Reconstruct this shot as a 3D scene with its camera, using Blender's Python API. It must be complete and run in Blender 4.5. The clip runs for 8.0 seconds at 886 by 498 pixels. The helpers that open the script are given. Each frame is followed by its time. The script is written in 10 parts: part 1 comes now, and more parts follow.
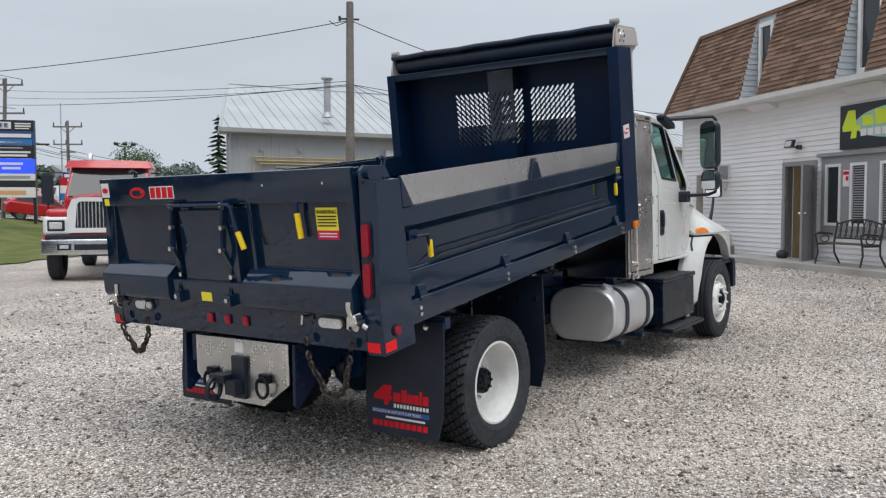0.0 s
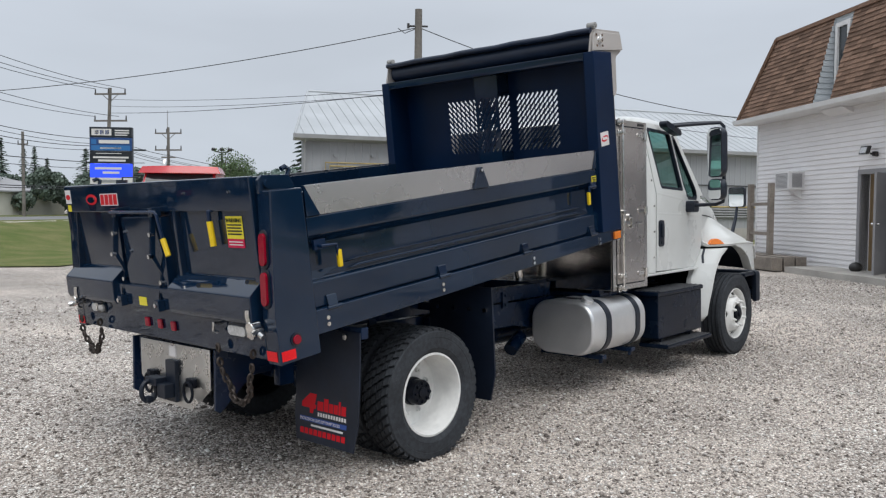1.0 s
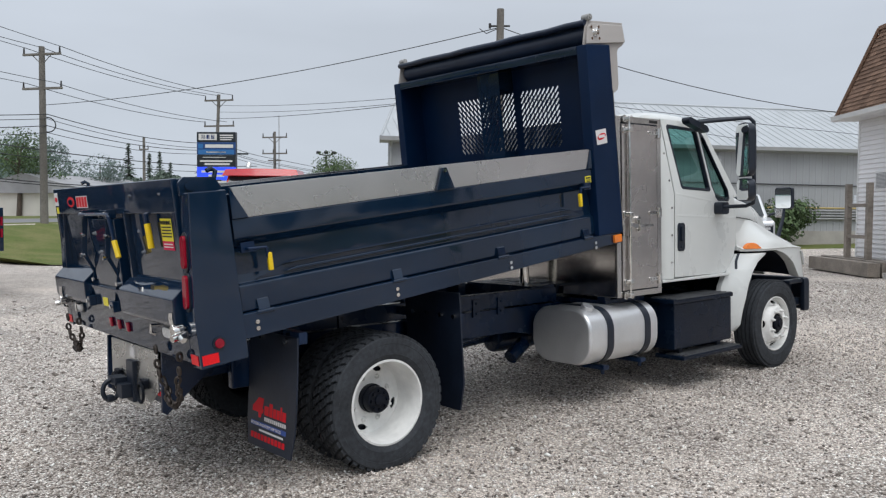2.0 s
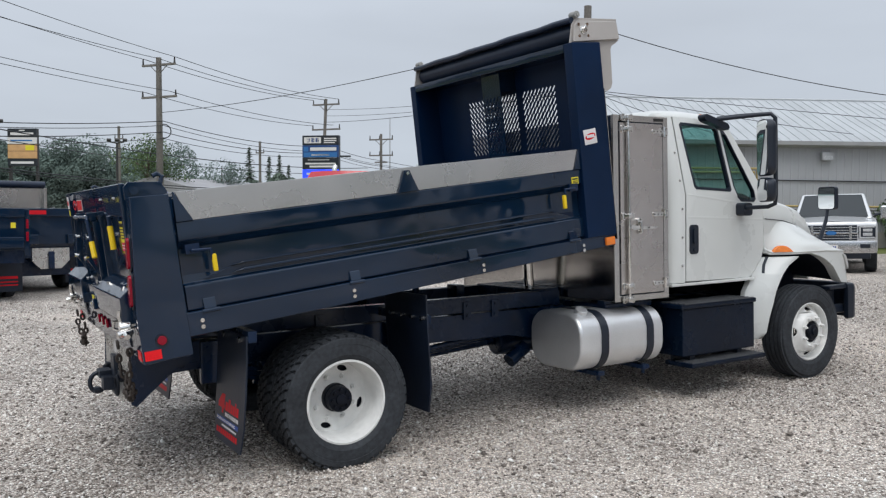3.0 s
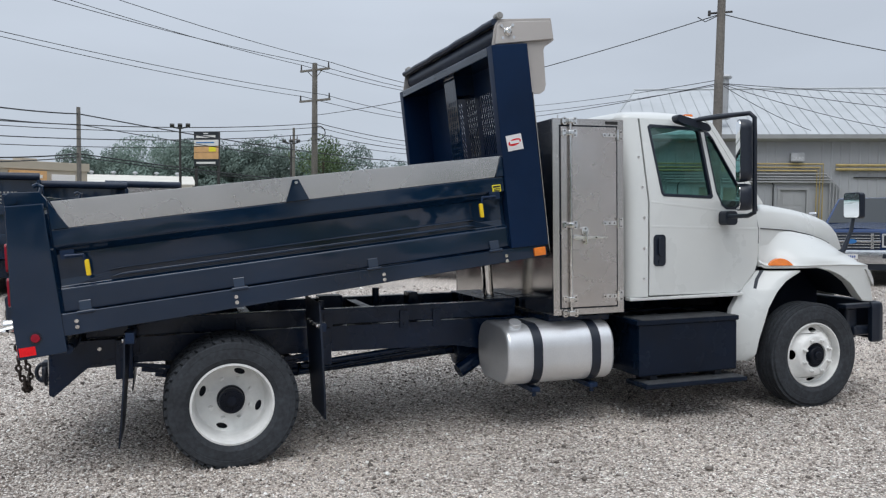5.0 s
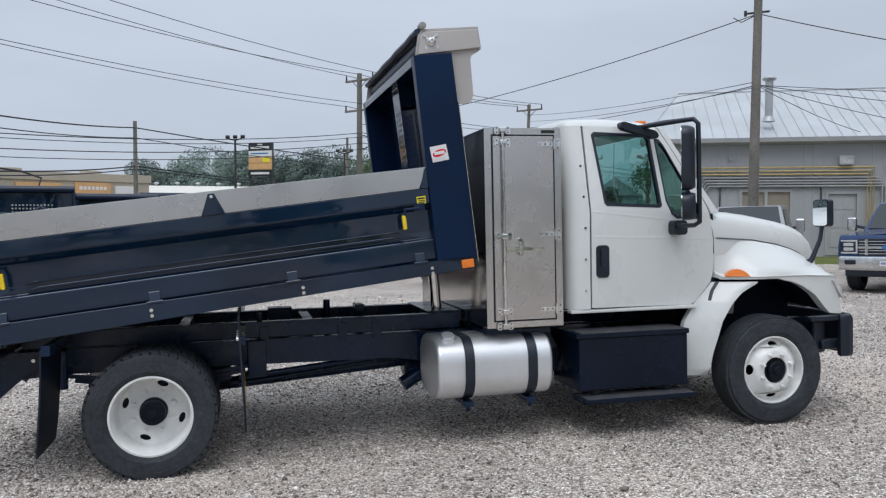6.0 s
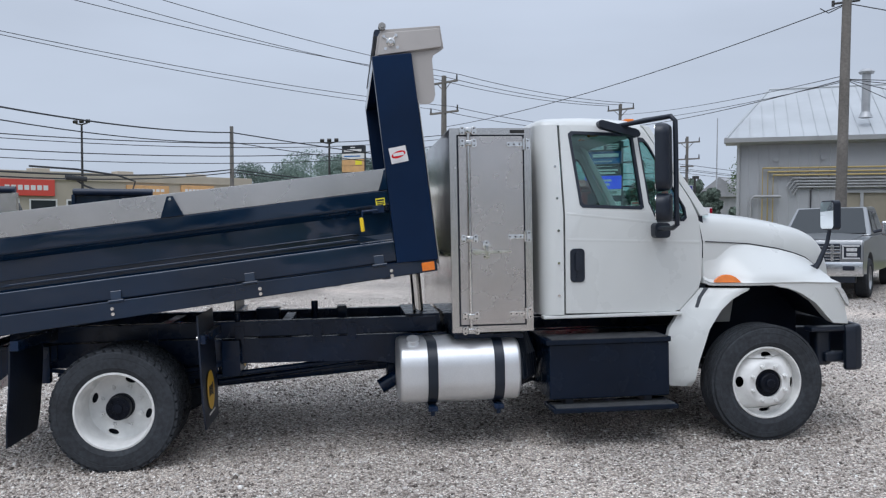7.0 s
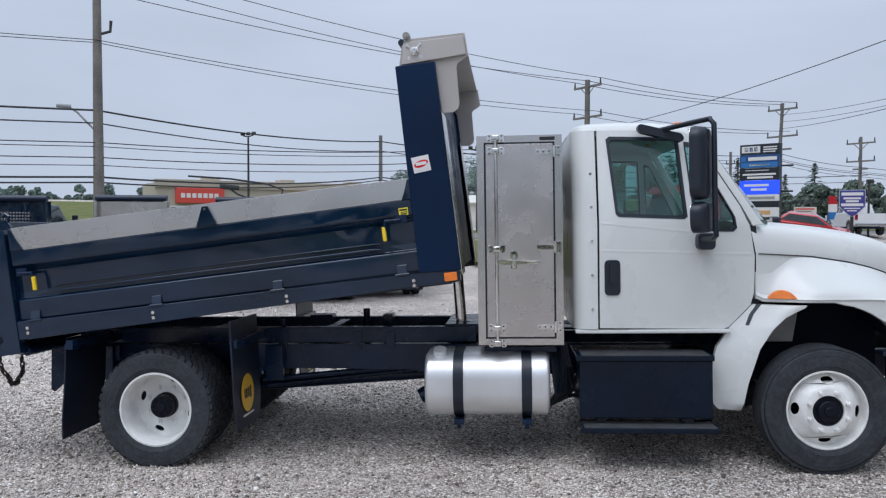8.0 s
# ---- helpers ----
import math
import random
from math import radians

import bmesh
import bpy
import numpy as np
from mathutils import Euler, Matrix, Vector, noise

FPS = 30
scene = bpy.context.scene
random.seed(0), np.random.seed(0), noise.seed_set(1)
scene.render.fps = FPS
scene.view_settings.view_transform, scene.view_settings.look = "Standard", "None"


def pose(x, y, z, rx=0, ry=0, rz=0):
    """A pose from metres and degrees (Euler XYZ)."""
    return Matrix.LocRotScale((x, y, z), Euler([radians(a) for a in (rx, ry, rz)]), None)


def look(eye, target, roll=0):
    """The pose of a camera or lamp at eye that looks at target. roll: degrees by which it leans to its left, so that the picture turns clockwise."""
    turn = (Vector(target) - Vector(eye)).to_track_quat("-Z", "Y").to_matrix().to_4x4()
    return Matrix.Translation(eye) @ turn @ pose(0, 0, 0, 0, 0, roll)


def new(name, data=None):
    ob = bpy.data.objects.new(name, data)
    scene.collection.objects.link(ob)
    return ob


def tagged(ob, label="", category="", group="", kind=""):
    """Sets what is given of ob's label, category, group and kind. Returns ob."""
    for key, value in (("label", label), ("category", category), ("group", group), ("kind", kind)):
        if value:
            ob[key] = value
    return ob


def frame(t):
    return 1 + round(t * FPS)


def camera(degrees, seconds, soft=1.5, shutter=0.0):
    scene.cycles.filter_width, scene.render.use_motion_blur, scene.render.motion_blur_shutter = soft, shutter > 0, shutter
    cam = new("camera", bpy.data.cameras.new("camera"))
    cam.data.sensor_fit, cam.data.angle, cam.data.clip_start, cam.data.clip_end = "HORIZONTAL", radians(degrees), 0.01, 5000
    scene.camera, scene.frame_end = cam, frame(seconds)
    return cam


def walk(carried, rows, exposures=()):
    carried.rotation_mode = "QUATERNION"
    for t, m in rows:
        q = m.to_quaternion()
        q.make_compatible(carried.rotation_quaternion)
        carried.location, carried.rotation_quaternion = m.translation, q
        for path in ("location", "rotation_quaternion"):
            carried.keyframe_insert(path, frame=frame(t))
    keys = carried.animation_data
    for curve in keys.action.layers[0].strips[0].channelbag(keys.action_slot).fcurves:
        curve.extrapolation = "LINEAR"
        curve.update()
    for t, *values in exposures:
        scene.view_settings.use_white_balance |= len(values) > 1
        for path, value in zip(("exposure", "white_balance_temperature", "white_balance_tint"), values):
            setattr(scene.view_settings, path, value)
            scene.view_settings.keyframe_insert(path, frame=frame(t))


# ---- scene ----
cam = camera(57.4, 8.0, soft=1.25)
# the lot slopes gently: TILT and LEAN carry the truck's own axes into the level world
METRES, EYE, TILT, LEAN, TURN = 7.945, 1.601, -1.1, -1.1, -54.50
X0, Y0 = -4.468, -3.935
ROWS = [
    (0.0, 0.0, 0.0, 0.0, -0.1, -3.29, 1.66),
    (0.5, 0.0652, 0.0119, -0.0005, 3.73, -2.98, 1.45),
    (1.0, 0.1313, 0.0153, 0.0001, 6.92, -2.75, 1.16),
    (1.5, 0.189, 0.0379, -0.0005, 10.71, -2.59, 0.99),
    (3.0, 0.3672, 0.1011, -0.0026, 23.15, -2.3, 1.22),
    (3.5, 0.4207, 0.1247, -0.0016, 27.03, -2.23, 0.6),
    (4.0, 0.47, 0.1591, -0.0007, 30.62, -2.29, 0.17),
    (4.5, 0.5237, 0.1912, 0.0012, 33.62, -2.44, 0.37),
    (6.0, 0.6651, 0.311, 0.0058, 40.6, -1.71, 1.19),
    (6.5, 0.7126, 0.3562, 0.005, 43.61, -1.57, 1.18),
    (7.0, 0.7493, 0.4073, 0.0038, 47.96, -1.45, 1.05),
    (7.5, 0.7804, 0.4596, 0.0045, 53.59, -1.19, 0.87),
    (8.0, 0.8125, 0.5102, 0.0052, 59.29, -0.84, 0.79),
]
SLOPE = pose(0, 0, 0, TILT, LEAN, 0)
walk(cam, [(t, SLOPE @ pose(X0, Y0, EYE, 0, 0, TURN) @ pose(METRES * x, METRES * y, METRES * z, 90 + pitch, roll, yaw)) for t, x, y, z, yaw, pitch, roll in ROWS],
     exposures=[(0.0, 0.22, 6500, 10), (1.5, 0.20, 6450, 10), (3.5, 0.17, 6400, 10), (4.5, 0.16, 6340, 10), (6.5, 0.13, 6080, 11), (8.0, 0.12, 5920, 12)])

# ---- light: a flat overcast sky ----
sky = bpy.data.worlds.new("overcast_sky")
scene.world = sky
sky.use_nodes = True
wn, wl = sky.node_tree.nodes, sky.node_tree.links
wn.clear()
w_out, w_bg = wn.new("ShaderNodeOutputWorld"), wn.new("ShaderNodeBackground")
w_tc, w_sep, w_ramp = wn.new("ShaderNodeTexCoord"), wn.new("ShaderNodeSeparateXYZ"), wn.new("ShaderNodeValToRGB")
w_noise, w_mix = wn.new("ShaderNodeTexNoise"), wn.new("ShaderNodeMix")
w_map = wn.new("ShaderNodeMapping")
wl.new(w_tc.outputs["Generated"], w_sep.inputs[0])
wl.new(w_sep.outputs["Z"], w_ramp.inputs[0])
w_ramp.color_ramp.elements[0].position, w_ramp.color_ramp.elements[0].color = 0.0, (0.485, 0.533, 0.591, 1)
w_ramp.color_ramp.elements[1].position, w_ramp.color_ramp.elements[1].color = 0.9, (1.05, 1.12, 1.22, 1)
mid_e = w_ramp.color_ramp.elements.new(0.22)
mid_e.color = (0.51, 0.558, 0.625, 1)
w_map.inputs["Scale"].default_value = (1.0, 1.0, 3.5)
wl.new(w_tc.outputs["Generated"], w_map.inputs[0])
wl.new(w_map.outputs[0], w_noise.inputs["Vector"])
w_noise.inputs["Scale"].default_value, w_noise.inputs["Detail"].default_value = 2.2, 4.0
w_cloud = wn.new("ShaderNodeMapRange")
w_cloud.inputs["From Min"].default_value, w_cloud.inputs["From Max"].default_value = 0.3, 0.7
w_cloud.inputs["To Min"].default_value, w_cloud.inputs["To Max"].default_value = 0.93, 1.06
wl.new(w_noise.outputs[0], w_cloud.inputs[0])
w_mix.data_type, w_mix.blend_type = "RGBA", "MULTIPLY"
w_mix.inputs[0].default_value = 1.0
wl.new(w_ramp.outputs[0], w_mix.inputs[6])
wl.new(w_cloud.outputs[0], w_mix.inputs[7])
wl.new(w_mix.outputs[2], w_bg.inputs[0])
w_bg.inputs[1].default_value = 1.0
wl.new(w_bg.outputs[0], w_out.inputs[0])
sun = new("sun", bpy.data.lights.new("sun", "SUN"))
sun.data.energy, sun.data.angle, sun.data.color = 1.3, radians(40), (1.0, 0.97, 0.93)
sun.matrix_world = look((-8, -14, 30), (0, 0, 0))



# ---- materials ----
def mat(name, color, rough=0.5, metal=0.0, spec=0.5, coat=0.0, grain=0.0, grain_scale=60.0, stain=0.0, stain_scale=2.0, bump=0.0, bump_scale=80.0, color2=None, island=0.0, aniso=0.0, rough_var=0.0, obj=False, emit=0.0, bump_detail=5.0):
    m = bpy.data.materials.new(name)
    m.use_nodes = True
    n, l = m.node_tree.nodes, m.node_tree.links
    b = n["Principled BSDF"]
    b.inputs["Roughness"].default_value, b.inputs["Metallic"].default_value = rough, metal
    b.inputs["Specular IOR Level"].default_value, b.inputs["Coat Weight"].default_value = spec, coat
    b.inputs["Coat Roughness"].default_value = 0.06
    b.inputs["Anisotropic"].default_value = aniso
    tc = n.new("ShaderNodeTexCoord")
    rgb = n.new("ShaderNodeRGB")
    rgb.outputs[0].default_value = (*color, 1)
    out = rgb.outputs[0]

    def noise_node(scale, detail=5.0):
        t = n.new("ShaderNodeTexNoise")
        t.inputs["Scale"].default_value, t.inputs["Detail"].default_value = scale, detail
        l.new(tc.outputs["Object"], t.inputs["Vector"])
        return t.outputs[0]

    def times(c, fac, lo, hi):
        r = n.new("ShaderNodeMapRange")
        r.inputs["From Min"].default_value, r.inputs["From Max"].default_value = 0.3, 0.7
        r.inputs["To Min"].default_value, r.inputs["To Max"].default_value = lo, hi
        l.new(fac, r.inputs[0])
        x = n.new("ShaderNodeMix")
        x.data_type, x.blend_type = "RGBA", "MULTIPLY"
        x.inputs[0].default_value = 1.0
        l.new(c, x.inputs[6])
        l.new(r.outputs[0], x.inputs[7])
        return x.outputs[2]

    if color2:
        x = n.new("ShaderNodeMix")
        x.data_type = "RGBA"
        r = n.new("ShaderNodeMapRange")
        r.inputs["From Min"].default_value, r.inputs["From Max"].default_value = 0.35, 0.65
        l.new(noise_node(stain_scale, 8.0), r.inputs[0])
        l.new(r.outputs[0], x.inputs[0])
        l.new(out, x.inputs[6])
        x.inputs[7].default_value = (*color2, 1)
        out = x.outputs[2]
    if grain:
        out = times(out, noise_node(grain_scale), 1 - grain, 1 + grain)
    if stain:
        out = times(out, noise_node(stain_scale), 1 - stain, 1 + stain)
    if island:
        g = n.new("ShaderNodeNewGeometry")
        src = g.outputs["Random Per Island"]
        if obj:
            src = n.new("ShaderNodeObjectInfo").outputs["Random"]
        r = n.new("ShaderNodeMapRange")
        r.inputs["To Min"].default_value, r.inputs["To Max"].default_value = 1 - island, 1 + island
        l.new(src, r.inputs[0])
        x = n.new("ShaderNodeMix")
        x.data_type, x.blend_type = "RGBA", "MULTIPLY"
        x.inputs[0].default_value = 1.0
        l.new(out, x.inputs[6])
        l.new(r.outputs[0], x.inputs[7])
        out = x.outputs[2]
    l.new(out, b.inputs["Base Color"])
    if rough_var:
        r = n.new("ShaderNodeMapRange")
        r.inputs["From Min"].default_value, r.inputs["From Max"].default_value = 0.3, 0.7
        r.inputs["To Min"].default_value, r.inputs["To Max"].default_value = max(0.02, rough - rough_var), rough + rough_var
        l.new(noise_node(stain_scale * 1.7), r.inputs[0])
        l.new(r.outputs[0], b.inputs["Roughness"])
    if bump:
        bp = n.new("ShaderNodeBump")
        bp.inputs["Strength"].default_value, bp.inputs["Distance"].default_value = bump, 0.01
        l.new(noise_node(bump_scale, bump_detail), bp.inputs["Height"])
        l.new(bp.outputs[0], b.inputs["Normal"])
    if emit:
        l.new(out, b.inputs["Emission Color"])
        b.inputs["Emission Strength"].default_value = emit
    return m


def glass_mat(name, tint, rough=0.0):
    m = bpy.data.materials.new(name)
    m.use_nodes = True
    n, l = m.node_tree.nodes, m.node_tree.links
    n.clear()
    o, mx = n.new("ShaderNodeOutputMaterial"), n.new("ShaderNodeMixShader")
    tr, gl, fr = n.new("ShaderNodeBsdfTransparent"), n.new("ShaderNodeBsdfGlossy"), n.new("ShaderNodeLayerWeight")
    pw, ad = n.new("ShaderNodeMath"), n.new("ShaderNodeMath")
    pw.operation, ad.operation = "POWER", "MULTIPLY_ADD"
    pw.inputs[1].default_value, ad.inputs[1].default_value, ad.inputs[2].default_value = 5.0, 0.9, 0.05
    tr.inputs[0].default_value = (*tint, 1)
    gl.inputs["Roughness"].default_value = rough
    l.new(fr.outputs["Facing"], pw.inputs[0])
    l.new(pw.outputs[0], ad.inputs[0])
    l.new(ad.outputs[0], mx.inputs[0])
    l.new(tr.outputs[0], mx.inputs[1])
    l.new(gl.outputs[0], mx.inputs[2])
    l.new(mx.outputs[0], o.inputs[0])
    return m


M_BLACK = mat("navy_black_paint", (0.0042, 0.0152, 0.0370), 0.06, spec=0.54, stain=0.25, stain_scale=1.3, rough_var=0.05, bump=0.55, bump_scale=2.4, bump_detail=1.5)
M_POST = mat("navy_satin_paint", (0.0022, 0.0135, 0.0440), 0.34, spec=0.18, stain=0.2, stain_scale=2, rough_var=0.06)
M_FRAME = mat("chassis_black", (0.0036, 0.0155, 0.0460), 0.26, spec=0.36, stain=0.3, stain_scale=3, rough_var=0.12, bump=0.1, bump_scale=40)
M_RUBBER = mat("tyre_rubber", (0.032, 0.036, 0.042), 0.72, spec=0.3, grain=0.25, grain_scale=40, stain=0.25, stain_scale=5, bump=0.15, bump_scale=120)
M_FLAP = mat("flap_rubber", (0.009, 0.0150, 0.030), 0.42, spec=0.4, stain=0.3, stain_scale=4, bump=0.1, bump_scale=30)
M_WHITE = mat("white_cab_paint", (0.625, 0.64, 0.625), 0.30, spec=0.42, coat=0.22, stain=0.025, stain_scale=1.5, rough_var=0.05)
M_RIM = mat("white_rim_paint", (0.74, 0.74, 0.72), 0.42, grain=0.05, grain_scale=20, stain=0.10, stain_scale=7)
M_STEPBOX = mat("black_step_enamel", (0.0025, 0.0075, 0.0190), 0.24, spec=0.24, stain=0.2, stain_scale=4, rough_var=0.08)
M_TRIM_PANEL = mat("grey_splash_panel", (0.30, 0.30, 0.29), 0.6, stain=0.2, stain_scale=5)
M_CAP = mat("pale_moulded_cap", (0.40, 0.375, 0.355), 0.42, spec=0.4, stain=0.06, stain_scale=3, rough_var=0.06)
M_LINER = mat("dark_arch_liner", (0.0020, 0.0050, 0.0130), 0.6, spec=0.12, stain=0.2, stain_scale=6)
M_TREAD = mat("worn_step_tread", (0.055, 0.058, 0.062), 0.5, stain=0.3, stain_scale=12)
M_BOXSKIN = mat("polished_box_skin", (0.52, 0.50, 0.48), 0.15, metal=1.0, stain=0.03, stain_scale=1.5, rough_var=0.04, bump=0.25, bump_scale=2.0, bump_detail=1.0)
M_HUB = mat("hub_black", (0.004, 0.006, 0.012), 0.45, spec=0.2, stain=0.4, stain_scale=14, bump=0.2)
M_STEEL = mat("stainless_steel", (0.60, 0.58, 0.56), 0.24, metal=1.0, stain=0.03, stain_scale=1.5, rough_var=0.05, aniso=0.5, grain=0.02, grain_scale=150)
M_STRIP = mat("stainless_top_strip", (0.60, 0.585, 0.58), 0.27, metal=1.0, stain=0.03, stain_scale=1.2, rough_var=0.05, grain=0.02, grain_scale=150)
M_STEEL_DOOR = mat("stainless_door_skin", (0.60, 0.565, 0.545), 0.27, metal=1.0, stain=0.06, stain_scale=2, rough_var=0.07, grain=0.05, grain_scale=200)
M_ALU = mat("aluminium_tank", (0.70, 0.71, 0.72), 0.42, metal=0.75, stain=0.06, stain_scale=4, rough_var=0.09, grain=0.03, grain_scale=90)
M_DIAMOND = mat("diamond_plate", (0.66, 0.66, 0.65), 0.30, metal=1.0, stain=0.08, stain_scale=6, rough_var=0.08)
M_CHROME = mat("zinc_hardware", (0.68, 0.67, 0.65), 0.09, metal=1.0, stain=0.15, stain_scale=20)
M_TARP = mat("tarp_vinyl", (0.005, 0.014, 0.036), 0.42, stain=0.2, stain_scale=3, bump=0.25, bump_scale=9)
M_PLASTIC = mat("black_plastic", (0.006, 0.011, 0.022), 0.42, grain=0.1, bump=0.06, bump_scale=300)
M_RED = mat("red_lens", (0.27, 0.003, 0.018), 0.2, spec=0.3, coat=0.15, stain=0.12, stain_scale=30)
M_REDREF = mat("red_reflector", (0.80, 0.012, 0.018), 0.35, spec=0.25, grain=0.15, grain_scale=200)
M_ORANGE = mat("amber_lens", (0.80, 0.20, 0.015), 0.2, coat=0.5, stain=0.1, stain_scale=25)
M_YELLOW = mat("yellow_grip", (0.80, 0.55, 0.01), 0.4, stain=0.08, stain_scale=14)
M_LENS = mat("clear_lens", (0.55, 0.55, 0.54), 0.15, coat=0.6, grain=0.25, grain_scale=90)
M_STICKER = mat("white_decal", (0.72, 0.70, 0.69), 0.4)
M_DECALRED = mat("red_decal", (0.60, 0.010, 0.020), 0.5, spec=0.2)
M_LABELRED = mat("label_red", (0.58, 0.014, 0.07), 0.5, spec=0.2)
M_DECALYEL = mat("yellow_decal", (0.80, 0.68, 0.03), 0.4)
M_ROUND = mat("orange_yellow_print", (0.74, 0.44, 0.02), 0.45)
M_DECALBLK = mat("black_print", (0.012, 0.012, 0.012), 0.5)
M_DECALBLUE = mat("blue_print", (0.03, 0.08, 0.32), 0.5)
M_GLASS = glass_mat("cab_glass", (0.60, 0.77, 0.745))
M_INTERIOR = mat("grey_cab_trim", (0.045, 0.047, 0.050), 0.65, stain=0.15, stain_scale=6)
M_CHAIN = mat("worn_chain_steel", (0.06, 0.05, 0.045), 0.5, metal=0.8, stain=0.4, stain_scale=20)
M_MIRROR = mat("mirror_glass", (0.85, 0.87, 0.88), 0.02, metal=1.0)


# ---- mesh helpers ----
def bm_new():
    return bmesh.new()


def part(name, bm, material, parent=None, label="", m=None, smooth=38):
    if m is not None:
        bm.transform(m)
    bmesh.ops.recalc_face_normals(bm, faces=bm.faces)
    me = bpy.data.meshes.new(name)
    bm.to_mesh(me)
    bm.free()
    for x in (material if isinstance(material, (list, tuple)) else [material]):
        me.materials.append(x)
    if smooth:
        me.shade_smooth()
        me.set_sharp_from_angle(angle=radians(smooth))
    ob = new(name, me)
    if smooth:
        ob.modifiers.new("face_weights", "WEIGHTED_NORMAL").keep_sharp = True
    if parent is not None:
        ob.parent = parent
    if label:
        ob["label"] = label
    return ob


def thing(name, label, category, m=None, group="", kind=""):
    ob = new(name)
    ob.empty_display_size = 0.3
    if m is not None:
        ob.matrix_world = m
    return tagged(ob, label, category, group, kind)


def bevel_new(bm, before, off, seg=2):
    edges = [e for e in bm.edges if e.index == -1 or e not in before]
    if off > 0 and edges:
        bmesh.ops.bevel(bm, geom=edges, offset=off, segments=seg, profile=0.5, affect="EDGES", clamp_overlap=True)


def box(bm, x0, x1, y0, y1, z0, z1, bev=0.004, seg=2):
    before = set(bm.edges)
    v = [bm.verts.new((x, y, z)) for x in (x0, x1) for y in (y0, y1) for z in (z0, z1)]
    for f in ((0, 1, 3, 2), (4, 6, 7, 5), (0, 4, 5, 1), (2, 3, 7, 6), (0, 2, 6, 4), (1, 5, 7, 3)):
        bm.faces.new([v[i] for i in f])
    bevel_new(bm, before, bev, seg)
    return bm


def prism(bm, pts, fn, d0, d1, bev=0.0, seg=2):
    """A polygon in a plane made thick: fn(a, b, d) gives its place."""
    before = set(bm.edges)
    lo = [bm.verts.new(fn(a, b, d0)) for a, b in pts]
    hi = [bm.verts.new(fn(a, b, d1)) for a, b in pts]
    n = len(pts)
    bm.faces.new(lo)
    bm.faces.new(hi[::-1])
    for i in range(n):
        bm.faces.new((lo[i], hi[i], hi[(i + 1) % n], lo[(i + 1) % n]))
    bevel_new(bm, before, bev, seg)
    return bm


def plate(bm, outer, holes, fn, d0, d1):
    """A flat plate with holes through it."""
    rings = [outer] + list(holes)
    layers = []
    for d in (d0, d1):
        edges, loops = [], []
        for ring in rings:
            vs = [bm.verts.new(fn(a, b, d)) for a, b in ring]
            loops.append(vs)
            edges += [bm.edges.new((vs[i], vs[(i + 1) % len(vs)])) for i in range(len(vs))]
        bmesh.ops.triangle_fill(bm, use_beauty=True, use_dissolve=False, edges=edges)
        layers.append(loops)
    for a, b in zip(*layers):
        for i in range(len(a)):
            j = (i + 1) % len(a)
            bm.faces.new((a[i], a[j], b[j], b[i]))
    return bm


def basis_for(axis):
    w = Vector(axis).normalized()
    u = w.orthogonal().normalized()
    return u, w.cross(u), w


def cyl(bm, p0, p1, r, seg=20, r2=None, bev=0.0):
    before = set(bm.edges)
    p0, p1 = Vector(p0), Vector(p1)
    u, v, w = basis_for(p1 - p0)
    r2 = r if r2 is None else r2
    a = [bm.verts.new(p0 + r * (math.cos(t) * u + math.sin(t) * v)) for t in (2 * math.pi * i / seg for i in range(seg))]
    b = [bm.verts.new(p1 + r2 * (math.cos(t) * u + math.sin(t) * v)) for t in (2 * math.pi * i / seg for i in range(seg))]
    c0, c1 = bm.faces.new(a[::-1]), bm.faces.new(b)
    for i in range(seg):
        bm.faces.new((a[i], a[(i + 1) % seg], b[(i + 1) % seg], b[i]))
    if bev:
        bmesh.ops.bevel(bm, geom=list(c0.edges) + list(c1.edges), offset=bev, segments=2, profile=0.5, affect="EDGES", clamp_overlap=True)
    return bm


def tube(bm, pts, r, seg=8, closed=False, radii=None):
    pts = [Vector(p) for p in pts]
    n, rings, up = len(pts), [], None
    for i, p in enumerate(pts):
        a = pts[i - 1] if (i or closed) else p
        b = pts[(i + 1) % n] if (i < n - 1 or closed) else p
        w = (b - a).normalized()
        if up is None:
            up = w.orthogonal().normalized()
        up = (up - w * up.dot(w)).normalized()
        v = w.cross(up)
        q = radii[i] if radii else r
        rings.append([bm.verts.new(p + q * (math.cos(t) * up + math.sin(t) * v)) for t in (2 * math.pi * k / seg for k in range(seg))])
    m = n if closed else n - 1
    for i in range(m):
        a, b = rings[i], rings[(i + 1) % n]
        for k in range(seg):
            bm.faces.new((a[k], a[(k + 1) % seg], b[(k + 1) % seg], b[k]))
    if not closed:
        bm.faces.new(rings[0][::-1])
        bm.faces.new(rings[-1])
    return bm


def lathe(bm, prof, centre, axis, seg=48, closed=True):
    """Turns (radius, height) pairs round an axis."""
    u, v, w = basis_for(axis)
    c = Vector(centre)
    rings = []
    for r, h in prof:
        rings.append([bm.verts.new(c + h * w + r * (math.cos(t) * u + math.sin(t) * v)) for t in (2 * math.pi * i / seg for i in range(seg))])
    pairs = list(zip(rings, rings[1:])) + ([(rings[-1], rings[0])] if closed else [])
    for a, b in pairs:
        for i in range(seg):
            bm.faces.new((a[i], a[(i + 1) % seg], b[(i + 1) % seg], b[i]))
    return bm


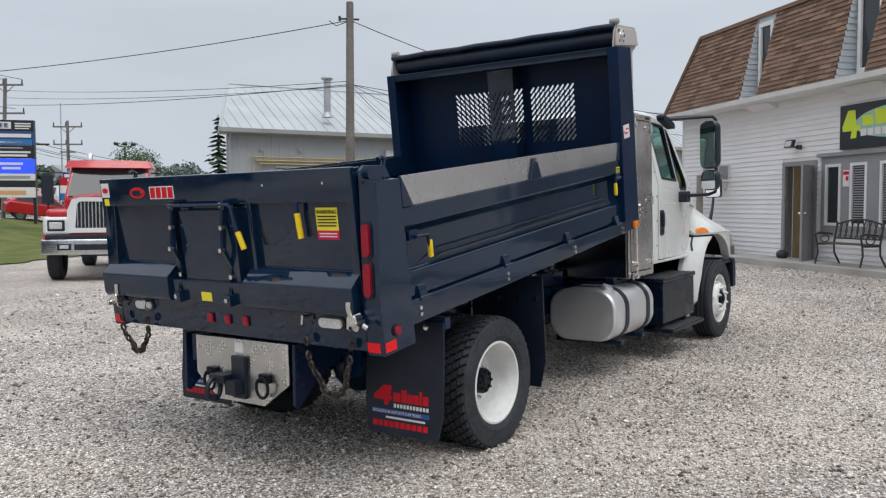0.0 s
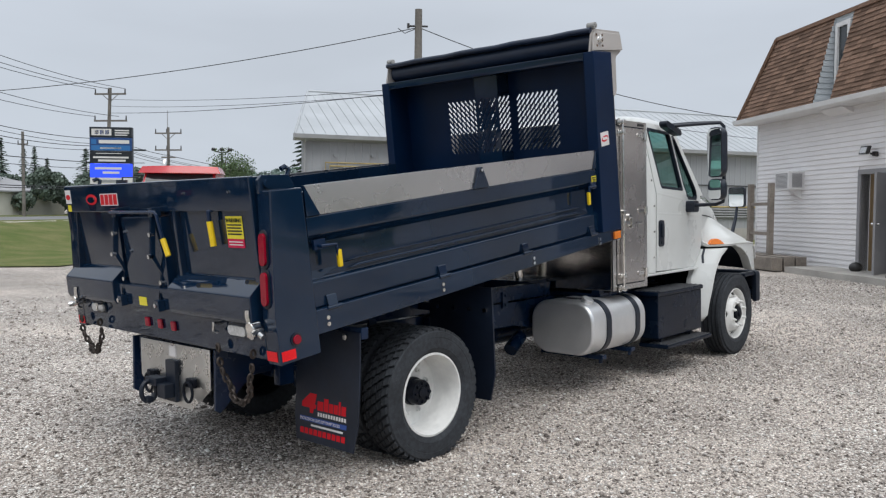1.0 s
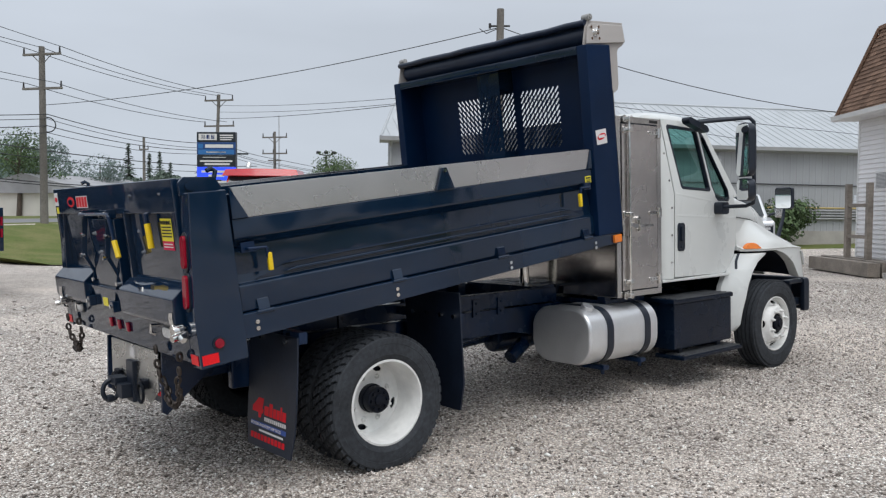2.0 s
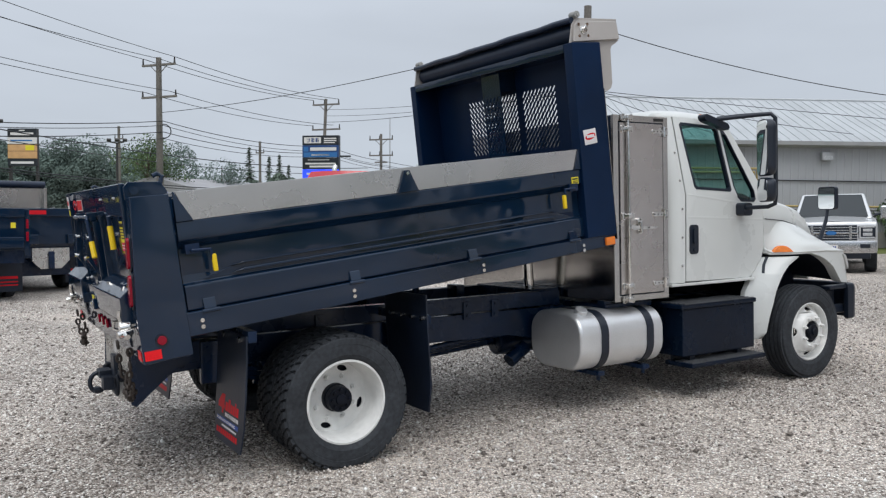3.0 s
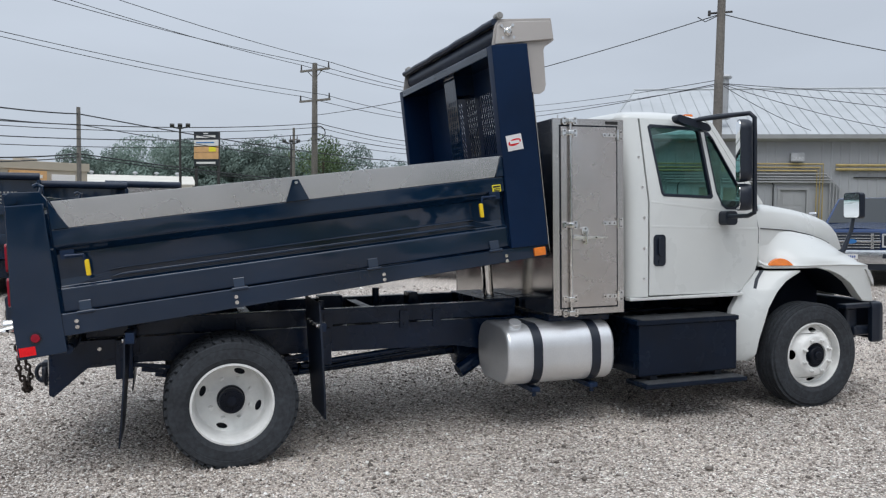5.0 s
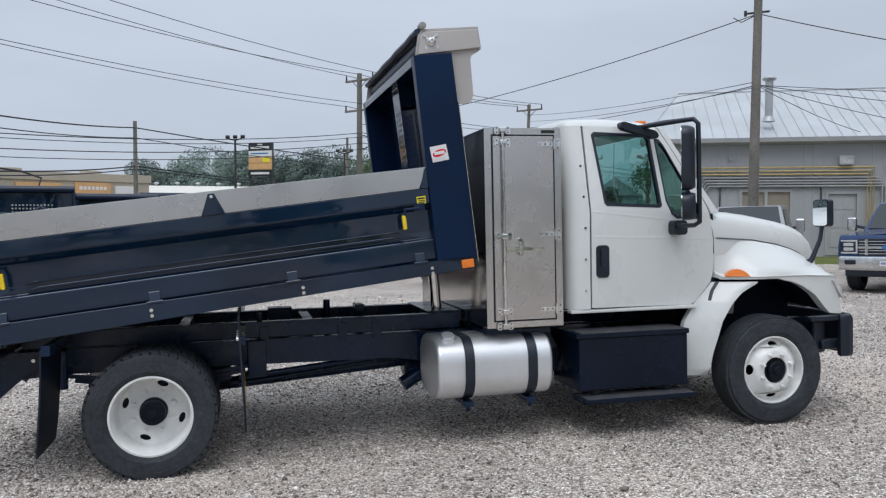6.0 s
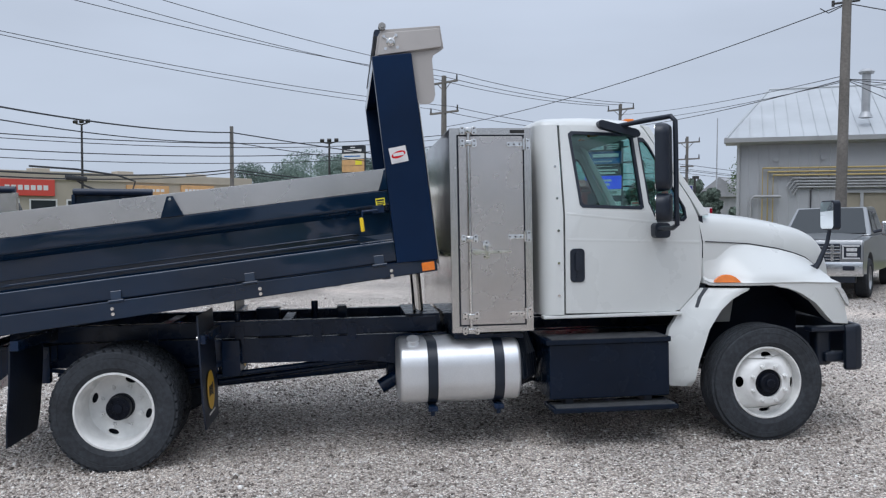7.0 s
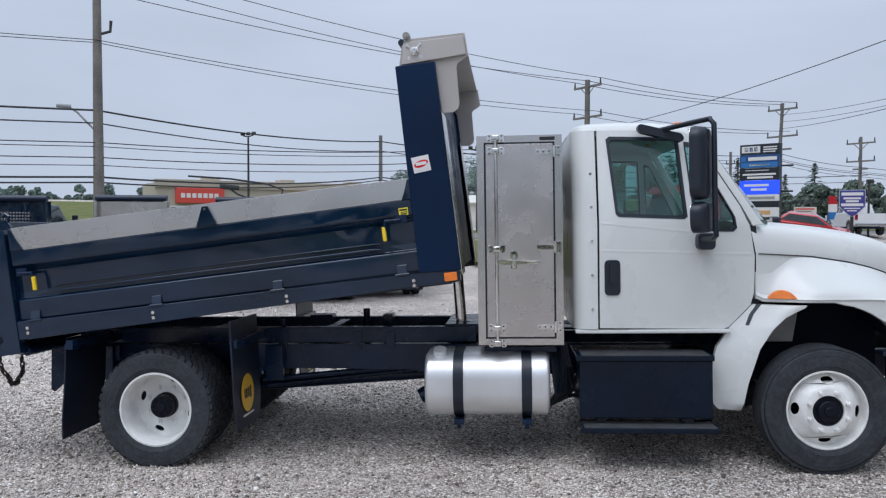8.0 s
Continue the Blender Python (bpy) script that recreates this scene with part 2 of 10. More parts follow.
def loft(bm, rings, cap=True, closed=True):
    vs = [[bm.verts.new(p) for p in ring] for ring in rings]
    n = len(vs[0])
    for a, b in zip(vs, vs[1:]):
        for i in range(n if closed else n - 1):
            bm.faces.new((a[i], a[(i + 1) % n], b[(i + 1) % n], b[i]))
    if cap and closed:
        bm.faces.new(vs[0][::-1])
        bm.faces.new(vs[-1])
    return bm


def rounded(x0, x1, y0, y1, r, seg=4):
    """A rectangle's outline with round corners."""
    out = []
    for cx, cy, a in ((x1 - r, y1 - r, 0), (x0 + r, y1 - r, 90), (x0 + r, y0 + r, 180), (x1 - r, y0 + r, 270)):
        for i in range(seg + 1):
            t = radians(a + 90 * i / seg)
            out.append((cx + r * math.cos(t), cy + r * math.sin(t)))
    return out


def interp(x, table):
    for (a, p), (b, q) in zip(table, table[1:]):
        if x <= b:
            return p + (q - p) * max(0.0, (x - a) / (b - a))
    return table[-1][1]


def lettering(name, body, size, material, parent, m, label="", align="LEFT", squeeze=1.0, shear=0.0, thick=0.002):
    """Words in the built-in font as a thin mesh, in the plane of m: x along the line, y up."""
    cu = bpy.data.curves.new(name, "FONT")
    cu.body, cu.size, cu.extrude, cu.align_x, cu.shear, cu.resolution_u = body, size, thick / 2, align, shear, 2
    tmp = new(name + "_curve", cu)
    me = bpy.data.meshes.new_from_object(tmp.evaluated_get(bpy.context.evaluated_depsgraph_get()))
    bpy.data.objects.remove(tmp)
    bpy.data.curves.remove(cu)
    me.transform(m @ Matrix.Diagonal((squeeze, 1, 1, 1)))
    me.materials.clear()
    me.materials.append(material)
    ob = new(name, me)
    ob.parent = parent
    if label:
        ob["label"] = label
    return ob


XZ = lambda y: (lambda a, b, d: (a, y + d, b))
YZ = lambda x: (lambda a, b, d: (x + d, a, b))


# ---- ground ----
ROAD_T, ROAD_N = Vector((0.80, 0.60)), Vector((-0.60, 0.80))


def smooth01(x):
    x = min(1.0, max(0.0, x))
    return x * x * (3 - 2 * x)


def ground_z(x, y):
    p = 0.0192 * (x - y)
    lo, hi = -0.05, 0.40
    p = lo + math.log1p(math.exp((p - lo) * 40)) / 40 if p < 0.0 else p
    p = hi - math.log1p(math.exp((hi - p) * 40)) / 40 + 0.0 if p > 0.3 else p
    s = ROAD_N.x * x + ROAD_N.y * y
    w = smooth01((s - 15.0) / 8.0)
    near = smooth01((math.hypot(x - 18, y - 17) - 2) / 5.0)
    base = p * (1 - w) + 1.0 * w
    base += 3.2 * smooth01((s - 45) / 60.0) * smooth01((-22 - x) / 18.0)
    return base + 0.30 * (1 - near) * (1 - w)


def axis(lo, hi, fine_lo, fine_hi, step, grow=1.22):
    out, a, d = [], fine_lo, step
    while a <= fine_hi:
        out.append(a)
        a += step
    right, d = [], step
    a = out[-1]
    while a < hi:
        d *= grow
        a += d
        right.append(a)
    left, d = [], step
    a = fine_lo
    while a > lo:
        d *= grow
        a -= d
        left.append(a)
    return left[::-1] + out + right


def gravel_mat():
    m = bpy.data.materials.new("crushed_stone_gravel")
    m.use_nodes = True
    n, l = m.node_tree.nodes, m.node_tree.links
    b = n["Principled BSDF"]
    b.inputs["Roughness"].default_value = 0.9
    b.inputs["Specular IOR Level"].default_value = 0.2
    tc = n.new("ShaderNodeTexCoord")
    vor = n.new("ShaderNodeTexVoronoi")
    vor.inputs["Scale"].default_value = 66
    l.new(tc.outputs["Object"], vor.inputs["Vector"])
    vor2 = n.new("ShaderNodeTexVoronoi")
    vor2.inputs["Scale"].default_value = 120
    l.new(tc.outputs["Object"], vor2.inputs["Vector"])
    sep = n.new("ShaderNodeSeparateColor")
    l.new(vor.outputs["Color"], sep.inputs[0])
    ramp = n.new("ShaderNodeValToRGB")
    cr = ramp.color_ramp
    cr.elements[0].position, cr.elements[0].color = 0.0, (0.080, 0.068, 0.058, 1)
    cr.elements[1].position, cr.elements[1].color = 1.0, (0.900, 0.890, 0.836, 1)
    for p, c in ((0.3, (0.315, 0.272, 0.236, 1)), (0.6, (0.520, 0.466, 0.420, 1)), (0.85, (0.678, 0.616, 0.559, 1))):
        cr.elements.new(p).color = c
    l.new(sep.outputs[0], ramp.inputs[0])
    big = n.new("ShaderNodeTexNoise")
    big.inputs["Scale"].default_value, big.inputs["Detail"].default_value = 0.45, 6
    l.new(tc.outputs["Object"], big.inputs["Vector"])
    r1 = n.new("ShaderNodeMapRange")
    r1.inputs["From Min"].default_value, r1.inputs["From Max"].default_value = 0.35, 0.68
    r1.inputs["To Min"].default_value, r1.inputs["To Max"].default_value = 0.82, 1.18
    l.new(big.outputs[0], r1.inputs[0])
    mx = n.new("ShaderNodeMix")
    mx.data_type, mx.blend_type = "RGBA", "MULTIPLY"
    mx.inputs[0].default_value = 1
    l.new(ramp.outputs[0], mx.inputs[6])
    l.new(r1.outputs[0], mx.inputs[7])
    # worn patches of pale fines
    fine = n.new("ShaderNodeTexNoise")
    fine.inputs["Scale"].default_value, fine.inputs["Detail"].default_value = 0.22, 8
    l.new(tc.outputs["Object"], fine.inputs["Vector"])
    r2 = n.new("ShaderNodeMapRange")
    r2.inputs["From Min"].default_value, r2.inputs["From Max"].default_value = 0.52, 0.70
    r2.inputs["To Max"].default_value = 0.7
    l.new(fine.outputs[0], r2.inputs[0])
    mx2 = n.new("ShaderNodeMix")
    mx2.data_type = "RGBA"
    mx2.inputs[7].default_value = (0.690, 0.605, 0.530, 1)
    l.new(r2.outputs[0], mx2.inputs[0])
    l.new(mx.outputs[2], mx2.inputs[6])
    # stone middles lightened, gaps darkened: the shade between stones put into the colour
    gap = n.new("ShaderNodeMapRange")
    gap.inputs["From Min"].default_value, gap.inputs["From Max"].default_value = 0.22, 0.62
    gap.inputs["To Min"].default_value, gap.inputs["To Max"].default_value = 1.62, 0.80
    l.new(vor.outputs["Distance"], gap.inputs[0])
    mx3 = n.new("ShaderNodeMix")
    mx3.data_type, mx3.blend_type = "RGBA", "MULTIPLY"
    mx3.inputs[0].default_value = 1
    l.new(mx2.outputs[2], mx3.inputs[6])
    l.new(gap.outputs[0], mx3.inputs[7])
    l.new(mx3.outputs[2], b.inputs["Base Color"])
    add = n.new("ShaderNodeMath")
    add.operation = "MULTIPLY_ADD"
    l.new(vor2.outputs["Distance"], add.inputs[0])
    add.inputs[1].default_value = 0.4
    l.new(vor.outputs["Distance"], add.inputs[2])
    bp = n.new("ShaderNodeBump")
    bp.invert = True
    bp.inputs["Strength"].default_value, bp.inputs["Distance"].default_value = 1.0, 0.016
    l.new(add.outputs[0], bp.inputs["Height"])
    l.new(bp.outputs[0], b.inputs["Normal"])
    return m


M_GRAVEL = gravel_mat()


def ground():
    xs = axis(-1500, 1500, -12, 40, 1.0)
    ys = axis(-1500, 1500, -14, 60, 1.0)
    verts = [(x, y, ground_z(x, y)) for x in xs for y in ys]
    ny = len(ys)
    faces = [(i * ny + j, (i + 1) * ny + j, (i + 1) * ny + j + 1, i * ny + j + 1) for i in range(len(xs) - 1) for j in range(ny - 1)]
    me = bpy.data.meshes.new("ground")
    me.from_pydata(verts, [], faces)
    me.materials.append(M_GRAVEL)
    me.shade_smooth()
    return tagged(new("ground", me), "grey crushed stone gravel lot", "ground", kind="structure")


ground()

# ---- the dump truck, in its own axes: x ahead from the rear axle, y to its left, z up from the ground it stands on ----
truck = thing("dump_truck", "white cab dump truck with raised black steel dump body on gravel", "truck", SLOPE)
R_TYRE = 0.436
WHEELBASE = 4.695
RAISE = 6.44
BODY = pose(-0.925, -0.04, 1.037) @ Matrix.Rotation(radians(-RAISE), 4, "Y") @ Matrix.Rotation(radians(0.62), 4, "X") @ Matrix.Diagonal((1, 0.968, 1, 1))


# chassis
def chassis():
    for s in (-1, 1):
        bm = bm_new()
        prism(bm, [(-0.95, 0.60), (-0.95, 0.80), (-0.80, 0.80), (5.2, 0.80), (5.2, 0.56), (1.95, 0.56), (1.75, 0.604), (0.75, 0.608), (-0.6, 0.62)], XZ(s * 0.43), -0.04, 0.04, 0.006)
        ch = part("frame_rail", bm, M_FRAME, truck, "black steel chassis frame rail")
        bm = bm_new()
        box(bm, -0.95, 2.3, s * 0.43 - 0.045, s * 0.43 + 0.045, 0.815, 0.935, 0.006)
        part("subframe_rail", bm, M_FRAME, truck, "black hoist subframe rail")
    for x in (-0.9, 0.15, 1.1, 2.2):
        bm = bm_new()
        box(bm, x - 0.04, x + 0.04, -0.383, 0.383, 0.83, 0.92, 0.005)
        part("subframe_cross_member", bm, M_FRAME, truck)
    for x in (0.10, 0.75, 1.35, 1.62):
        bm = bm_new()
        box(bm, x - 0.035, x + 0.035, -0.49, -0.465, 0.76, 0.90, 0.004)
        br = part("subframe_bracket", bm, M_FRAME, truck)
        for z in (0.79, 0.87):
            bm = bm_new()
            cyl(bm, (x, -0.50, z), (x, -0.485, z), 0.012, 8)
            part("bolt", bm, M_FRAME, br)
    # hydraulic hoist
    bm = bm_new()
    cyl(bm, (2.17, -0.22, 0.93), (2.14, -0.22, 1.36), 0.045, 20)
    part("hoist_cylinder", bm, M_CHROME, truck, "polished hydraulic hoist cylinder")
    bm = bm_new()
    cyl(bm, (2.19, -0.22, 0.72), (2.17, -0.22, 0.95), 0.07, 20)
    box(bm, 2.05, 2.33, -0.42, 0.42, 0.86, 0.95, 0.006)
    part("hoist_base", bm, M_FRAME, truck)
    # axles, springs, drive shaft
    bm = bm_new()
    cyl(bm, (0, -0.95, 0.432), (0, 0.95, 0.432), 0.075, 18)
    bmesh.ops.create_uvsphere(bm, u_segments=20, v_segments=12, radius=0.21, matrix=pose(0.02, 0.05, 0.432))
    part("rear_axle", bm, M_FRAME, truck)
    bm = bm_new()
    cyl(bm, (WHEELBASE, -0.95, 0.40), (WHEELBASE, 0.95, 0.40), 0.055, 14)
    part("front_axle", bm, M_FRAME, truck)
    bm = bm_new()
    cyl(bm, (0.25, 0, 0.380), (1.98, 0, 0.500), 0.050, 16)
    cyl(bm, (1.92, 0, 0.512), (2.04, 0, 0.517), 0.085, 16)
    cyl(bm, (2.04, 0, 0.517), (2.9, 0, 0.56), 0.060, 16)
    part("drive_shaft", bm, M_FRAME, truck)
    for y in (-0.52, 0.52):
        bm = bm_new()
        box(bm, -0.10, 0.10, y - 0.05, y + 0.05, 0.34, 0.60, 0.005)
        spring = part("leaf_spring", bm, M_FRAME, truck, "black leaf spring on the rear axle")
        for k in range(6):
            h = 0.62 - 0.042 * k
            L = 0.68 - 0.09 * k
            bm = bm_new()
            tube(bm, [(-L, y, h), (-L * 0.5, y, h - 0.045), (0, y, h - 0.06), (L * 0.5, y, h - 0.045), (L, y, h)], 0.019, 4)
            part("leaf", bm, M_FRAME, spring)
        for x0, x1 in ((0.62, 0.76), (-0.76, -0.64)):
            bm = bm_new()
            box(bm, x0, x1, y - 0.03, y + 0.03, 0.52, 0.80, 0.01)
            part("spring_hanger", bm, M_FRAME, spring)
    # air tanks, brake chambers, hoses
    for y in (-0.32, 0.32):
        bm = bm_new()
        cyl(bm, (0.28, y, 0.47), (0.48, y, 0.50), 0.075, 16, bev=0.02)
        part("brake_chamber", bm, M_HUB, truck)
    bm = bm_new()
    cyl(bm, (1.9, -0.05, 0.47), (2.75, -0.05, 0.47), 0.11, 18, bev=0.03)
    part("air_tank", bm, M_FRAME, truck)
    bm = bm_new()
    cyl(bm, (1.84, -0.36, 0.36), (2.02, -0.34, 0.46), 0.06, 18)
    part("exhaust_pipe", bm, M_FRAME, truck, "black turned-down exhaust tail pipe")
    rnd = random.Random(4)
    for k in range(7):
        x = 2.86 + 0.022 * k
        bm = bm_new()
        tube(bm, [(x, -0.86 + 0.05 * k, 0.80), (x + 0.02, -0.94 + 0.03 * k, 0.66), (x + 0.03 + 0.03 * rnd.random(), -0.95 + 0.04 * k, 0.50), (x - 0.02, -0.80 + 0.05 * k, 0.38), (x + 0.05, -0.6, 0.42)], 0.017, 7)
        part("air_hose", bm, M_PLASTIC, truck)
    bm = bm_new()
    tube(bm, [(0.1, -0.2, 0.72), (0.4, -0.35, 0.60), (0.6, -0.3, 0.52), (0.8, -0.35, 0.62), (1.1, -0.3, 0.70)], 0.014, 6)
    part("air_hose", bm, M_PLASTIC, truck)
    # fittings that stand on the subframe
    for x, y, z0, z1, r in ((1.30, 0.25, 0.80, 1.02, 0.03), (0.72, -0.36, 0.80, 0.99, 0.022)):
        bm = bm_new()
        cyl(bm, (x, y, z0), (x, y, z1), r, 12)
        part("grease_fitting", bm, M_FRAME, truck)
    for x0, x1, y0, y1, z1 in ((0.80, 1.0, 0.20, 0.37, 0.97), (1.5, 1.58, -0.1, 0.06, 1.0)):
        bm = bm_new()
        box(bm, x0, x1, y0, y1, 0.78, z1, 0.006)
        part("valve_block", bm, M_FRAME, truck)
    # torque rods low behind the rear wheels' guard
    for y0, y1, z0, z1 in ((-0.38, -0.30, 0.50, 0.62), (-0.25, -0.12, 0.43, 0.56)):
        bm = bm_new()
        cyl(bm, (0.55, y0, z0), (1.98, y1, z1), 0.022, 10)
        part("brake_line", bm, M_FRAME, truck)
    # rear end: hinge plates, hitch plate, hooks
    for s in (-1, 1):
        bm = bm_new()
        prism(bm, [(-1.18, 0.80), (-0.60, 0.80), (-0.60, 0.68), (-0.88, 0.66), (-1.0, 0.56), (-1.16, 0.42), (-1.19, 0.44)], XZ(s * 0.50), -0.012, 0.012, 0.003)
        hinge = part("hinge_plate", bm, M_FRAME, truck)
        for x, z in ((-0.86, 0.74), (-0.70, 0.74)):
            bm = bm_new()
            cyl(bm, (x, s * 0.51, z), (x, s * 0.535, z), 0.014, 8)
            part("bolt", bm, M_CHROME, hinge)
    bm = bm_new()
    box(bm, -1.16, -1.02, -0.46, 0.46, 0.62, 0.80, 0.006)
    part("rear_cross_member", bm, M_FRAME, truck)
    bm = bm_new()
    cyl(bm, (-0.99, -1.15, 0.84), (-0.99, 1.15, 0.84), 0.032, 14)
    part("hinge_shaft", bm, M_FRAME, truck)
    hp = bm_new()
    fn = lambda a, b, d: (-1.185 + d, a, b)
    outer = [(0.37, 0.80), (-0.47, 0.80), (-0.47, 0.56), (-0.25, 0.41), (0.17, 0.41), (0.37, 0.56)]
    prism(hp, outer, fn, -0.01, 0.0, 0.002)
    plate_ob = part("hitch_plate", hp, M_DIAMOND, truck, "bright diamond-tread aluminium hitch plate")
    bm = bm_new()
    for j in range(17):
        for i in range(38):
            y, z = -0.48 + i * 0.0235, 0.425 + j * 0.0225
            if abs(y + 0.05) > 0.19 + max(0.0, z - 0.41) * 1.45 or abs(y + 0.05) > 0.405 or z > 0.785:
                continue
            a = 0.85 if (i + j) % 2 else -0.85
            c, s = 0.0150 * math.cos(a), 0.0150 * math.sin(a)
            n1, n2 = -0.0052 * math.sin(a), 0.0052 * math.cos(a)
            v = [bm.verts.new((-1.1952, y + p * c, z + p * s)) for p in (-1, 1)] + [bm.verts.new((-1.2025, y + q * n1, z + q * n2)) for q in (-1, 1)]
            bm.faces.new((v[0], v[2], v[1], v[3]))
    part("tread_pattern", bm, M_DIAMOND, plate_ob, "raised diamond tread")["kind"] = "stuff"
    bm = bm_new()
    box(bm, -1.225, -1.195, -0.115, 0.005, 0.44, 0.70, 0.006)
    box(bm, -1.29, -1.22, -0.10, -0.005, 0.47, 0.56, 0.006)
    part("receiver", bm, M_PLASTIC, plate_ob, "black receiver hitch")
    bm = bm_new()
    tube(bm, [(-1.30 - 0.05 * math.sin(a), 0.08 + 0.0 * a, 0.50 + 0.065 * math.cos(a)) for a in (2 * math.pi * k / 14 for k in range(14))], 0.016, 8, closed=True)
    box(bm, -1.30, -1.22, -0.01, 0.125, 0.54, 0.59, 0.01)
    box(bm, -1.33, -1.28, 0.05, 0.11, 0.43, 0.47, 0.012)
    part("pintle_hook", bm, M_PLASTIC, plate_ob, "black pintle hook")
    for y in (0.20, -0.28):
        bm = bm_new()
        box(bm, -1.225, -1.195, y - 0.045, y + 0.045, 0.555, 0.61, 0.006)
        tube(bm, [(-1.235, y + 0.05 * math.sin(a), 0.53 + 0.06 * math.cos(a)) for a in (2 * math.pi * k / 16 for k in range(16))], 0.0095, 7, closed=True)
        part("d_ring", bm, M_HUB, plate_ob, "black steel recovery ring")
    bm = bm_new()
    box(bm, -1.202, -1.195, -0.09, -0.01, 0.72, 0.785, 0.0)
    part("hitch_sticker", bm, M_STICKER, plate_ob)
    return ch


chassis()


# wheels
def tyre_bm(y0, y1, cx, tread=True, rows=4, steer=False):
    """A tyre round the y axis between y0 and y1."""
    bm = bm_new()
    w = abs(y1 - y0)
    h = w / 2
    R = R_TYRE
    prof = [(0.262, -h * 0.72), (0.275, -h * 0.86), (0.31, -h * 0.97), (0.345, -h), (0.385, -h * 0.97), (0.405, -h * 0.955), (R - 0.024, -h * 0.90), (R - 0.020, -h * 0.4),
            (R - 0.020, h * 0.4), (R - 0.024, h * 0.90), (0.405, h * 0.955), (0.385, h * 0.97), (0.372, h * 0.985), (0.370, h * 0.97), (0.345, h), (0.31, h * 0.97), (0.306, h * 0.985), (0.300, h * 0.96), (0.275, h * 0.86), (0.262, h * 0.72)]
    sgn = 1 if y1 > y0 else -1
    lathe(bm, prof, (cx, (y0 + y1) / 2, R_TYRE), (0, sgn, 0), 64)
    return bm


def tread_bm(y0, y1, cx, n=44, rows=5, skew=0.22):
    bm = bm_new()
    w = abs(y1 - y0) * 0.93
    mid = (y0 + y1) / 2
    for j in range(rows):
        ya, yb = mid - w / 2 + w * j / rows + 0.006, mid - w / 2 + w * (j + 1) / rows - 0.006
        edge = j in (0, rows - 1)
        for i in range(n):
            off = (j % 2) * 0.5
            a0 = 2 * math.pi * (i + off + 0.16) / n
            a1 = 2 * math.pi * (i + off + 0.84) / n
            am = (a0 + a1) / 2
            k = skew * (a1 - a0)
            drop = 0.008 if edge else 0.0
            vs = []
            for r in (R_TYRE - 0.032, R_TYRE - 0.001):
                for a, y, d in ((a0 - k, ya, 1), (a1 - k, ya, 1), (a1 + k, yb, 1), (a0 + k, yb, 1)):
                    rr = r - (drop if (edge and ((y == ya) == (j == 0))) else 0)
                    vs.append(bm.verts.new((cx + rr * math.cos(a), y, R_TYRE + rr * math.sin(a))))
            for f in ((4, 5, 6, 7), (0, 1, 5, 4), (1, 2, 6, 5), (2, 3, 7, 6), (3, 0, 4, 7)):
                bm.faces.new([vs[q] for q in f])
    return bm


def ribs_bm(y0, y1, cx):
    bm = bm_new()
    w = abs(y1 - y0) * 0.90
    mid = (y0 + y1) / 2
    for j in range(5):
        ya, yb = mid - w / 2 + w * j / 5 + 0.005, mid - w / 2 + w * (j + 1) / 5 - 0.005
        lathe(bm, [(R_TYRE - 0.02, ya - mid), (R_TYRE - 0.002, ya - mid + 0.002), (R_TYRE - 0.002, yb - mid - 0.002), (R_TYRE - 0.02, yb - mid)], (cx, mid, R_TYRE), (0, 1, 0), 64)
    return bm


def rim_bm(prof, disc_r, disc_h, hub_r, cx, y, sgn, n_holes=4, hole=(0.045, 0.024), turn=0.35, cone=0.0):
    """prof: (radius, height outwards); the disc has oval hand holes."""
    bm = bm_new()
    lathe(bm, prof, (cx, y, R_TYRE), (0, sgn, 0), 56, closed=False)
    ring = lambda r, n: [(r * math.cos(2 * math.pi * i / n), r * math.sin(2 * math.pi * i / n)) for i in range(n)]
    holes = [ring(hub_r, 28)]
    hr = disc_r - hole[1] - 0.020
    for k in range(n_holes):
        a = turn + 2 * math.pi * k / n_holes
        holes.append([(hr * math.cos(a) - hole[0] * math.cos(t) * math.sin(a) + hole[1] * math.sin(t) * math.cos(a), hr * math.sin(a) + hole[0] * math.cos(t) * math.cos(a) + hole[1] * math.sin(t) * math.sin(a)) for t in (2 * math.pi * i / 14 for i in range(14))])
    plate(bm, ring(disc_r, 40), holes, lambda a, b, d: (cx + a, y + sgn * (d + cone * (disc_r - math.hypot(a, b))), R_TYRE + b), disc_h - 0.012, disc_h)
    return bm


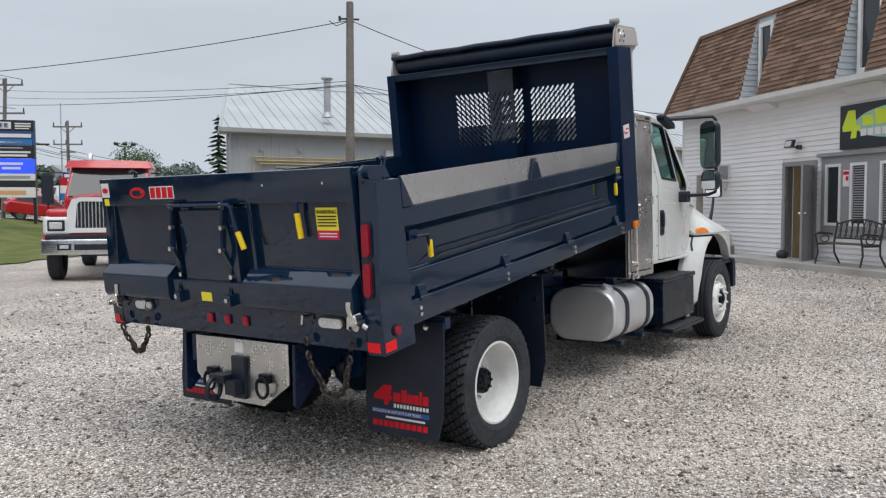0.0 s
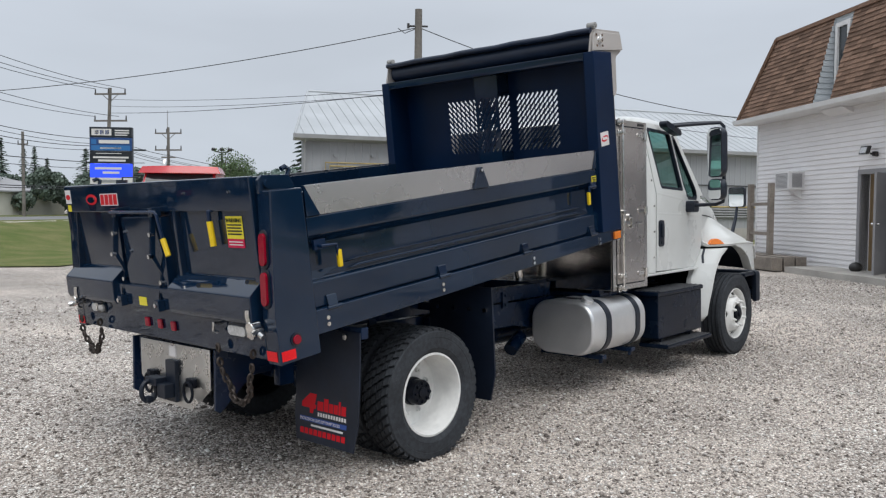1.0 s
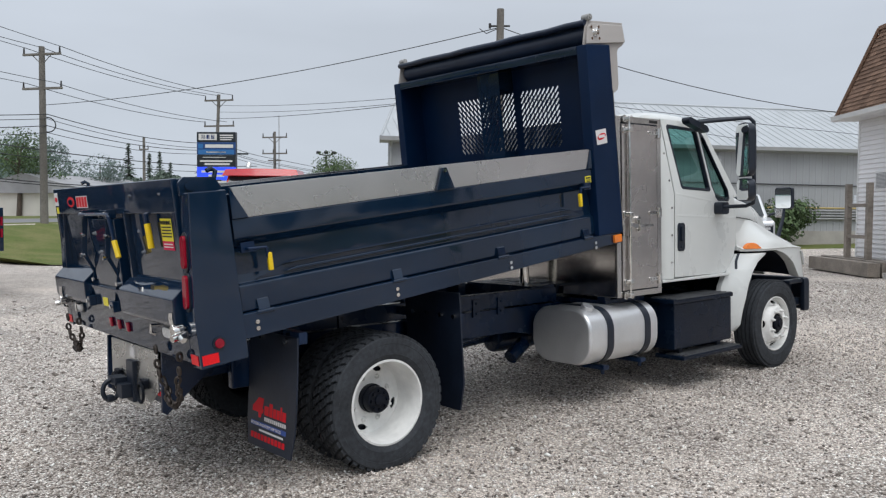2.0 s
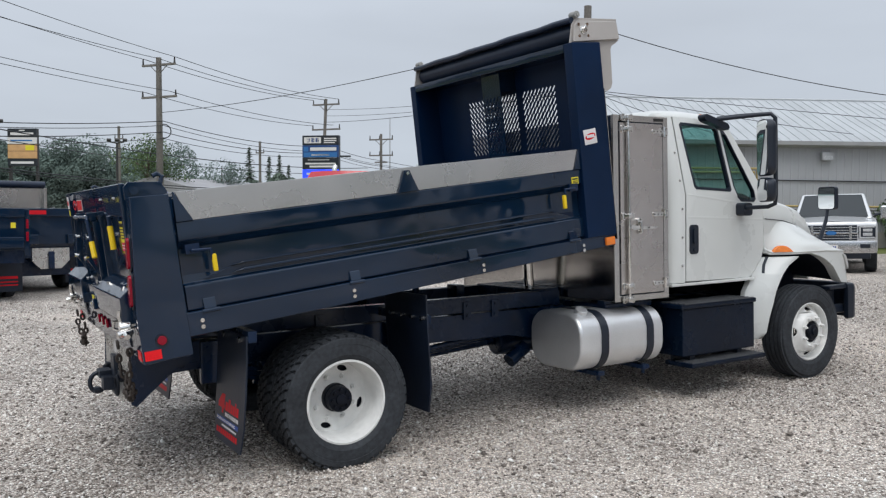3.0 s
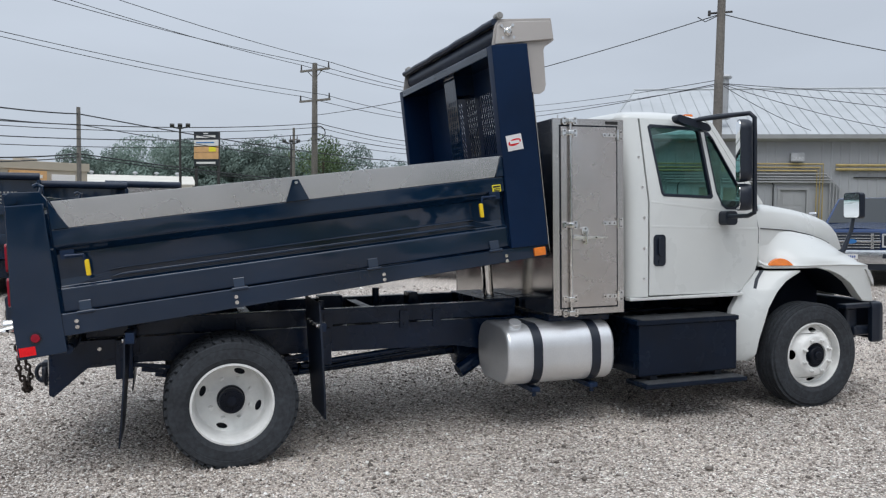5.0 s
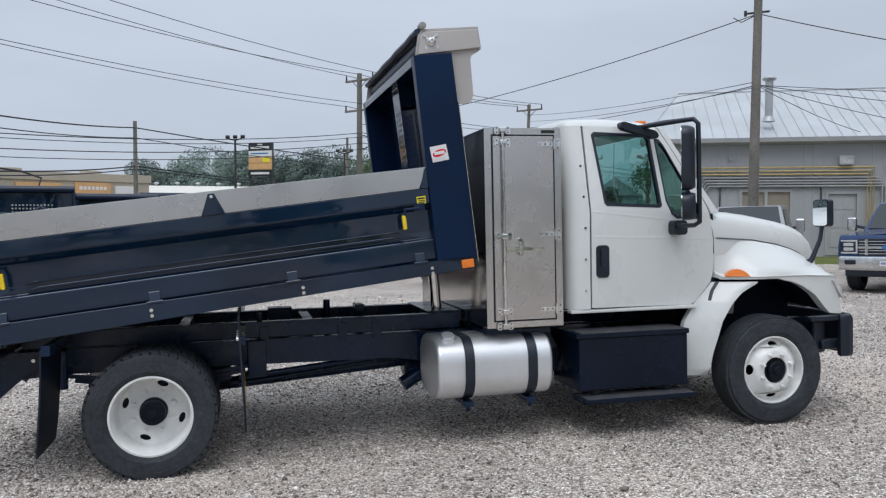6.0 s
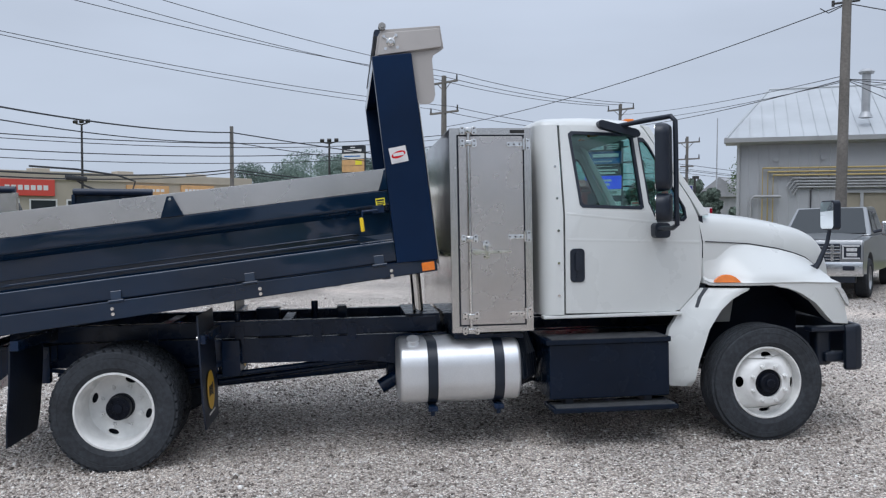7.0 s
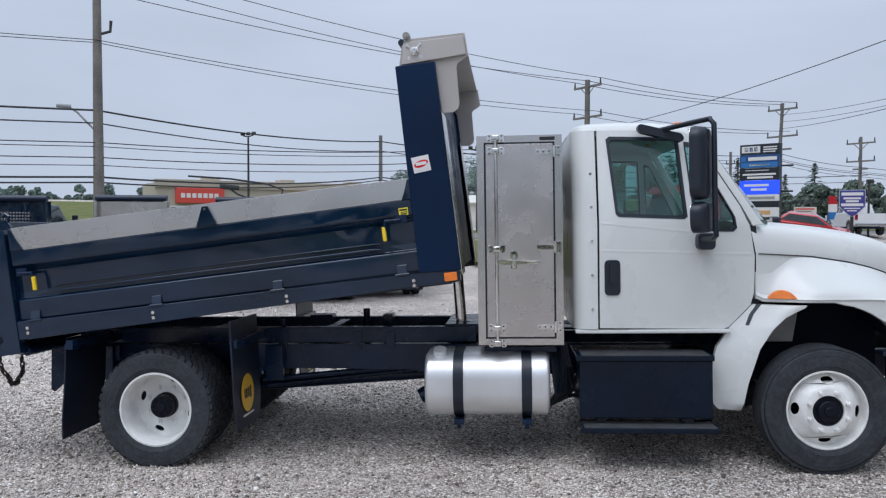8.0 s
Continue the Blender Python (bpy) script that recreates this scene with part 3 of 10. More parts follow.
def wheel(cx, side, front):
    """side: -1 right, +1 left."""
    if front:
        y_out, y_in = 1.215 * side, 0.975 * side
        w = part("front_wheel", tyre_bm(y_in, y_out, cx), M_RUBBER, truck, "front wheel with ribbed tyre and white steel rim")
        part("tread", ribs_bm(y_in, y_out, cx), M_RUBBER, w)
        y = y_out - 0.03 * side
        prof = [(0.272, 0.0), (0.268, 0.014), (0.260, 0.016), (0.254, 0.006), (0.251, -0.030), (0.249, -0.052), (0.240, -0.058)]
        rb = rim_bm(prof, 0.246, -0.056, 0.172, cx, y, side, 4, (0.042, 0.023), 1.53, cone=1.0)
        lathe(rb, [(0.174, 0.014), (0.170, 0.022), (0.160, 0.030), (0.146, 0.033), (0.106, 0.033), (0.103, 0.030), (0.102, -0.03)], (cx, y, R_TYRE), (0, side, 0), 48, closed=False)
        part("rim", rb, M_RIM, w, "white steel rim with oval hand holes")
        bm = bm_new()
        lathe(bm, [(0.26, -0.20), (0.245, -0.09), (0.20, -0.12), (0.05, -0.12)], (cx, y, R_TYRE), (0, side, 0), 40, closed=False)
        part("brake_drum", bm, M_HUB, w)
        bm = bm_new()
        cyl(bm, (cx, y - 0.08 * side, R_TYRE), (cx, y + 0.020 * side, R_TYRE), 0.102, 28, bev=0.008)
        cyl(bm, (cx, y + 0.015 * side, R_TYRE), (cx, y + 0.052 * side, R_TYRE), 0.078, 24, r2=0.070, bev=0.010)
        cyl(bm, (cx, y + 0.050 * side, R_TYRE), (cx, y + 0.068 * side, R_TYRE), 0.036, 18, r2=0.032, bev=0.006)
        part("hub", bm, M_HUB, w, "black wheel hub")
        for k in range(8):
            a = 2 * math.pi * (k + 0.5) / 8
            x, z = cx + 0.134 * math.cos(a), R_TYRE + 0.134 * math.sin(a)
            bm = bm_new()
            cyl(bm, (x, y + 0.03 * side, z), (x, y + 0.058 * side, z), 0.017, 6)
            cyl(bm, (x, y + 0.058 * side, z), (x, y + 0.072 * side, z), 0.010, 8)
            part("lug_nut", bm, M_RIM, w)
    else:
        pairs = ((1.185, 0.945), (0.905, 0.665))
        y_out = pairs[0][0] * side
        w = part("dual_wheel", tyre_bm(pairs[0][1] * side, y_out, cx), M_RUBBER, truck, "dual rear wheel with block tread tyres and white dished rim")
        part("tread", tread_bm(pairs[0][1] * side, y_out, cx), M_RUBBER, w, "lugged drive tread")
        part("inner_tyre", tyre_bm(pairs[1][1] * side, pairs[1][0] * side, cx), M_RUBBER, w)
        part("tread", tread_bm(pairs[1][1] * side, pairs[1][0] * side, cx), M_RUBBER, w)
        y = y_out - 0.03 * side
        prof = [(0.276, 0.0), (0.270, 0.012), (0.258, 0.014), (0.252, 0.004), (0.250, -0.030), (0.244, -0.045), (0.242, -0.090), (0.238, -0.150), (0.236, -0.185), (0.226, -0.200)]
        part("rim", rim_bm(prof, 0.232, -0.198, 0.092, cx, y, side, 4, (0.038, 0.020), 1.24, cone=0.10), M_RIM, w, "white dished steel rim")
        bm = bm_new()
        lathe(bm, [(0.255, -0.27), (0.225, -0.225), (0.05, -0.225)], (cx, y, R_TYRE), (0, side, 0), 40, closed=False)
        part("brake_drum", bm, M_HUB, w)
        bm = bm_new()
        cyl(bm, (cx, y - 0.21 * side, R_TYRE), (cx, y - 0.150 * side, R_TYRE), 0.093, 28, bev=0.010)
        cyl(bm, (cx, y - 0.155 * side, R_TYRE), (cx, y - 0.085 * side, R_TYRE), 0.084, 28, bev=0.012)
        cyl(bm, (cx, y - 0.09 * side, R_TYRE), (cx, y - 0.076 * side, R_TYRE), 0.035, 20, bev=0.004)
        for k in range(8):
            a = 2 * math.pi * k / 8
            x, z = cx + 0.060 * math.cos(a), R_TYRE + 0.060 * math.sin(a)
            cyl(bm, (x, y - 0.09 * side, z), (x, y - 0.070 * side, z), 0.011, 6)
        part("hub", bm, M_HUB, w, "black axle hub")
        for k in range(8):
            a = 2 * math.pi * (k + 0.5) / 8
            x, z = cx + 0.142 * math.cos(a), R_TYRE + 0.142 * math.sin(a)
            bm = bm_new()
            cyl(bm, (x, y - 0.195 * side, z), (x, y - 0.165 * side, z), 0.018, 6)
            cyl(bm, (x, y - 0.165 * side, z), (x, y - 0.150 * side, z), 0.011, 8)
            part("lug_nut", bm, M_RIM, w)
        # the loaded rear tyres settle into the stones
        w.location = (-0.012, 0, -0.020)


for s in (-1, 1):
    wheel(0.0, s, False)
    wheel(WHEELBASE, s, True)


# dump body, modelled flat and then raised
def body_part(name, bm, material, parent, label="", smooth=38):
    return part(name, bm, material, parent, label, BODY, smooth)


PANEL = [(-1.17, 0.05), (-1.208, 0.06), (-1.208, 0.195), (-1.203, 0.205), (-1.180, 0.212), (-1.152, 0.345), (-1.148, 0.375), (-1.150, 0.392), (-1.205, 0.445), (-1.225, 0.462), (-1.225, 0.565), (-1.17, 0.565)]


def filleted(pts, r, seg=3):
    """A closed outline with every corner rounded."""
    out, n = [], len(pts)
    for i in range(n):
        a, b, c = Vector(pts[i - 1]), Vector(pts[i]), Vector(pts[(i + 1) % n])
        u, v = a - b, c - b
        k = min(r, 0.45 * u.length, 0.45 * v.length)
        p, q = b + u.normalized() * k, b + v.normalized() * k
        for j in range(seg + 1):
            t = j / seg
            out.append(tuple(p * (1 - t) ** 2 + b * 2 * t * (1 - t) + q * t * t))
    return out


def dump_body():
    # floor
    bm = bm_new()
    box(bm, -0.30, 3.10, -1.17, 1.17, -0.03, 0.03, 0.004)
    bodyo = body_part("dump_body", bm, M_BLACK, truck, "glossy navy-black steel dump body, nose raised")
    for k in range(9):
        bm = bm_new()
        box(bm, -0.1 + 0.36 * k, -0.04 + 0.36 * k, -1.12, 1.12, -0.065, -0.031, 0.004)
        body_part("floor_member", bm, M_BLACK, bodyo)
    for s in (-1, 1):
        bm = bm_new()
        box(bm, -0.30, 3.05, s * 0.43 - 0.05, s * 0.43 + 0.05, -0.10, -0.066, 0.005)
        body_part("floor_sill", bm, M_BLACK, bodyo)
    for s in (-1, 1):
        f = lambda p: [(y * -s, w) for y, w in p]
        # folding side board
        bm = bm_new()
        ring = f(filleted(PANEL, 0.009))
        loft(bm, [[(u, y, w) for y, w in ring] for u in (-0.06, 0.5, 1.1, 1.7, 2.3, 2.89)])
        side = body_part("side_board", bm, M_BLACK, bodyo, "ribbed black drop side board", 32)
        bm = bm_new()
        prism(bm, [(0.05, 0.222), (2.80, 0.222), (2.66, 0.272), (2.52, 0.285), (0.42, 0.285), (0.22, 0.272)], XZ(s * 1.176), -0.006 if s < 0 else 0.0, 0.0 if s < 0 else 0.006, 0.002)
        body_part("stiffening_rib", bm, M_BLACK, side, smooth=14)
        for w0, w1, d in ((0.236, 0.254, 0.040), (0.279, 0.290, 0.036)):
            bm = bm_new()
            prism(bm, [(0.22, w0), (2.66, w0), (2.60, w1), (0.30, w1)], XZ(s * 1.166), -d if s < 0 else 0.0, 0.0 if s < 0 else d, 0.006, 3)
            body_part("stiffening_rib", bm, M_BLACK, side, smooth=40)
        # bright top strip
        bm = bm_new()
        prism(bm, [(0.02, 0.567), (2.83, 0.567), (2.90, 0.712), (-0.045, 0.735)], XZ(s * 1.215), -0.008, 0.008, 0.002)
        body_part("top_strip", bm, M_STRIP, side, "brushed stainless steel top board")
        bm = bm_new()
        box(bm, -0.05, 2.9, s * 1.17 - 0.028, s * 1.17 + 0.028, 0.52, 0.70, 0.004)
        body_part("board_backing", bm, M_BLACK, side)
        bm = bm_new()
        prism(bm, [(-0.06, 0.567), (0.035, 0.567), (-0.055, 0.735), (-0.06, 0.735)], XZ(s * 1.227), -0.006, 0.006, 0.001)
        body_part("corner_gusset", bm, M_BLACK, side)
        bm = bm_new()
        prism(bm, [(2.835, 0.567), (2.91, 0.567), (2.91, 0.700), (2.885, 0.705)], XZ(s * 1.227), -0.006, 0.006, 0.001)
        body_part("corner_gusset", bm, M_BLACK, side)
        bm = bm_new()
        prism(bm, [(1.345, 0.565), (1.500, 0.565), (1.445, 0.705), (1.405, 0.705)], XZ(s * 1.232), -0.008, 0.008, 0.003)
        tri_o = body_part("strip_gusset", bm, M_BLACK, side, "black triangular gusset")
        bm = bm_new()
        cyl(bm, (1.425, s * 1.236, 0.685), (1.425, s * 1.250, 0.685), 0.011, 8)
        body_part("bolt", bm, M_CHROME, tri_o)
        # latch handles with yellow grips at both ends of the board
        for u, w, fl in ((-0.005, 0.40, 1), (2.80, 0.43, -1)):
            bm = bm_new()
            tube(bm, [(u, s * 1.22, w), (u, s * 1.262, w), (u + 0.10 * fl, s * 1.266, w - 0.005 * fl), (u + 0.115 * fl, s * 1.266, w - 0.10)], 0.011, 8)
            box(bm, u - 0.03, u + 0.05, s * 1.225 - 0.012, s * 1.225 + 0.012, w - 0.02, w + 0.035, 0.003)
            h = body_part("latch_handle", bm, M_FRAME, side)
            bm = bm_new()
            box(bm, u + 0.115 * fl - 0.014, u + 0.115 * fl + 0.014, s * 1.266 - 0.013, s * 1.266 + 0.013, w - 0.135, w - 0.035, 0.008)
            body_part("grip", bm, M_YELLOW, h, "yellow plastic grip")
        bm = bm_new()
        box(bm, 2.80, 2.865, s * 1.2265, s * 1.2295, 0.46, 0.512, 0.0)
        sk = body_part("sticker", bm, M_DECALYEL, side)
        bm = bm_new()
        for w0, w1, x0 in ((0.492, 0.504, 2.806), (0.479, 0.485, 2.810), (0.468, 0.474, 2.810)):
            box(bm, x0, 2.859, min(s * 1.230, s * 1.2308), max(s * 1.230, s * 1.2308), w0, w1, 0.0)
        body_part("print_bars", bm, M_DECALBLK, sk, smooth=0)
        # lower side rail with hinges and bolts
        bm = bm_new()
        prism(bm, [(-0.12, -0.085), (0.9, -0.072), (3.17, -0.045), (3.17, 0.038), (2.9, 0.046), (-0.08, 0.056)], XZ(s * 1.205), -0.035, 0.035, 0.008, 3)
        rail = body_part("side_rail", bm, M_BLACK, bodyo, "black lower side rail")
        for u in (0.06, 0.98, 1.875, 2.77):
            bm = bm_new()
            loft(bm, [[(u + a, s * y, w) for y, w in ((1.200, 0.118), (1.212, 0.118), (1.219, 0.112), (1.233, 0.052), (1.238, 0.036), (1.200, 0.036))] for a in (-0.034, -0.029, 0.029, 0.034)])
            cyl(bm, (u - 0.05, s * 1.236, 0.048), (u + 0.05, s * 1.236, 0.048), 0.013, 10)
            body_part("hinge", bm, M_BLACK, rail)
        for u in (0.0, 0.95, 1.935, 2.845):
            for w in (0.0, -0.036):
                bm = bm_new()
                cyl(bm, (u, s * 1.239, w), (u, s * 1.250, w), 0.0125, 8)
                body_part("bolt", bm, M_CHROME, rail)
        bm = bm_new()
        box(bm, 3.06, 3.15, s * 1.250 - 0.012, s * 1.250 + 0.012, -0.034, 0.026, 0.006)
        body_part("marker_lamp", bm, M_ORANGE, rail, "amber side marker lamp")
        # rear corner post with lamps
        bm = bm_new()
        prism(bm, [(-0.29, 0.735), (-0.082, 0.728), (-0.075, -0.18), (-0.345, -0.185), (-0.345, 0.06)], XZ(s * 1.19), -0.06, 0.06, 0.008)
        post = body_part("rear_corner_post", bm, M_BLACK, bodyo, "black rear corner post with tail lamps")
        for w0, w1 in ((0.345, 0.515), (0.135, 0.310)) if s < 0 else ():
            wm, ang = (w0 + w1) / 2, 0.055 / 0.675
            rear = lambda w: -0.29 - (0.735 - w) * ang if w > 0.06 else -0.345
            bm = bm_new()
            fnr = lambda a, b, d: (rear(wm) - (wm - b) * ang - d, a, b)
            prism(bm, rounded(s * 1.178 - 0.036, s * 1.178 + 0.036, w0 - 0.018, w1 + 0.018, 0.034, 5), fnr, 0.0, 0.008, 0.002)
            rim_o = body_part("lamp_grommet", bm, M_PLASTIC, post)
            bm = bm_new()
            prism(bm, rounded(s * 1.178 - 0.025, s * 1.178 + 0.025, w0, w1, 0.024, 5), fnr, 0.006, 0.022, 0.006)
            body_part("tail_lamp", bm, M_RED, rim_o, "red oval tail lamp")
        bm = bm_new()
        cyl(bm, (-0.235, s * 1.248, -0.065), (-0.235, s * 1.258, -0.065), 0.035, 20)
        g = body_part("lamp_grommet", bm, M_PLASTIC, post)
        bm = bm_new()
        cyl(bm, (-0.235, s * 1.256, -0.065), (-0.235, s * 1.268, -0.065), 0.026, 20, bev=0.005)
        body_part("side_lamp", bm, M_RED, g, "round red side marker lamp")
        bm = bm_new()
        box(bm, -0.335, -0.245, s * 1.251 - 0.002, s * 1.251 + 0.002, -0.165, -0.112, 0.0)
        body_part("reflector", bm, M_REDREF, post, "red reflective tape")
        bm = bm_new()
        box(bm, -0.3495, -0.3465, s * 1.18 - 0.045, s * 1.18 + 0.045, -0.165, -0.112, 0.0)
        body_part("reflector", bm, M_REDREF, post, "red reflective tape")
        # tailgate pivot ears on top of the post
        bm = bm_new()
        prism(bm, [(-0.30, 0.72), (-0.30, 0.79), (-0.27, 0.815), (-0.10, 0.80), (-0.07, 0.745), (-0.07, 0.70)], XZ(s * 1.155), -0.012, 0.012, 0.003)
        cyl(bm, (-0.25, s * 1.06, 0.765), (-0.25, s * 1.19, 0.765), 0.024, 14)
        tube(bm, [(-0.10, s * 1.15, 0.79), (-0.085, s * 1.15, 0.83), (-0.11, s * 1.15, 0.845), (-0.135, s * 1.15, 0.835)], 0.014, 8)
        body_part("tailgate_pivot", bm, M_BLACK, post)
        # lower latch with zinc lever
        bm = bm_new()
        cyl(bm, (-0.42, s * 1.10, 0.02), (-0.36, s * 1.10, 0.02), 0.036, 14, bev=0.006)
        cyl(bm, (-0.36, s * 1.13, 0.0), (-0.44, s * 1.145, -0.01), 0.020, 14)
        tube(bm, [(-0.40, s * 1.085, 0.02), (-0.405, s * 1.075, 0.085), (-0.40, s * 1.075, 0.115)], 0.014, 8)
        cyl(bm, (-0.40, s * 1.17, -0.005), (-0.40, s * 1.20, -0.02), 0.017, 10)
        body_part("tailgate_latch", bm, M_CHROME, post, "zinc-plated tailgate latch")
        # front post
        bm = bm_new()
        prism(bm, [(2.905, 1.489), (3.182, 1.485), (3.182, 0.035), (2.89, 0.045)], XZ(s * 1.20), -0.05, 0.05, 0.008)
        fp = body_part("front_post", bm, M_POST, bodyo, "black front corner post")
        bm = bm_new()
        prism(bm, [(2.945, 0.735), (3.065, 0.745), (3.055, 0.855), (2.935, 0.845)], XZ(s * 1.2515), -0.001, 0.001)
        st = body_part("decal", bm, M_STICKER, fp, "white decal with a red emblem")
        bm = bm_new()
        prism(bm, [(2.945 + 0.055 + 0.05 * math.cos(a), 0.797 + 0.024 * math.sin(a) + 0.01 * math.cos(a)) for a in (2 * math.pi * k / 18 for k in range(18))], XZ(s * 1.2535), -0.0006, 0.0006)
        body_part("emblem", bm, M_DECALRED, st)
        bm = bm_new()
        prism(bm, [(2.965, 0.785), (3.04, 0.79), (3.035, 0.812), (2.962, 0.806)], XZ(s * 1.255), -0.0006, 0.0006)
        prism(bm, [(2.955, 0.752), (3.055, 0.76), (3.054, 0.766), (2.954, 0.758)], XZ(s * 1.255), -0.0006, 0.0006)
        body_part("decal_mark", bm, M_STICKER, st)
        bm = bm_new()
        box(bm, 3.184, 3.190, min(s * 0.90, s * 1.248), max(s * 0.90, s * 1.248), 0.0, 1.14, 0.002)
        body_part("front_skin", bm, M_STEEL, fp, "bright stainless front skin")
        # moulded tarp end cap: outer cheek, its step above the post, and the bearing
        bm = bm_new()
        cheek = [(2.925, 1.480), (2.965, 1.630), (2.995, 1.668), (3.02, 1.672), (3.41, 1.660), (3.416, 1.500), (3.385, 1.482), (3.335, 1.462), (3.322, 1.435), (3.316, 1.185), (3.300, 1.145), (3.262, 1.125), (3.196, 1.130), (3.184, 1.150), (3.184, 1.480)]
        prism(bm, cheek, XZ(s * 1.196), -0.006, 0.006, 0.003)
        sh = body_part("tarp_shield", bm, M_CAP, bodyo, "pale grey moulded tarp end cap")
        bm = bm_new()
        prism(bm, [(2.945, 1.494), (2.978, 1.620), (3.005, 1.650), (3.398, 1.640), (3.402, 1.506)], lambda x, z, d: (x, s * (1.203 + 0.10 * (1.65 - z) + d), z), -0.010, 0.012, 0.006)
        body_part("cap_step", bm, M_CAP, sh, smooth=60)
        bm = bm_new()
        c0 = Vector((3.050, s * 1.214, 1.578))
        lathe(bm, [(0.034, 0.0), (0.034, 0.010), (0.030, 0.016), (0.022, 0.018), (0.021, 0.034), (0.016, 0.038), (0.010, 0.038), (0.009, 0.026), (0.001, 0.026)], c0, (0, s, 0), 20, closed=False)
        for k in range(4):
            a = math.pi / 4 + math.pi / 2 * k
            u = Vector((math.cos(a), 0, math.sin(a)))
            cyl(bm, c0 + u * 0.030, c0 + u * 0.062 + Vector((0, s * 0.004, 0)), 0.009, 8)
            cyl(bm, c0 + u * 0.060, c0 + u * 0.060 + Vector((0, s * 0.014, 0)), 0.012, 6)
        rb = body_part("roller_bearing", bm, M_CHROME, sh, "zinc roller bearing with four bolts")
        bm = bm_new()
        cyl(bm, (3.005, s * 1.15, 1.694), (3.005, s * 1.225, 1.694), 0.026, 14, bev=0.005)
        cyl(bm, (3.005, s * 1.222, 1.694), (3.005, s * 1.232, 1.694), 0.013, 10)
        body_part("tube_end", bm, M_TRIM_PANEL, rb)
    # bulkhead
    bm = bm_new()
    slots = []
    for blk, (ya, yb) in enumerate(((-0.71, -0.245), (-0.175, 0.08), (0.16, 0.60))):
        n = int((yb - ya) / 0.056)
        lean_s = -1 if blk == 2 else 1
        for r in range(10):
            for c in range(n + 1):
                y, w = ya + 0.03 + c * (yb - ya - 0.06) / n, 0.772 + r * 0.0492
                ca, sa = math.cos(-0.86), math.sin(-0.86)
                slots.append([(y + p * ca * lean_s - q * sa * lean_s, w + p * sa + q * ca) for p, q in ((0.024, 0.0098), (0.031, 0.007), (0.034, 0.0), (0.031, -0.007), (0.024, -0.0098), (-0.024, -0.0098), (-0.031, -0.007), (-0.034, 0.0), (-0.031, 0.007), (-0.024, 0.0098))])
    plate(bm, [(-1.19, 0.03), (1.19, 0.03), (1.19, 1.47), (-1.19, 1.47)], slots, lambda a, b, d: (3.150 + d, a, b), 0.0, 0.008)
    bulk = body_part("bulkhead", bm, M_POST, bodyo, "black bulkhead with slotted cab window", smooth=0)
    bm = bm_new()
    box(bm, 2.905, 3.18, -1.15, 1.15, 1.425, 1.489, 0.006)
    body_part("top_beam", bm, M_BLACK, bulk)
    bm = bm_new()
    post_slots = []
    for r in range(11):
        for c in range(4):
            y, w = -0.125 + 0.052 * c + 0.026 * (r % 2), 0.765 + r * 0.0445
            ca, sa = math.cos(-0.95), math.sin(-0.95)
            post_slots.append([(y + p * ca - q * sa, w + p * sa + q * ca) for p, q in ((0.017, 0.0085), (0.024, 0.0), (0.017, -0.0085), (-0.017, -0.0085), (-0.024, 0.0), (-0.017, 0.0085))])
    plate(bm, [(-0.17, 0.03), (0.10, 0.03), (0.10, 1.42), (-0.17, 1.42)], post_slots, lambda a, b, d: (2.985 + d, a, b), 0.0, 0.006)
    for y in (-0.17, 0.10):
        box(bm, 2.985, 3.149, y - 0.003, y + 0.003, 0.03, 0.74, 0.0)
        box(bm, 2.985, 3.149, y - 0.003, y + 0.003, 1.26, 1.42, 0.0)
    loft(bm, [[(2.985, y, 1.42), (2.925, y, 1.475), (3.10, y, 1.475), (3.149, y, 1.42)] for y in (-0.17, 0.10)])
    body_part("centre_post", bm, M_BLACK, bulk)
    # tarp roll under its housing
    bm = bm_new()
    tube(bm, [(3.06, -1.172 + 2.344 * k / 24, 1.575) for k in range(25)], 0.078, 20)
    roll = body_part("tarp_roll", bm, M_TARP, bodyo, "rolled black vinyl tarp")
    bm = bm_new()
    tube(bm, [(2.965, -1.20 + 2.4 * k / 12, 1.655 + 0.004 * math.sin(k * 2.1)) for k in range(13)], 0.024, 10)
    body_part("tarp_bow", bm, M_TARP, roll)
    bm = bm_new()
    loft(bm, [[(u, y, w) for u, w in ((2.99, 1.655), (3.15, 1.668), (3.40, 1.655), (3.40, 1.645), (3.15, 1.656), (2.99, 1.645))] for y in (-1.19, 1.19)])
    body_part("tarp_hood", bm, M_CAP, bodyo, "pale housing over the tarp roll")
    # rear beam with clear and red lamps
    bm = bm_new()
    box(bm, -0.345, -0.20, -1.13, 1.13, -0.165, 0.035, 0.006)
    beam = body_part("rear_beam", bm, M_BLACK, bodyo, "black rear bumper beam with lamps")
    for y in (-0.885, 0.855):
        bm = bm_new()
        prism(bm, rounded(y - 0.105, y + 0.105, -0.062, 0.016, 0.038, 5), lambda a, b, d: (-0.345 - d, a, b), 0.0, 0.008, 0.002)
        g = body_part("lamp_grommet", bm, M_PLASTIC, beam)
        bm = bm_new()
        prism(bm, rounded(y - 0.088, y + 0.088, -0.050, 0.004, 0.026, 5), lambda a, b, d: (-0.353 - d, a, b), 0.0, 0.012, 0.005)
        body_part("reversing_lamp", bm, M_LENS, g, "clear oval reversing lamp")
    for y in (0.165, 0.0, -0.165):
        bm = bm_new()
        box(bm, -0.362, -0.345, y - 0.026, y + 0.026, -0.095, -0.035, 0.008)
        body_part("marker_lamp", bm, M_RED, beam, "small red marker lamp")
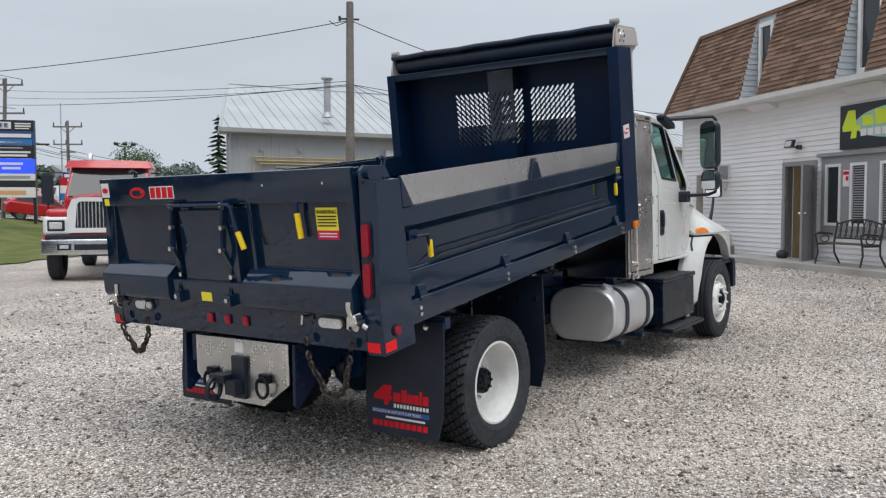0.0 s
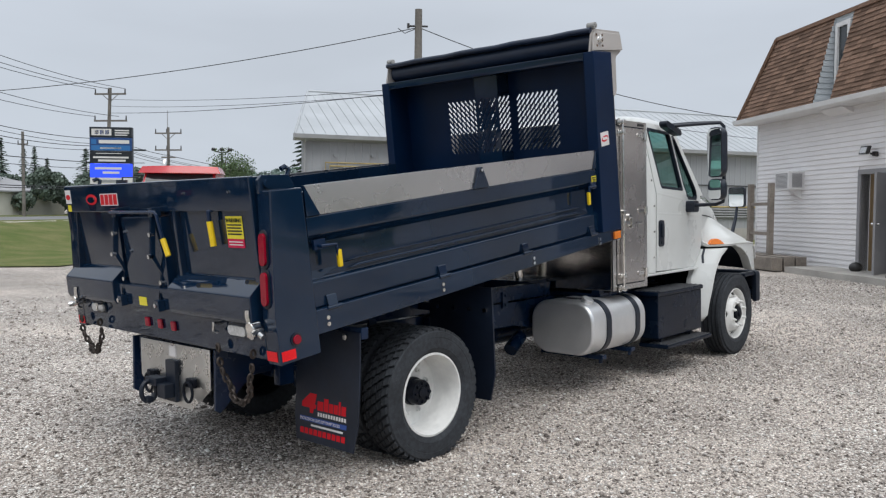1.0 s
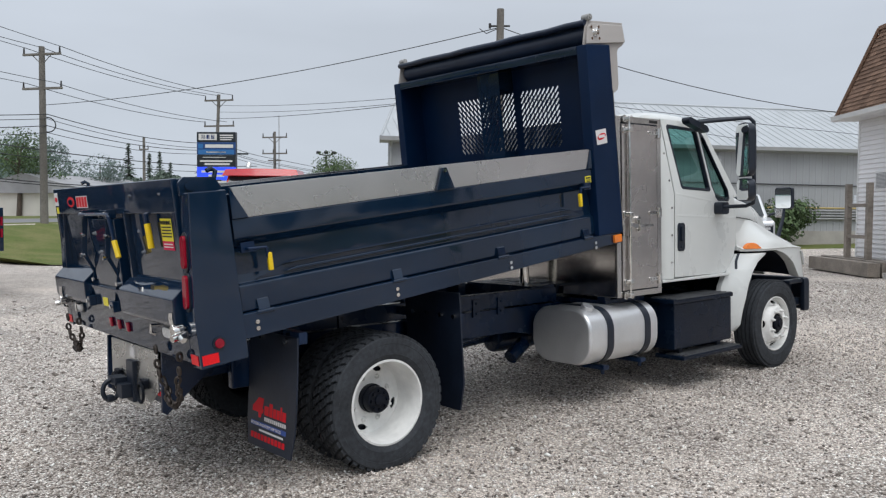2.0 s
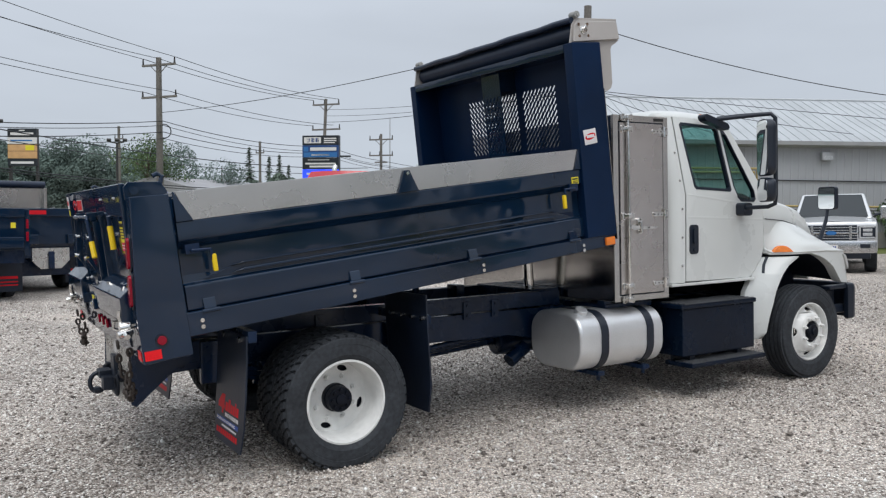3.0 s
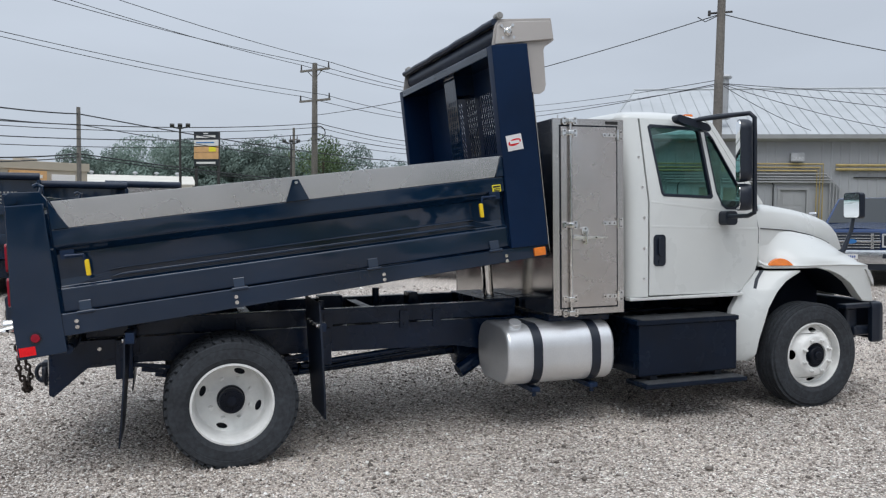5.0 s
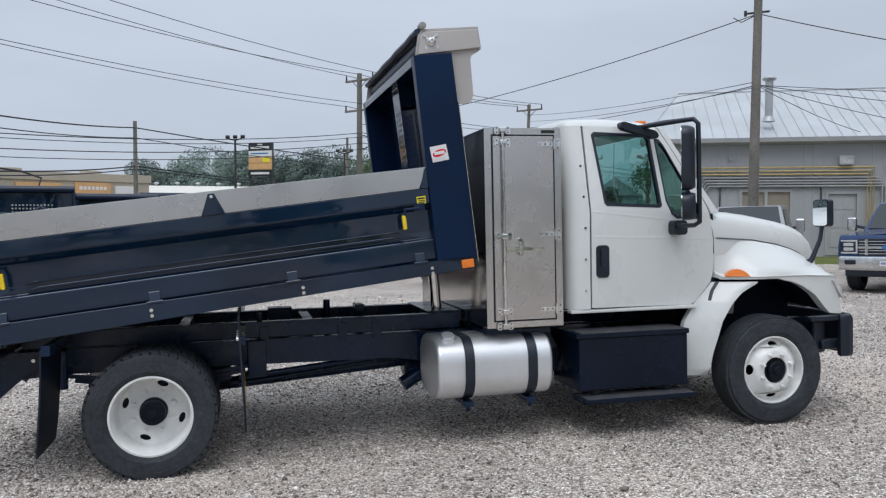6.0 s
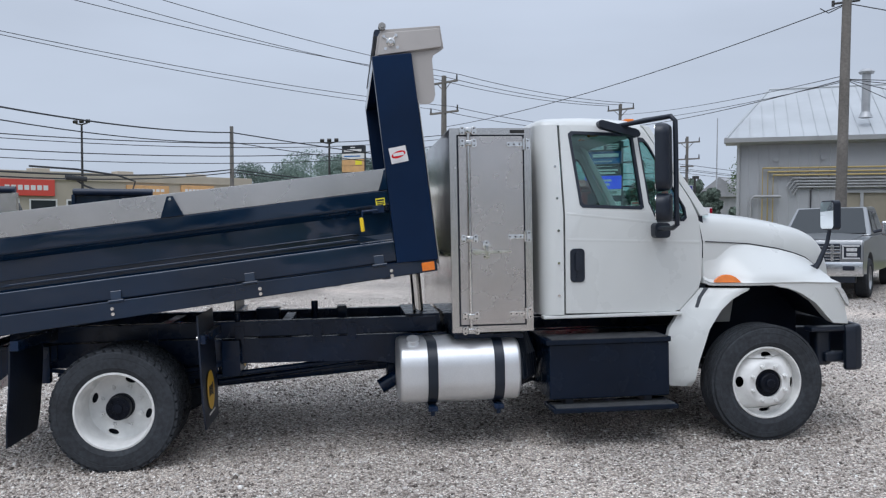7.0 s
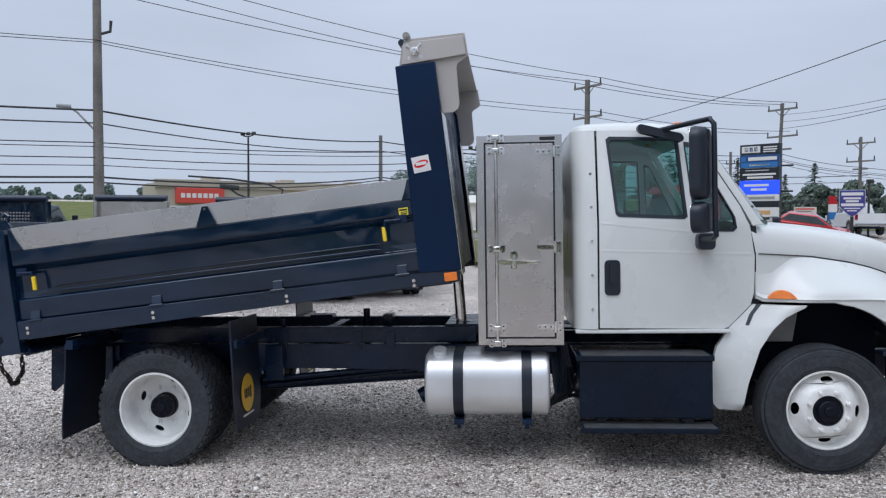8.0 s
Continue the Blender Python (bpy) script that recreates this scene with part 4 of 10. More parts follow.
    # spreader chains
    for ya, yb, sag in ((-0.70, -1.05, 0.40), (1.10, 0.79, 0.31)):
        bm = bm_new()
        n = 24 if sag > 0.35 else 20
        for k in range(n):
            t0 = (k + 0.5) / n
            y = ya + (yb - ya) * t0
            w = -0.03 - sag * (1 - (2 * t0 - 1) ** 2) ** 0.55
            dy, dw = (yb - ya) / n, -sag * ((1 - (2 * (t0 + 0.02) - 1) ** 2) ** 0.55 - (1 - (2 * (t0 - 0.02) - 1) ** 2) ** 0.55) / 0.04 / n
            d = Vector((0, dy, dw)).normalized()
            e = Vector((1, 0, 0)) if k % 2 else d.cross(Vector((1, 0, 0)))
            c = Vector((-0.385 - 0.01 * math.sin(k), y, w))
            tube(bm, [c + d * (0.022 * math.cos(a)) + e * (0.014 * math.sin(a)) for a in (2 * math.pi * q / 10 for q in range(10))], 0.0085, 6, closed=True)
        body_part("spreader_chain", bm, M_CHAIN, beam, "worn steel spreader chain")
        for y in (ya, yb):
            bm = bm_new()
            tube(bm, [(-0.34, y, 0.0), (-0.39, y, 0.01), (-0.395, y, -0.03), (-0.37, y, -0.045)], 0.010, 7)
            body_part("chain_hook", bm, M_CHROME, beam)
    return bodyo


body = dump_body()

# tailgate
def tailgate():
    right, left = -1.105, 1.24
    bm = bm_new()
    box(bm, -0.285, -0.235, right, left, 0.02, 0.808, 0.006)
    gate = body_part("tailgate", bm, M_BLACK, body, "glossy black steel tailgate with side ledges")
    bm = bm_new()
    box(bm, -0.315, -0.28, right, left, 0.63, 0.813, 0.008)
    for y0, y1 in ((right, right + 0.05), (left - 0.05, left)):
        box(bm, -0.315, -0.28, y0, y1, 0.02, 0.64, 0.006)
    box(bm, -0.318, -0.28, -0.29, -0.26, 0.16, 0.64, 0.004)
    box(bm, -0.318, -0.28, 0.46, 0.49, 0.16, 0.64, 0.004)
    body_part("gate_frame", bm, M_BLACK, gate)
    for y0, y1 in ((-1.10, -0.225), (0.50, 1.235)):
        bm = bm_new()
        loft(bm, [[(-0.28, y, 0.262), (-0.30, y, 0.26), (-0.395, y, 0.185), (-0.398, y, 0.06), (-0.385, y, 0.03), (-0.28, y, 0.03)] for y in (y0, y1)])
        bmesh.ops.bevel(bm, geom=[e for e in bm.edges], offset=0.008, segments=2, profile=0.5, affect="EDGES", clamp_overlap=True)
        body_part("ledge", bm, M_BLACK, gate, "sloped ledge along the gate bottom")
    bm = bm_new()
    box(bm, -0.37, -0.28, -0.30, 0.50, 0.03, 0.17, 0.008)
    box(bm, -0.345, -0.28, -0.16, 0.36, 0.14, 0.60, 0.006)
    body_part("chute_door", bm, M_BLACK, gate, "centre coal-chute door")
    # lever linkage
    for y in (0.40, -0.09):
        bm = bm_new()
        prism(bm, [(-0.395, 0.06), (-0.378, 0.05), (-0.345, 0.25), (-0.405, 0.37), (-0.362, 0.66), (-0.342, 0.66), (-0.335, 0.62), (-0.378, 0.37), (-0.325, 0.24)], XZ(y), -0.010, 0.010, 0.003)
        box(bm, -0.37, -0.31, y - 0.028, y + 0.028, 0.605, 0.66, 0.005)
        box(bm, -0.41, -0.36, y - 0.026, y + 0.026, 0.03, 0.10, 0.006)
        lk = body_part("chute_lever", bm, M_BLACK, gate)
        for w, u in ((0.635, -0.360), (0.37, -0.398), (0.07, -0.402), (0.50, -0.375), (0.20, -0.345)):
            bm = bm_new()
            cyl(bm, (u + 0.01, y, w), (u - 0.02, y, w), 0.014, 8)
            body_part("pivot_bolt", bm, M_CHROME, lk)
    bm = bm_new()
    tube(bm, [(-0.375, 0.44, 0.635), (-0.375, -0.16, 0.635), (-0.38, -0.19, 0.615), (-0.375, -0.225, 0.46)], 0.0105, 8)
    bar = body_part("cross_handle", bm, M_FRAME, gate)
    bm = bm_new()
    tube(bm, [(-0.376, -0.222, 0.475), (-0.376, -0.262, 0.375)], 0.017, 8)
    body_part("grip", bm, M_YELLOW, bar, "yellow grip")
    bm = bm_new()
    tube(bm, [(-0.30, -0.68, 0.635), (-0.322, -0.68, 0.63), (-0.322, -0.68, 0.56)], 0.013, 8)
    hd = body_part("release_handle", bm, M_FRAME, gate)
    bm = bm_new()
    tube(bm, [(-0.322, -0.68, 0.575), (-0.322, -0.692, 0.435)], 0.018, 10)
    body_part("grip", bm, M_YELLOW, hd, "yellow grip")
    # decals
    fng = lambda off: (lambda a, b, d: (-0.315 - off - d, a, b))
    fnp = lambda off: (lambda a, b, d: (-0.286 - off - d, a, b))

    def decal(name, pts, fn, material, parent, label=""):
        q = bm_new()
        prism(q, pts, fn, 0.0, 0.001)
        return body_part(name, q, material, parent, label, smooth=0)

    rect = lambda y0, y1, w0, w1: [(y0, w0), (y1, w0), (y1, w1), (y0, w1)]
    # the maker's mark, as plain shapes
    lg = decal("maker_mark", rect(0.42, 0.675, 0.672, 0.752), fng(0.0008), M_STICKER, gate, "red maker's mark with a white edge")
    for k in range(4):
        y1 = 0.668 - 0.062 * k
        decal("mark_block", [(y1, 0.678), (y1 - 0.050, 0.678), (y1 - 0.054, 0.746), (y1 - 0.004, 0.746)], fng(0.0022), M_DECALRED, lg)
    decal("mark_ring", [(0.81 + 0.085 * math.cos(a), 0.715 + 0.036 * math.sin(a)) for a in (2 * math.pi * k / 24 for k in range(24))], fng(0.0010), M_DECALRED, lg)
    decal("mark_ring_eye", [(0.815 + 0.055 * math.cos(a), 0.713 + 0.020 * math.sin(a)) for a in (2 * math.pi * k / 24 for k in range(24))], fng(0.0026), M_BLACK, lg)
    d1 = decal("decal", rect(1.135, 1.225, 0.690, 0.785), fng(0.0008), M_STICKER, gate, "white decal with a red emblem")
    decal("emblem", [(1.18 + 0.034 * math.cos(a), 0.735 + 0.018 * math.sin(a)) for a in (2 * math.pi * k / 18 for k in range(18))], fng(0.0022), M_DECALRED, d1)
    decal("sticker", rect(1.15, 1.205, 0.635, 0.68), fng(0.0008), M_DECALYEL, gate)
    decal("sticker", rect(0.10, 0.20, 0.045, 0.10), lambda a, b, d: (-0.3712 - d, a, b), M_DECALYEL, gate)
    wn_ = decal("warning_label", rect(-0.955, -0.79, 0.475, 0.60), fnp(0.0008), M_DECALYEL, gate, "yellow and red warning label")
    decal("label_foot", rect(-0.955, -0.79, 0.425, 0.4745), fnp(0.0008), M_LABELRED, wn_)
    for k, ww in enumerate((0.552, 0.535, 0.518, 0.501)):
        decal("text_bar", rect(-0.945 + 0.006 * (k % 2), -0.80, ww - 0.004, ww + 0.004), fnp(0.0022), M_DECALBLK, wn_)
    for ww in (0.458, 0.442):
        decal("text_bar", rect(-0.94, -0.805, ww - 0.003, ww + 0.003), fnp(0.0022), M_STICKER, wn_)
    m = BODY @ Matrix.Translation((-0.290, -0.872, 0.566)) @ Matrix(((0, 0, -1, 0), (-1, 0, 0, 0), (0, 1, 0, 0), (0, 0, 0, 1)))
    lettering("warning_word", "WARNING", 0.032, M_DECALBLK, wn_, m, align="CENTER")
    for y, w in ((-0.42, 0.735), (-0.90, 0.735), (0.76, 0.72)):
        bm = bm_new()
        cyl(bm, (-0.315, y, w), (-0.323, y, w), 0.008, 8)
        body_part("rivet", bm, M_CHROME, gate)


tailgate()


# mud flaps
def flaps():
    for s in (-1, 1):
        bm = bm_new()
        rings = []
        for z in (0.90, 0.75, 0.55, 0.35, 0.20):
            bow = -0.05 * ((0.90 - z) / 0.7) ** 1.6
            c = 0.03 if z == 0.20 else 0.0
            rings.append([(-0.66 + bow + d, s * y, z) for y, d in ((0.62 + c, -0.005), (1.21 - c, -0.005), (1.21 - c, 0.005), (0.62 + c, 0.005))])
        loft(bm, rings)
        fl = part("mud_flap", bm, M_FLAP, truck, "black rubber mud flap with red dealer print")
        bm = bm_new()
        box(bm, -0.655, -0.60, s * 0.915 - 0.30, s * 0.915 + 0.30, 0.86, 0.93, 0.005)
        box(bm, -0.66, -0.60, min(s * 0.45, s * 0.65), max(s * 0.45, s * 0.65), 0.84, 0.93, 0.005)
        part("flap_bracket", bm, M_FRAME, fl)
        for y in (0.78, 1.09):
            bm = bm_new()
            cyl(bm, (-0.668, s * y, 0.87), (-0.680, s * y, 0.87), 0.019, 12)
            part("bolt", bm, M_CHROME, fl)
        # print: the dealer's mark as shapes, one line of words, the rest as bars
        x_at = lambda z: -0.66 - 0.05 * ((0.90 - z) / 0.7) ** 1.6 - 0.0068

        def ink(name, pts, material):
            q = bm_new()
            vs = [q.verts.new((x_at(z), s * 0.915 - y, z)) for y, z in pts]
            q.faces.new(vs)
            return part(name, q, material, fl, smooth=0)

        rc = lambda y0, y1, z0, z1: [(y0, z0), (y1, z0), (y1, z1), (y0, z1)]
        ink("print_figure", [(-0.225, 0.405), (-0.15, 0.405), (-0.145, 0.375), (-0.115, 0.375), (-0.107, 0.405), (-0.09, 0.405), (-0.084, 0.43), (-0.10, 0.43), (-0.085, 0.495), (-0.15, 0.495), (-0.225, 0.435)], M_DECALRED)
        for k, (a, b) in enumerate(((-0.075, -0.02), (-0.014, 0.028), (0.034, 0.072), (0.078, 0.116), (0.122, 0.142), (0.148, 0.19))):
            ink("print_block", rc(a, b, 0.400, 0.455 if k in (0, 2, 3, 5) else 0.478), M_DECALRED)
        for k in range(11):
            ink("print_bar", rc(-0.070 + k * 0.0245, -0.052 + k * 0.0245, 0.365, 0.388), M_STICKER)
        ink("print_band", rc(-0.24, 0.20, 0.322, 0.350), M_DECALBLUE)
        ink("print_bar", rc(-0.13, 0.17, 0.296, 0.308), M_STICKER)
        for k in range(10):
            ink("print_bar", rc(-0.23 + k * 0.043, -0.196 + k * 0.043, 0.245, 0.280), M_DECALRED)
        xm = x_at(0.336) - 0.002
        m = Matrix.Translation((xm, s * 0.915 + 0.235, 0.327)) @ Matrix(((0, 0, -1, 0), (-1, 0, 0, 0), (0, 1, 0, 0), (0, 0, 0, 1)))
        lettering("print_words", "SPECIALIZING IN LIGHT DUTY DUMP TRUCKS", 0.026, M_STICKER, fl, m, squeeze=0.70, thick=0.001)
        # front flap of the dual wheels
        bm = bm_new()
        rings = []
        for z in (1.06, 0.95, 0.70, 0.45, 0.26):
            lean = 0.04 * (1.06 - z)
            c = 0.05 if z == 0.26 else 0.0
            rings.append([(0.565 + lean + d, s * y, z) for y, d in ((0.60 + c, -0.006), (1.20 - c, -0.006), (1.20 - c, 0.006), (0.60 + c, 0.006))])
        loft(bm, rings)
        ff = part("front_flap", bm, M_FLAP, truck, "black stone guard ahead of the rear wheels")
        bm = bm_new()
        box(bm, 0.571, 0.612, min(s * 0.46, s * 1.18), max(s * 0.46, s * 1.18), 0.86, 0.92, 0.005)
        part("flap_bracket", bm, M_FRAME, ff)
        for y in (0.70, 0.85, 1.0, 1.14):
            bm = bm_new()
            cyl(bm, (0.566, s * y, 0.90), (0.548, s * y, 0.90), 0.016, 10)
            part("bolt", bm, M_CHROME, ff)
        bm = bm_new()
        ang = [2 * math.pi * k / 28 for k in range(28)]
        prism(bm, [(s * 0.93 + 0.14 * math.cos(a), 0.50 + 0.14 * math.sin(a)) for a in ang], lambda a, b, d: (0.571 + 0.04 * (1.06 - b) + 0.0075 + d, a, b), 0.0, 0.001)
        mk = part("round_mark", bm, M_ROUND, ff, "yellow round mark", smooth=0)
        for y0, y1, z0, z1 in ((0.045, 0.075, 0.455, 0.545), (0.0, 0.032, 0.465, 0.535), (-0.045, -0.013, 0.465, 0.535), (-0.08, -0.058, 0.465, 0.535)):
            bm = bm_new()
            prism(bm, [(s * 0.93 + y0, z0), (s * 0.93 + y1, z0), (s * 0.93 + y1, z1), (s * 0.93 + y0, z1)], lambda a, b, d: (0.571 + 0.04 * (1.06 - b) + 0.0095 + d, a, b), 0.0, 0.001)
            part("mark_bar", bm, M_DECALBLK, mk, smooth=0)
        bm = bm_new()
        prism(bm, [(s * 0.93 - 0.12, 0.335), (s * 0.93 + 0.12, 0.335), (s * 0.93 + 0.12, 0.35), (s * 0.93 - 0.12, 0.35)], lambda a, b, d: (0.571 + 0.04 * (1.06 - b) + 0.0075 + d, a, b), 0.0, 0.001)
        part("mark_bar", bm, M_STICKER, ff, smooth=0)


flaps()


# stainless tool box behind the cab
def inset(ring, k):
    cx, cy = sum(p[0] for p in ring) / len(ring), sum(p[1] for p in ring) / len(ring)
    return [(cx + (x - cx) * k, cy + (y - cy) * k) for x, y in ring]


def tool_box():
    x0, x1, y0, z0, z1 = 2.345, 2.945, -1.085, 0.872, 2.352
    bm = bm_new()
    box(bm, x0, x1, y0, 1.085, z0, z1, 0.008)
    tb = part("tool_box", bm, M_BOXSKIN, truck, "full-width brushed stainless tool box behind the cab")
    for s in (-1, 1):
        f = XZ(s * 1.085)
        o = -1 if s < 0 else 1
        bm = bm_new()
        ring = [(x0, z0), (x1, z0), (x1, z1), (x0, z1)]
        hole = [(x0 + 0.052, z0 + 0.045), (x1 - 0.052, z0 + 0.045), (x1 - 0.052, z1 - 0.048), (x0 + 0.052, z1 - 0.048)]
        plate(bm, ring, [hole], f, 0.002 * o, 0.016 * o)
        part("door_frame", bm, M_STEEL, tb, smooth=0)
        # black ring behind the door edge, in place of the gap's shade
        bm = bm_new()
        plate(bm, inset(hole, 1.004), [inset(hole, 0.93)], f, 0.002 * o, 0.006 * o)
        part("door_gasket", bm, M_PLASTIC, tb, "black strip in place of the shade in the door gap", smooth=0)
        bm = bm_new()
        prism(bm, [(x0 + 0.064, z0 + 0.057), (x1 - 0.064, z0 + 0.057), (x1 - 0.064, z1 - 0.060), (x0 + 0.064, z1 - 0.060)], f, 0.003 * o, 0.024 * o, 0.004)
        door = part("door", bm, M_STEEL_DOOR, tb, "brushed stainless box door")
        bm = bm_new()
        cyl(bm, (x0 + 0.135, s * 1.128, z0 + 0.02), (x0 + 0.135, s * 1.128, z1 - 0.01), 0.0125, 12)
        rod = part("lock_rod", bm, M_CHROME, door, "bright cam lock rod")
        def dark_discs(bm, spots):
            """Dark discs added for holes and shadow in the pressing, as its second material."""
            old = set(bm.faces)
            for x, y, z in spots:
                cyl(bm, (x, s * y, z), (x, s * (y + 0.004), z), 0.0058, 8)
            for fc in bm.faces:
                if fc not in old:
                    fc.material_index = 1

        for z in (z0 + 0.015, z0 + 0.12, z0 + 0.68, z1 - 0.11, z1 - 0.02):
            bm = bm_new()
            for dx in (0.092, 0.178):
                prism(bm, rounded(x0 + dx - 0.020, x0 + dx + 0.020, z - 0.030, z + 0.030, 0.016, 4), lambda a, c, d: (a, s * (1.108 + d), c), 0.0, 0.013, 0.003)
            box(bm, x0 + 0.092, x0 + 0.178, s * 1.114 - 0.005, s * 1.114 + 0.005, z - 0.013, z + 0.013, 0.003)
            box(bm, x0 + 0.110, x0 + 0.160, s * 1.130 - 0.020, s * 1.130 + 0.020, z - 0.020, z + 0.020, 0.008, 3)
            dark_discs(bm, [(x0 + dx, 1.119, z + dz) for dx in (0.092, 0.178) for dz in (-0.016, 0.016)])
            part("rod_bracket", bm, [M_CHROME, M_CHAIN], rod)
        for z in (z0 + 0.13, z0 + 0.69, z1 - 0.12):
            bm = bm_new()
            prism(bm, rounded(x1 - 0.185, x1 - 0.066, z - 0.017, z + 0.017, 0.010, 3), lambda a, c, d: (a, s * (1.108 + d), c), 0.0, 0.010, 0.002)
            prism(bm, rounded(x1 - 0.046, x1 - 0.008, z - 0.042, z + 0.042, 0.012, 3), lambda a, c, d: (a, s * (1.100 + d), c), 0.0, 0.014, 0.002)
            cyl(bm, (x1 - 0.056, s * 1.120, z - 0.040), (x1 - 0.056, s * 1.120, z + 0.040), 0.013, 10)
            dark_discs(bm, [(x1 - dx, 1.116, z) for dx in (0.170, 0.130, 0.090)] + [(x1 - 0.027, 1.112, z + dz) for dz in (-0.026, 0.026)])
            part("hinge", bm, [M_CHROME, M_CHAIN], door)
        bm = bm_new()
        zl = z0 + 0.585
        prism(bm, [(x0 + 0.145, zl - 0.004), (x0 + 0.175, zl - 0.020), (x0 + 0.215, zl - 0.014), (x0 + 0.43, zl - 0.010), (x0 + 0.445, zl), (x0 + 0.43, zl + 0.009), (x0 + 0.215, zl + 0.012), (x0 + 0.170, zl + 0.026), (x0 + 0.148, zl + 0.022)], lambda a, c, d: (a, s * (1.136 + d), c), -0.006, 0.006, 0.003)
        lt = part("latch", bm, M_CHROME, door, "bright T latch with its handle bar")
        bm = bm_new()
        prism(bm, rounded(x0 + 0.232, x0 + 0.278, zl - 0.050, zl - 0.014, 0.012, 3), lambda a, c, d: (a, s * (1.108 + d), c), 0.0, 0.0235, 0.003)
        prism(bm, rounded(x0 + 0.226, x0 + 0.284, zl + 0.014, zl + 0.082, 0.024, 5), lambda a, c, d: (a, s * (1.108 + d), c), 0.0, 0.024, 0.006)
        box(bm, x0 + 0.244, x0 + 0.266, s * 1.140 - 0.012, s * 1.140 + 0.012, zl - 0.040, zl + 0.050, 0.005)
        dark_discs(bm, [(x0 + 0.255, 1.131, zl + 0.066), (x0 + 0.34, 1.141, zl), (x0 + 0.240, 1.131, zl - 0.034)])
        part("keeper", bm, [M_CHROME, M_CHAIN], lt)
        bm = bm_new()
        box(bm, x1 - 0.155, x1 - 0.05, s * 1.1025 - 0.002, s * 1.1025 + 0.002, z1 - 0.038, z1 - 0.014, 0.0)
        part("name_plate", bm, M_DECALBLK, tb)
    bm = bm_new()
    for s in (-1, 1):
        box(bm, 2.38, 2.46, s * 0.9 - 0.04, s * 0.9 + 0.04, 0.80, 0.874, 0.004)
        box(bm, 2.80, 2.88, s * 0.9 - 0.04, s * 0.9 + 0.04, 0.80, 0.874, 0.004)
    box(bm, 2.38, 2.90, -0.95, 0.95, 0.80, 0.84, 0.004)
    part("box_mount", bm, M_FRAME, tb)


tool_box()


# fuel tank with straps
def tank():
    y0, y1, z0, z1, x0, x1 = -1.145, -0.50, 0.354, 0.808, 1.955, 2.845
    ring = rounded(y0, y1, z0, z1, 0.175, 8)
    cy, cz = (y0 + y1) / 2, (z0 + z1) / 2
    bm = bm_new()
    rings = []
    for x, k in ((x0, 0.90), (x0 + 0.008, 0.955), (x0 + 0.03, 1.0), (x1 - 0.03, 1.0), (x1 - 0.008, 0.955), (x1, 0.90)):
        rings.append([(x, cy + (y - cy) * k, cz + (z - cz) * k) for y, z in ring])
    loft(bm, rings)
    tk = part("fuel_tank", bm, M_ALU, truck, "brushed aluminium fuel tank with black straps", smooth=50)
    for x in (2.195, 2.680):
        bm = bm_new()
        loft(bm, [[(xx, cy + (y - cy) * k, cz + (z - cz) * k) for y, z in ring] for xx, k in ((x - 0.036, 1.0), (x - 0.036, 1.024), (x + 0.036, 1.024), (x + 0.036, 1.0))], cap=False)
        st = part("strap", bm, M_PLASTIC, tk, "black tank strap")
        bm = bm_new()
        box(bm, x - 0.035, x + 0.035, -1.10, -0.46, z0 - 0.05, z0 - 0.012, 0.006)
        box(bm, x - 0.03, x + 0.03, -0.52, -0.46, z0 - 0.03, 0.78, 0.006)
        cyl(bm, (x, -1.06, z0 - 0.085), (x, -1.06, z0 - 0.045), 0.016, 8)
        part("strap_bracket", bm, M_FRAME, tk)
    bm = bm_new()
    cyl(bm, (2.06, -1.0, 0.778), (2.06, -1.03, 0.835), 0.05, 18, bev=0.008)
    part("filler_cap", bm, M_ALU, tk)
    bm = bm_new()
    tube(bm, [(2.45, -0.78, 0.80), (2.48, -0.72, 0.87), (2.55, -0.62, 0.86), (2.6, -0.5, 0.8)], 0.012, 7)
    part("vent_hose", bm, M_PLASTIC, tk)


tank()


# battery box and steps on both sides
def steps():
    for s in (-1, 1):
        sy = lambda a, b: (min(s * a, s * b), max(s * a, s * b))
        bm = bm_new()
        box(bm, 3.045, 3.955, *sy(0.62, 1.155), 0.365, 0.765, 0.012)
        st = part("step_box", bm, M_STEPBOX, truck, "black battery box with cab steps")
        bm = bm_new()
        box(bm, 3.02, 3.965, *sy(0.60, 1.17), 0.765, 0.805, 0.008)
        up = part("upper_step", bm, M_STEPBOX, st)
        for k in range(6):
            bm = bm_new()
            box(bm, 3.06, 3.93, *sy(1.15 - 0.05 * k, 1.17 - 0.05 * k), 0.803, 0.812, 0.002)
            part("grip_bar", bm, M_TREAD, up)
        bm = bm_new()
        box(bm, 3.05, 3.985, *sy(0.95, 1.25), 0.282, 0.318, 0.008)
        low = part("lower_step", bm, M_STEPBOX, st)
        for k in range(6):
            bm = bm_new()
            box(bm, 3.07, 3.96, *sy(1.05 + 0.035 * k, 1.065 + 0.035 * k), 0.316, 0.326, 0.002)
            part("grip_bar", bm, M_TREAD, low)
        for x in (3.2, 3.8):
            bm = bm_new()
            box(bm, x - 0.03, x + 0.03, *sy(0.90, 1.12), 0.30, 0.38, 0.005)
            part("step_bracket", bm, M_PLASTIC, low)


steps()

# cab
def half_width(x, z):
    return 1.065 - 0.055 * min(1, max(0, (x - 3.3) / 0.95)) - 0.15 * min(1, max(0, (z - 1.72) / 0.68)) - 0.02 * max(0, (1.3 - z))


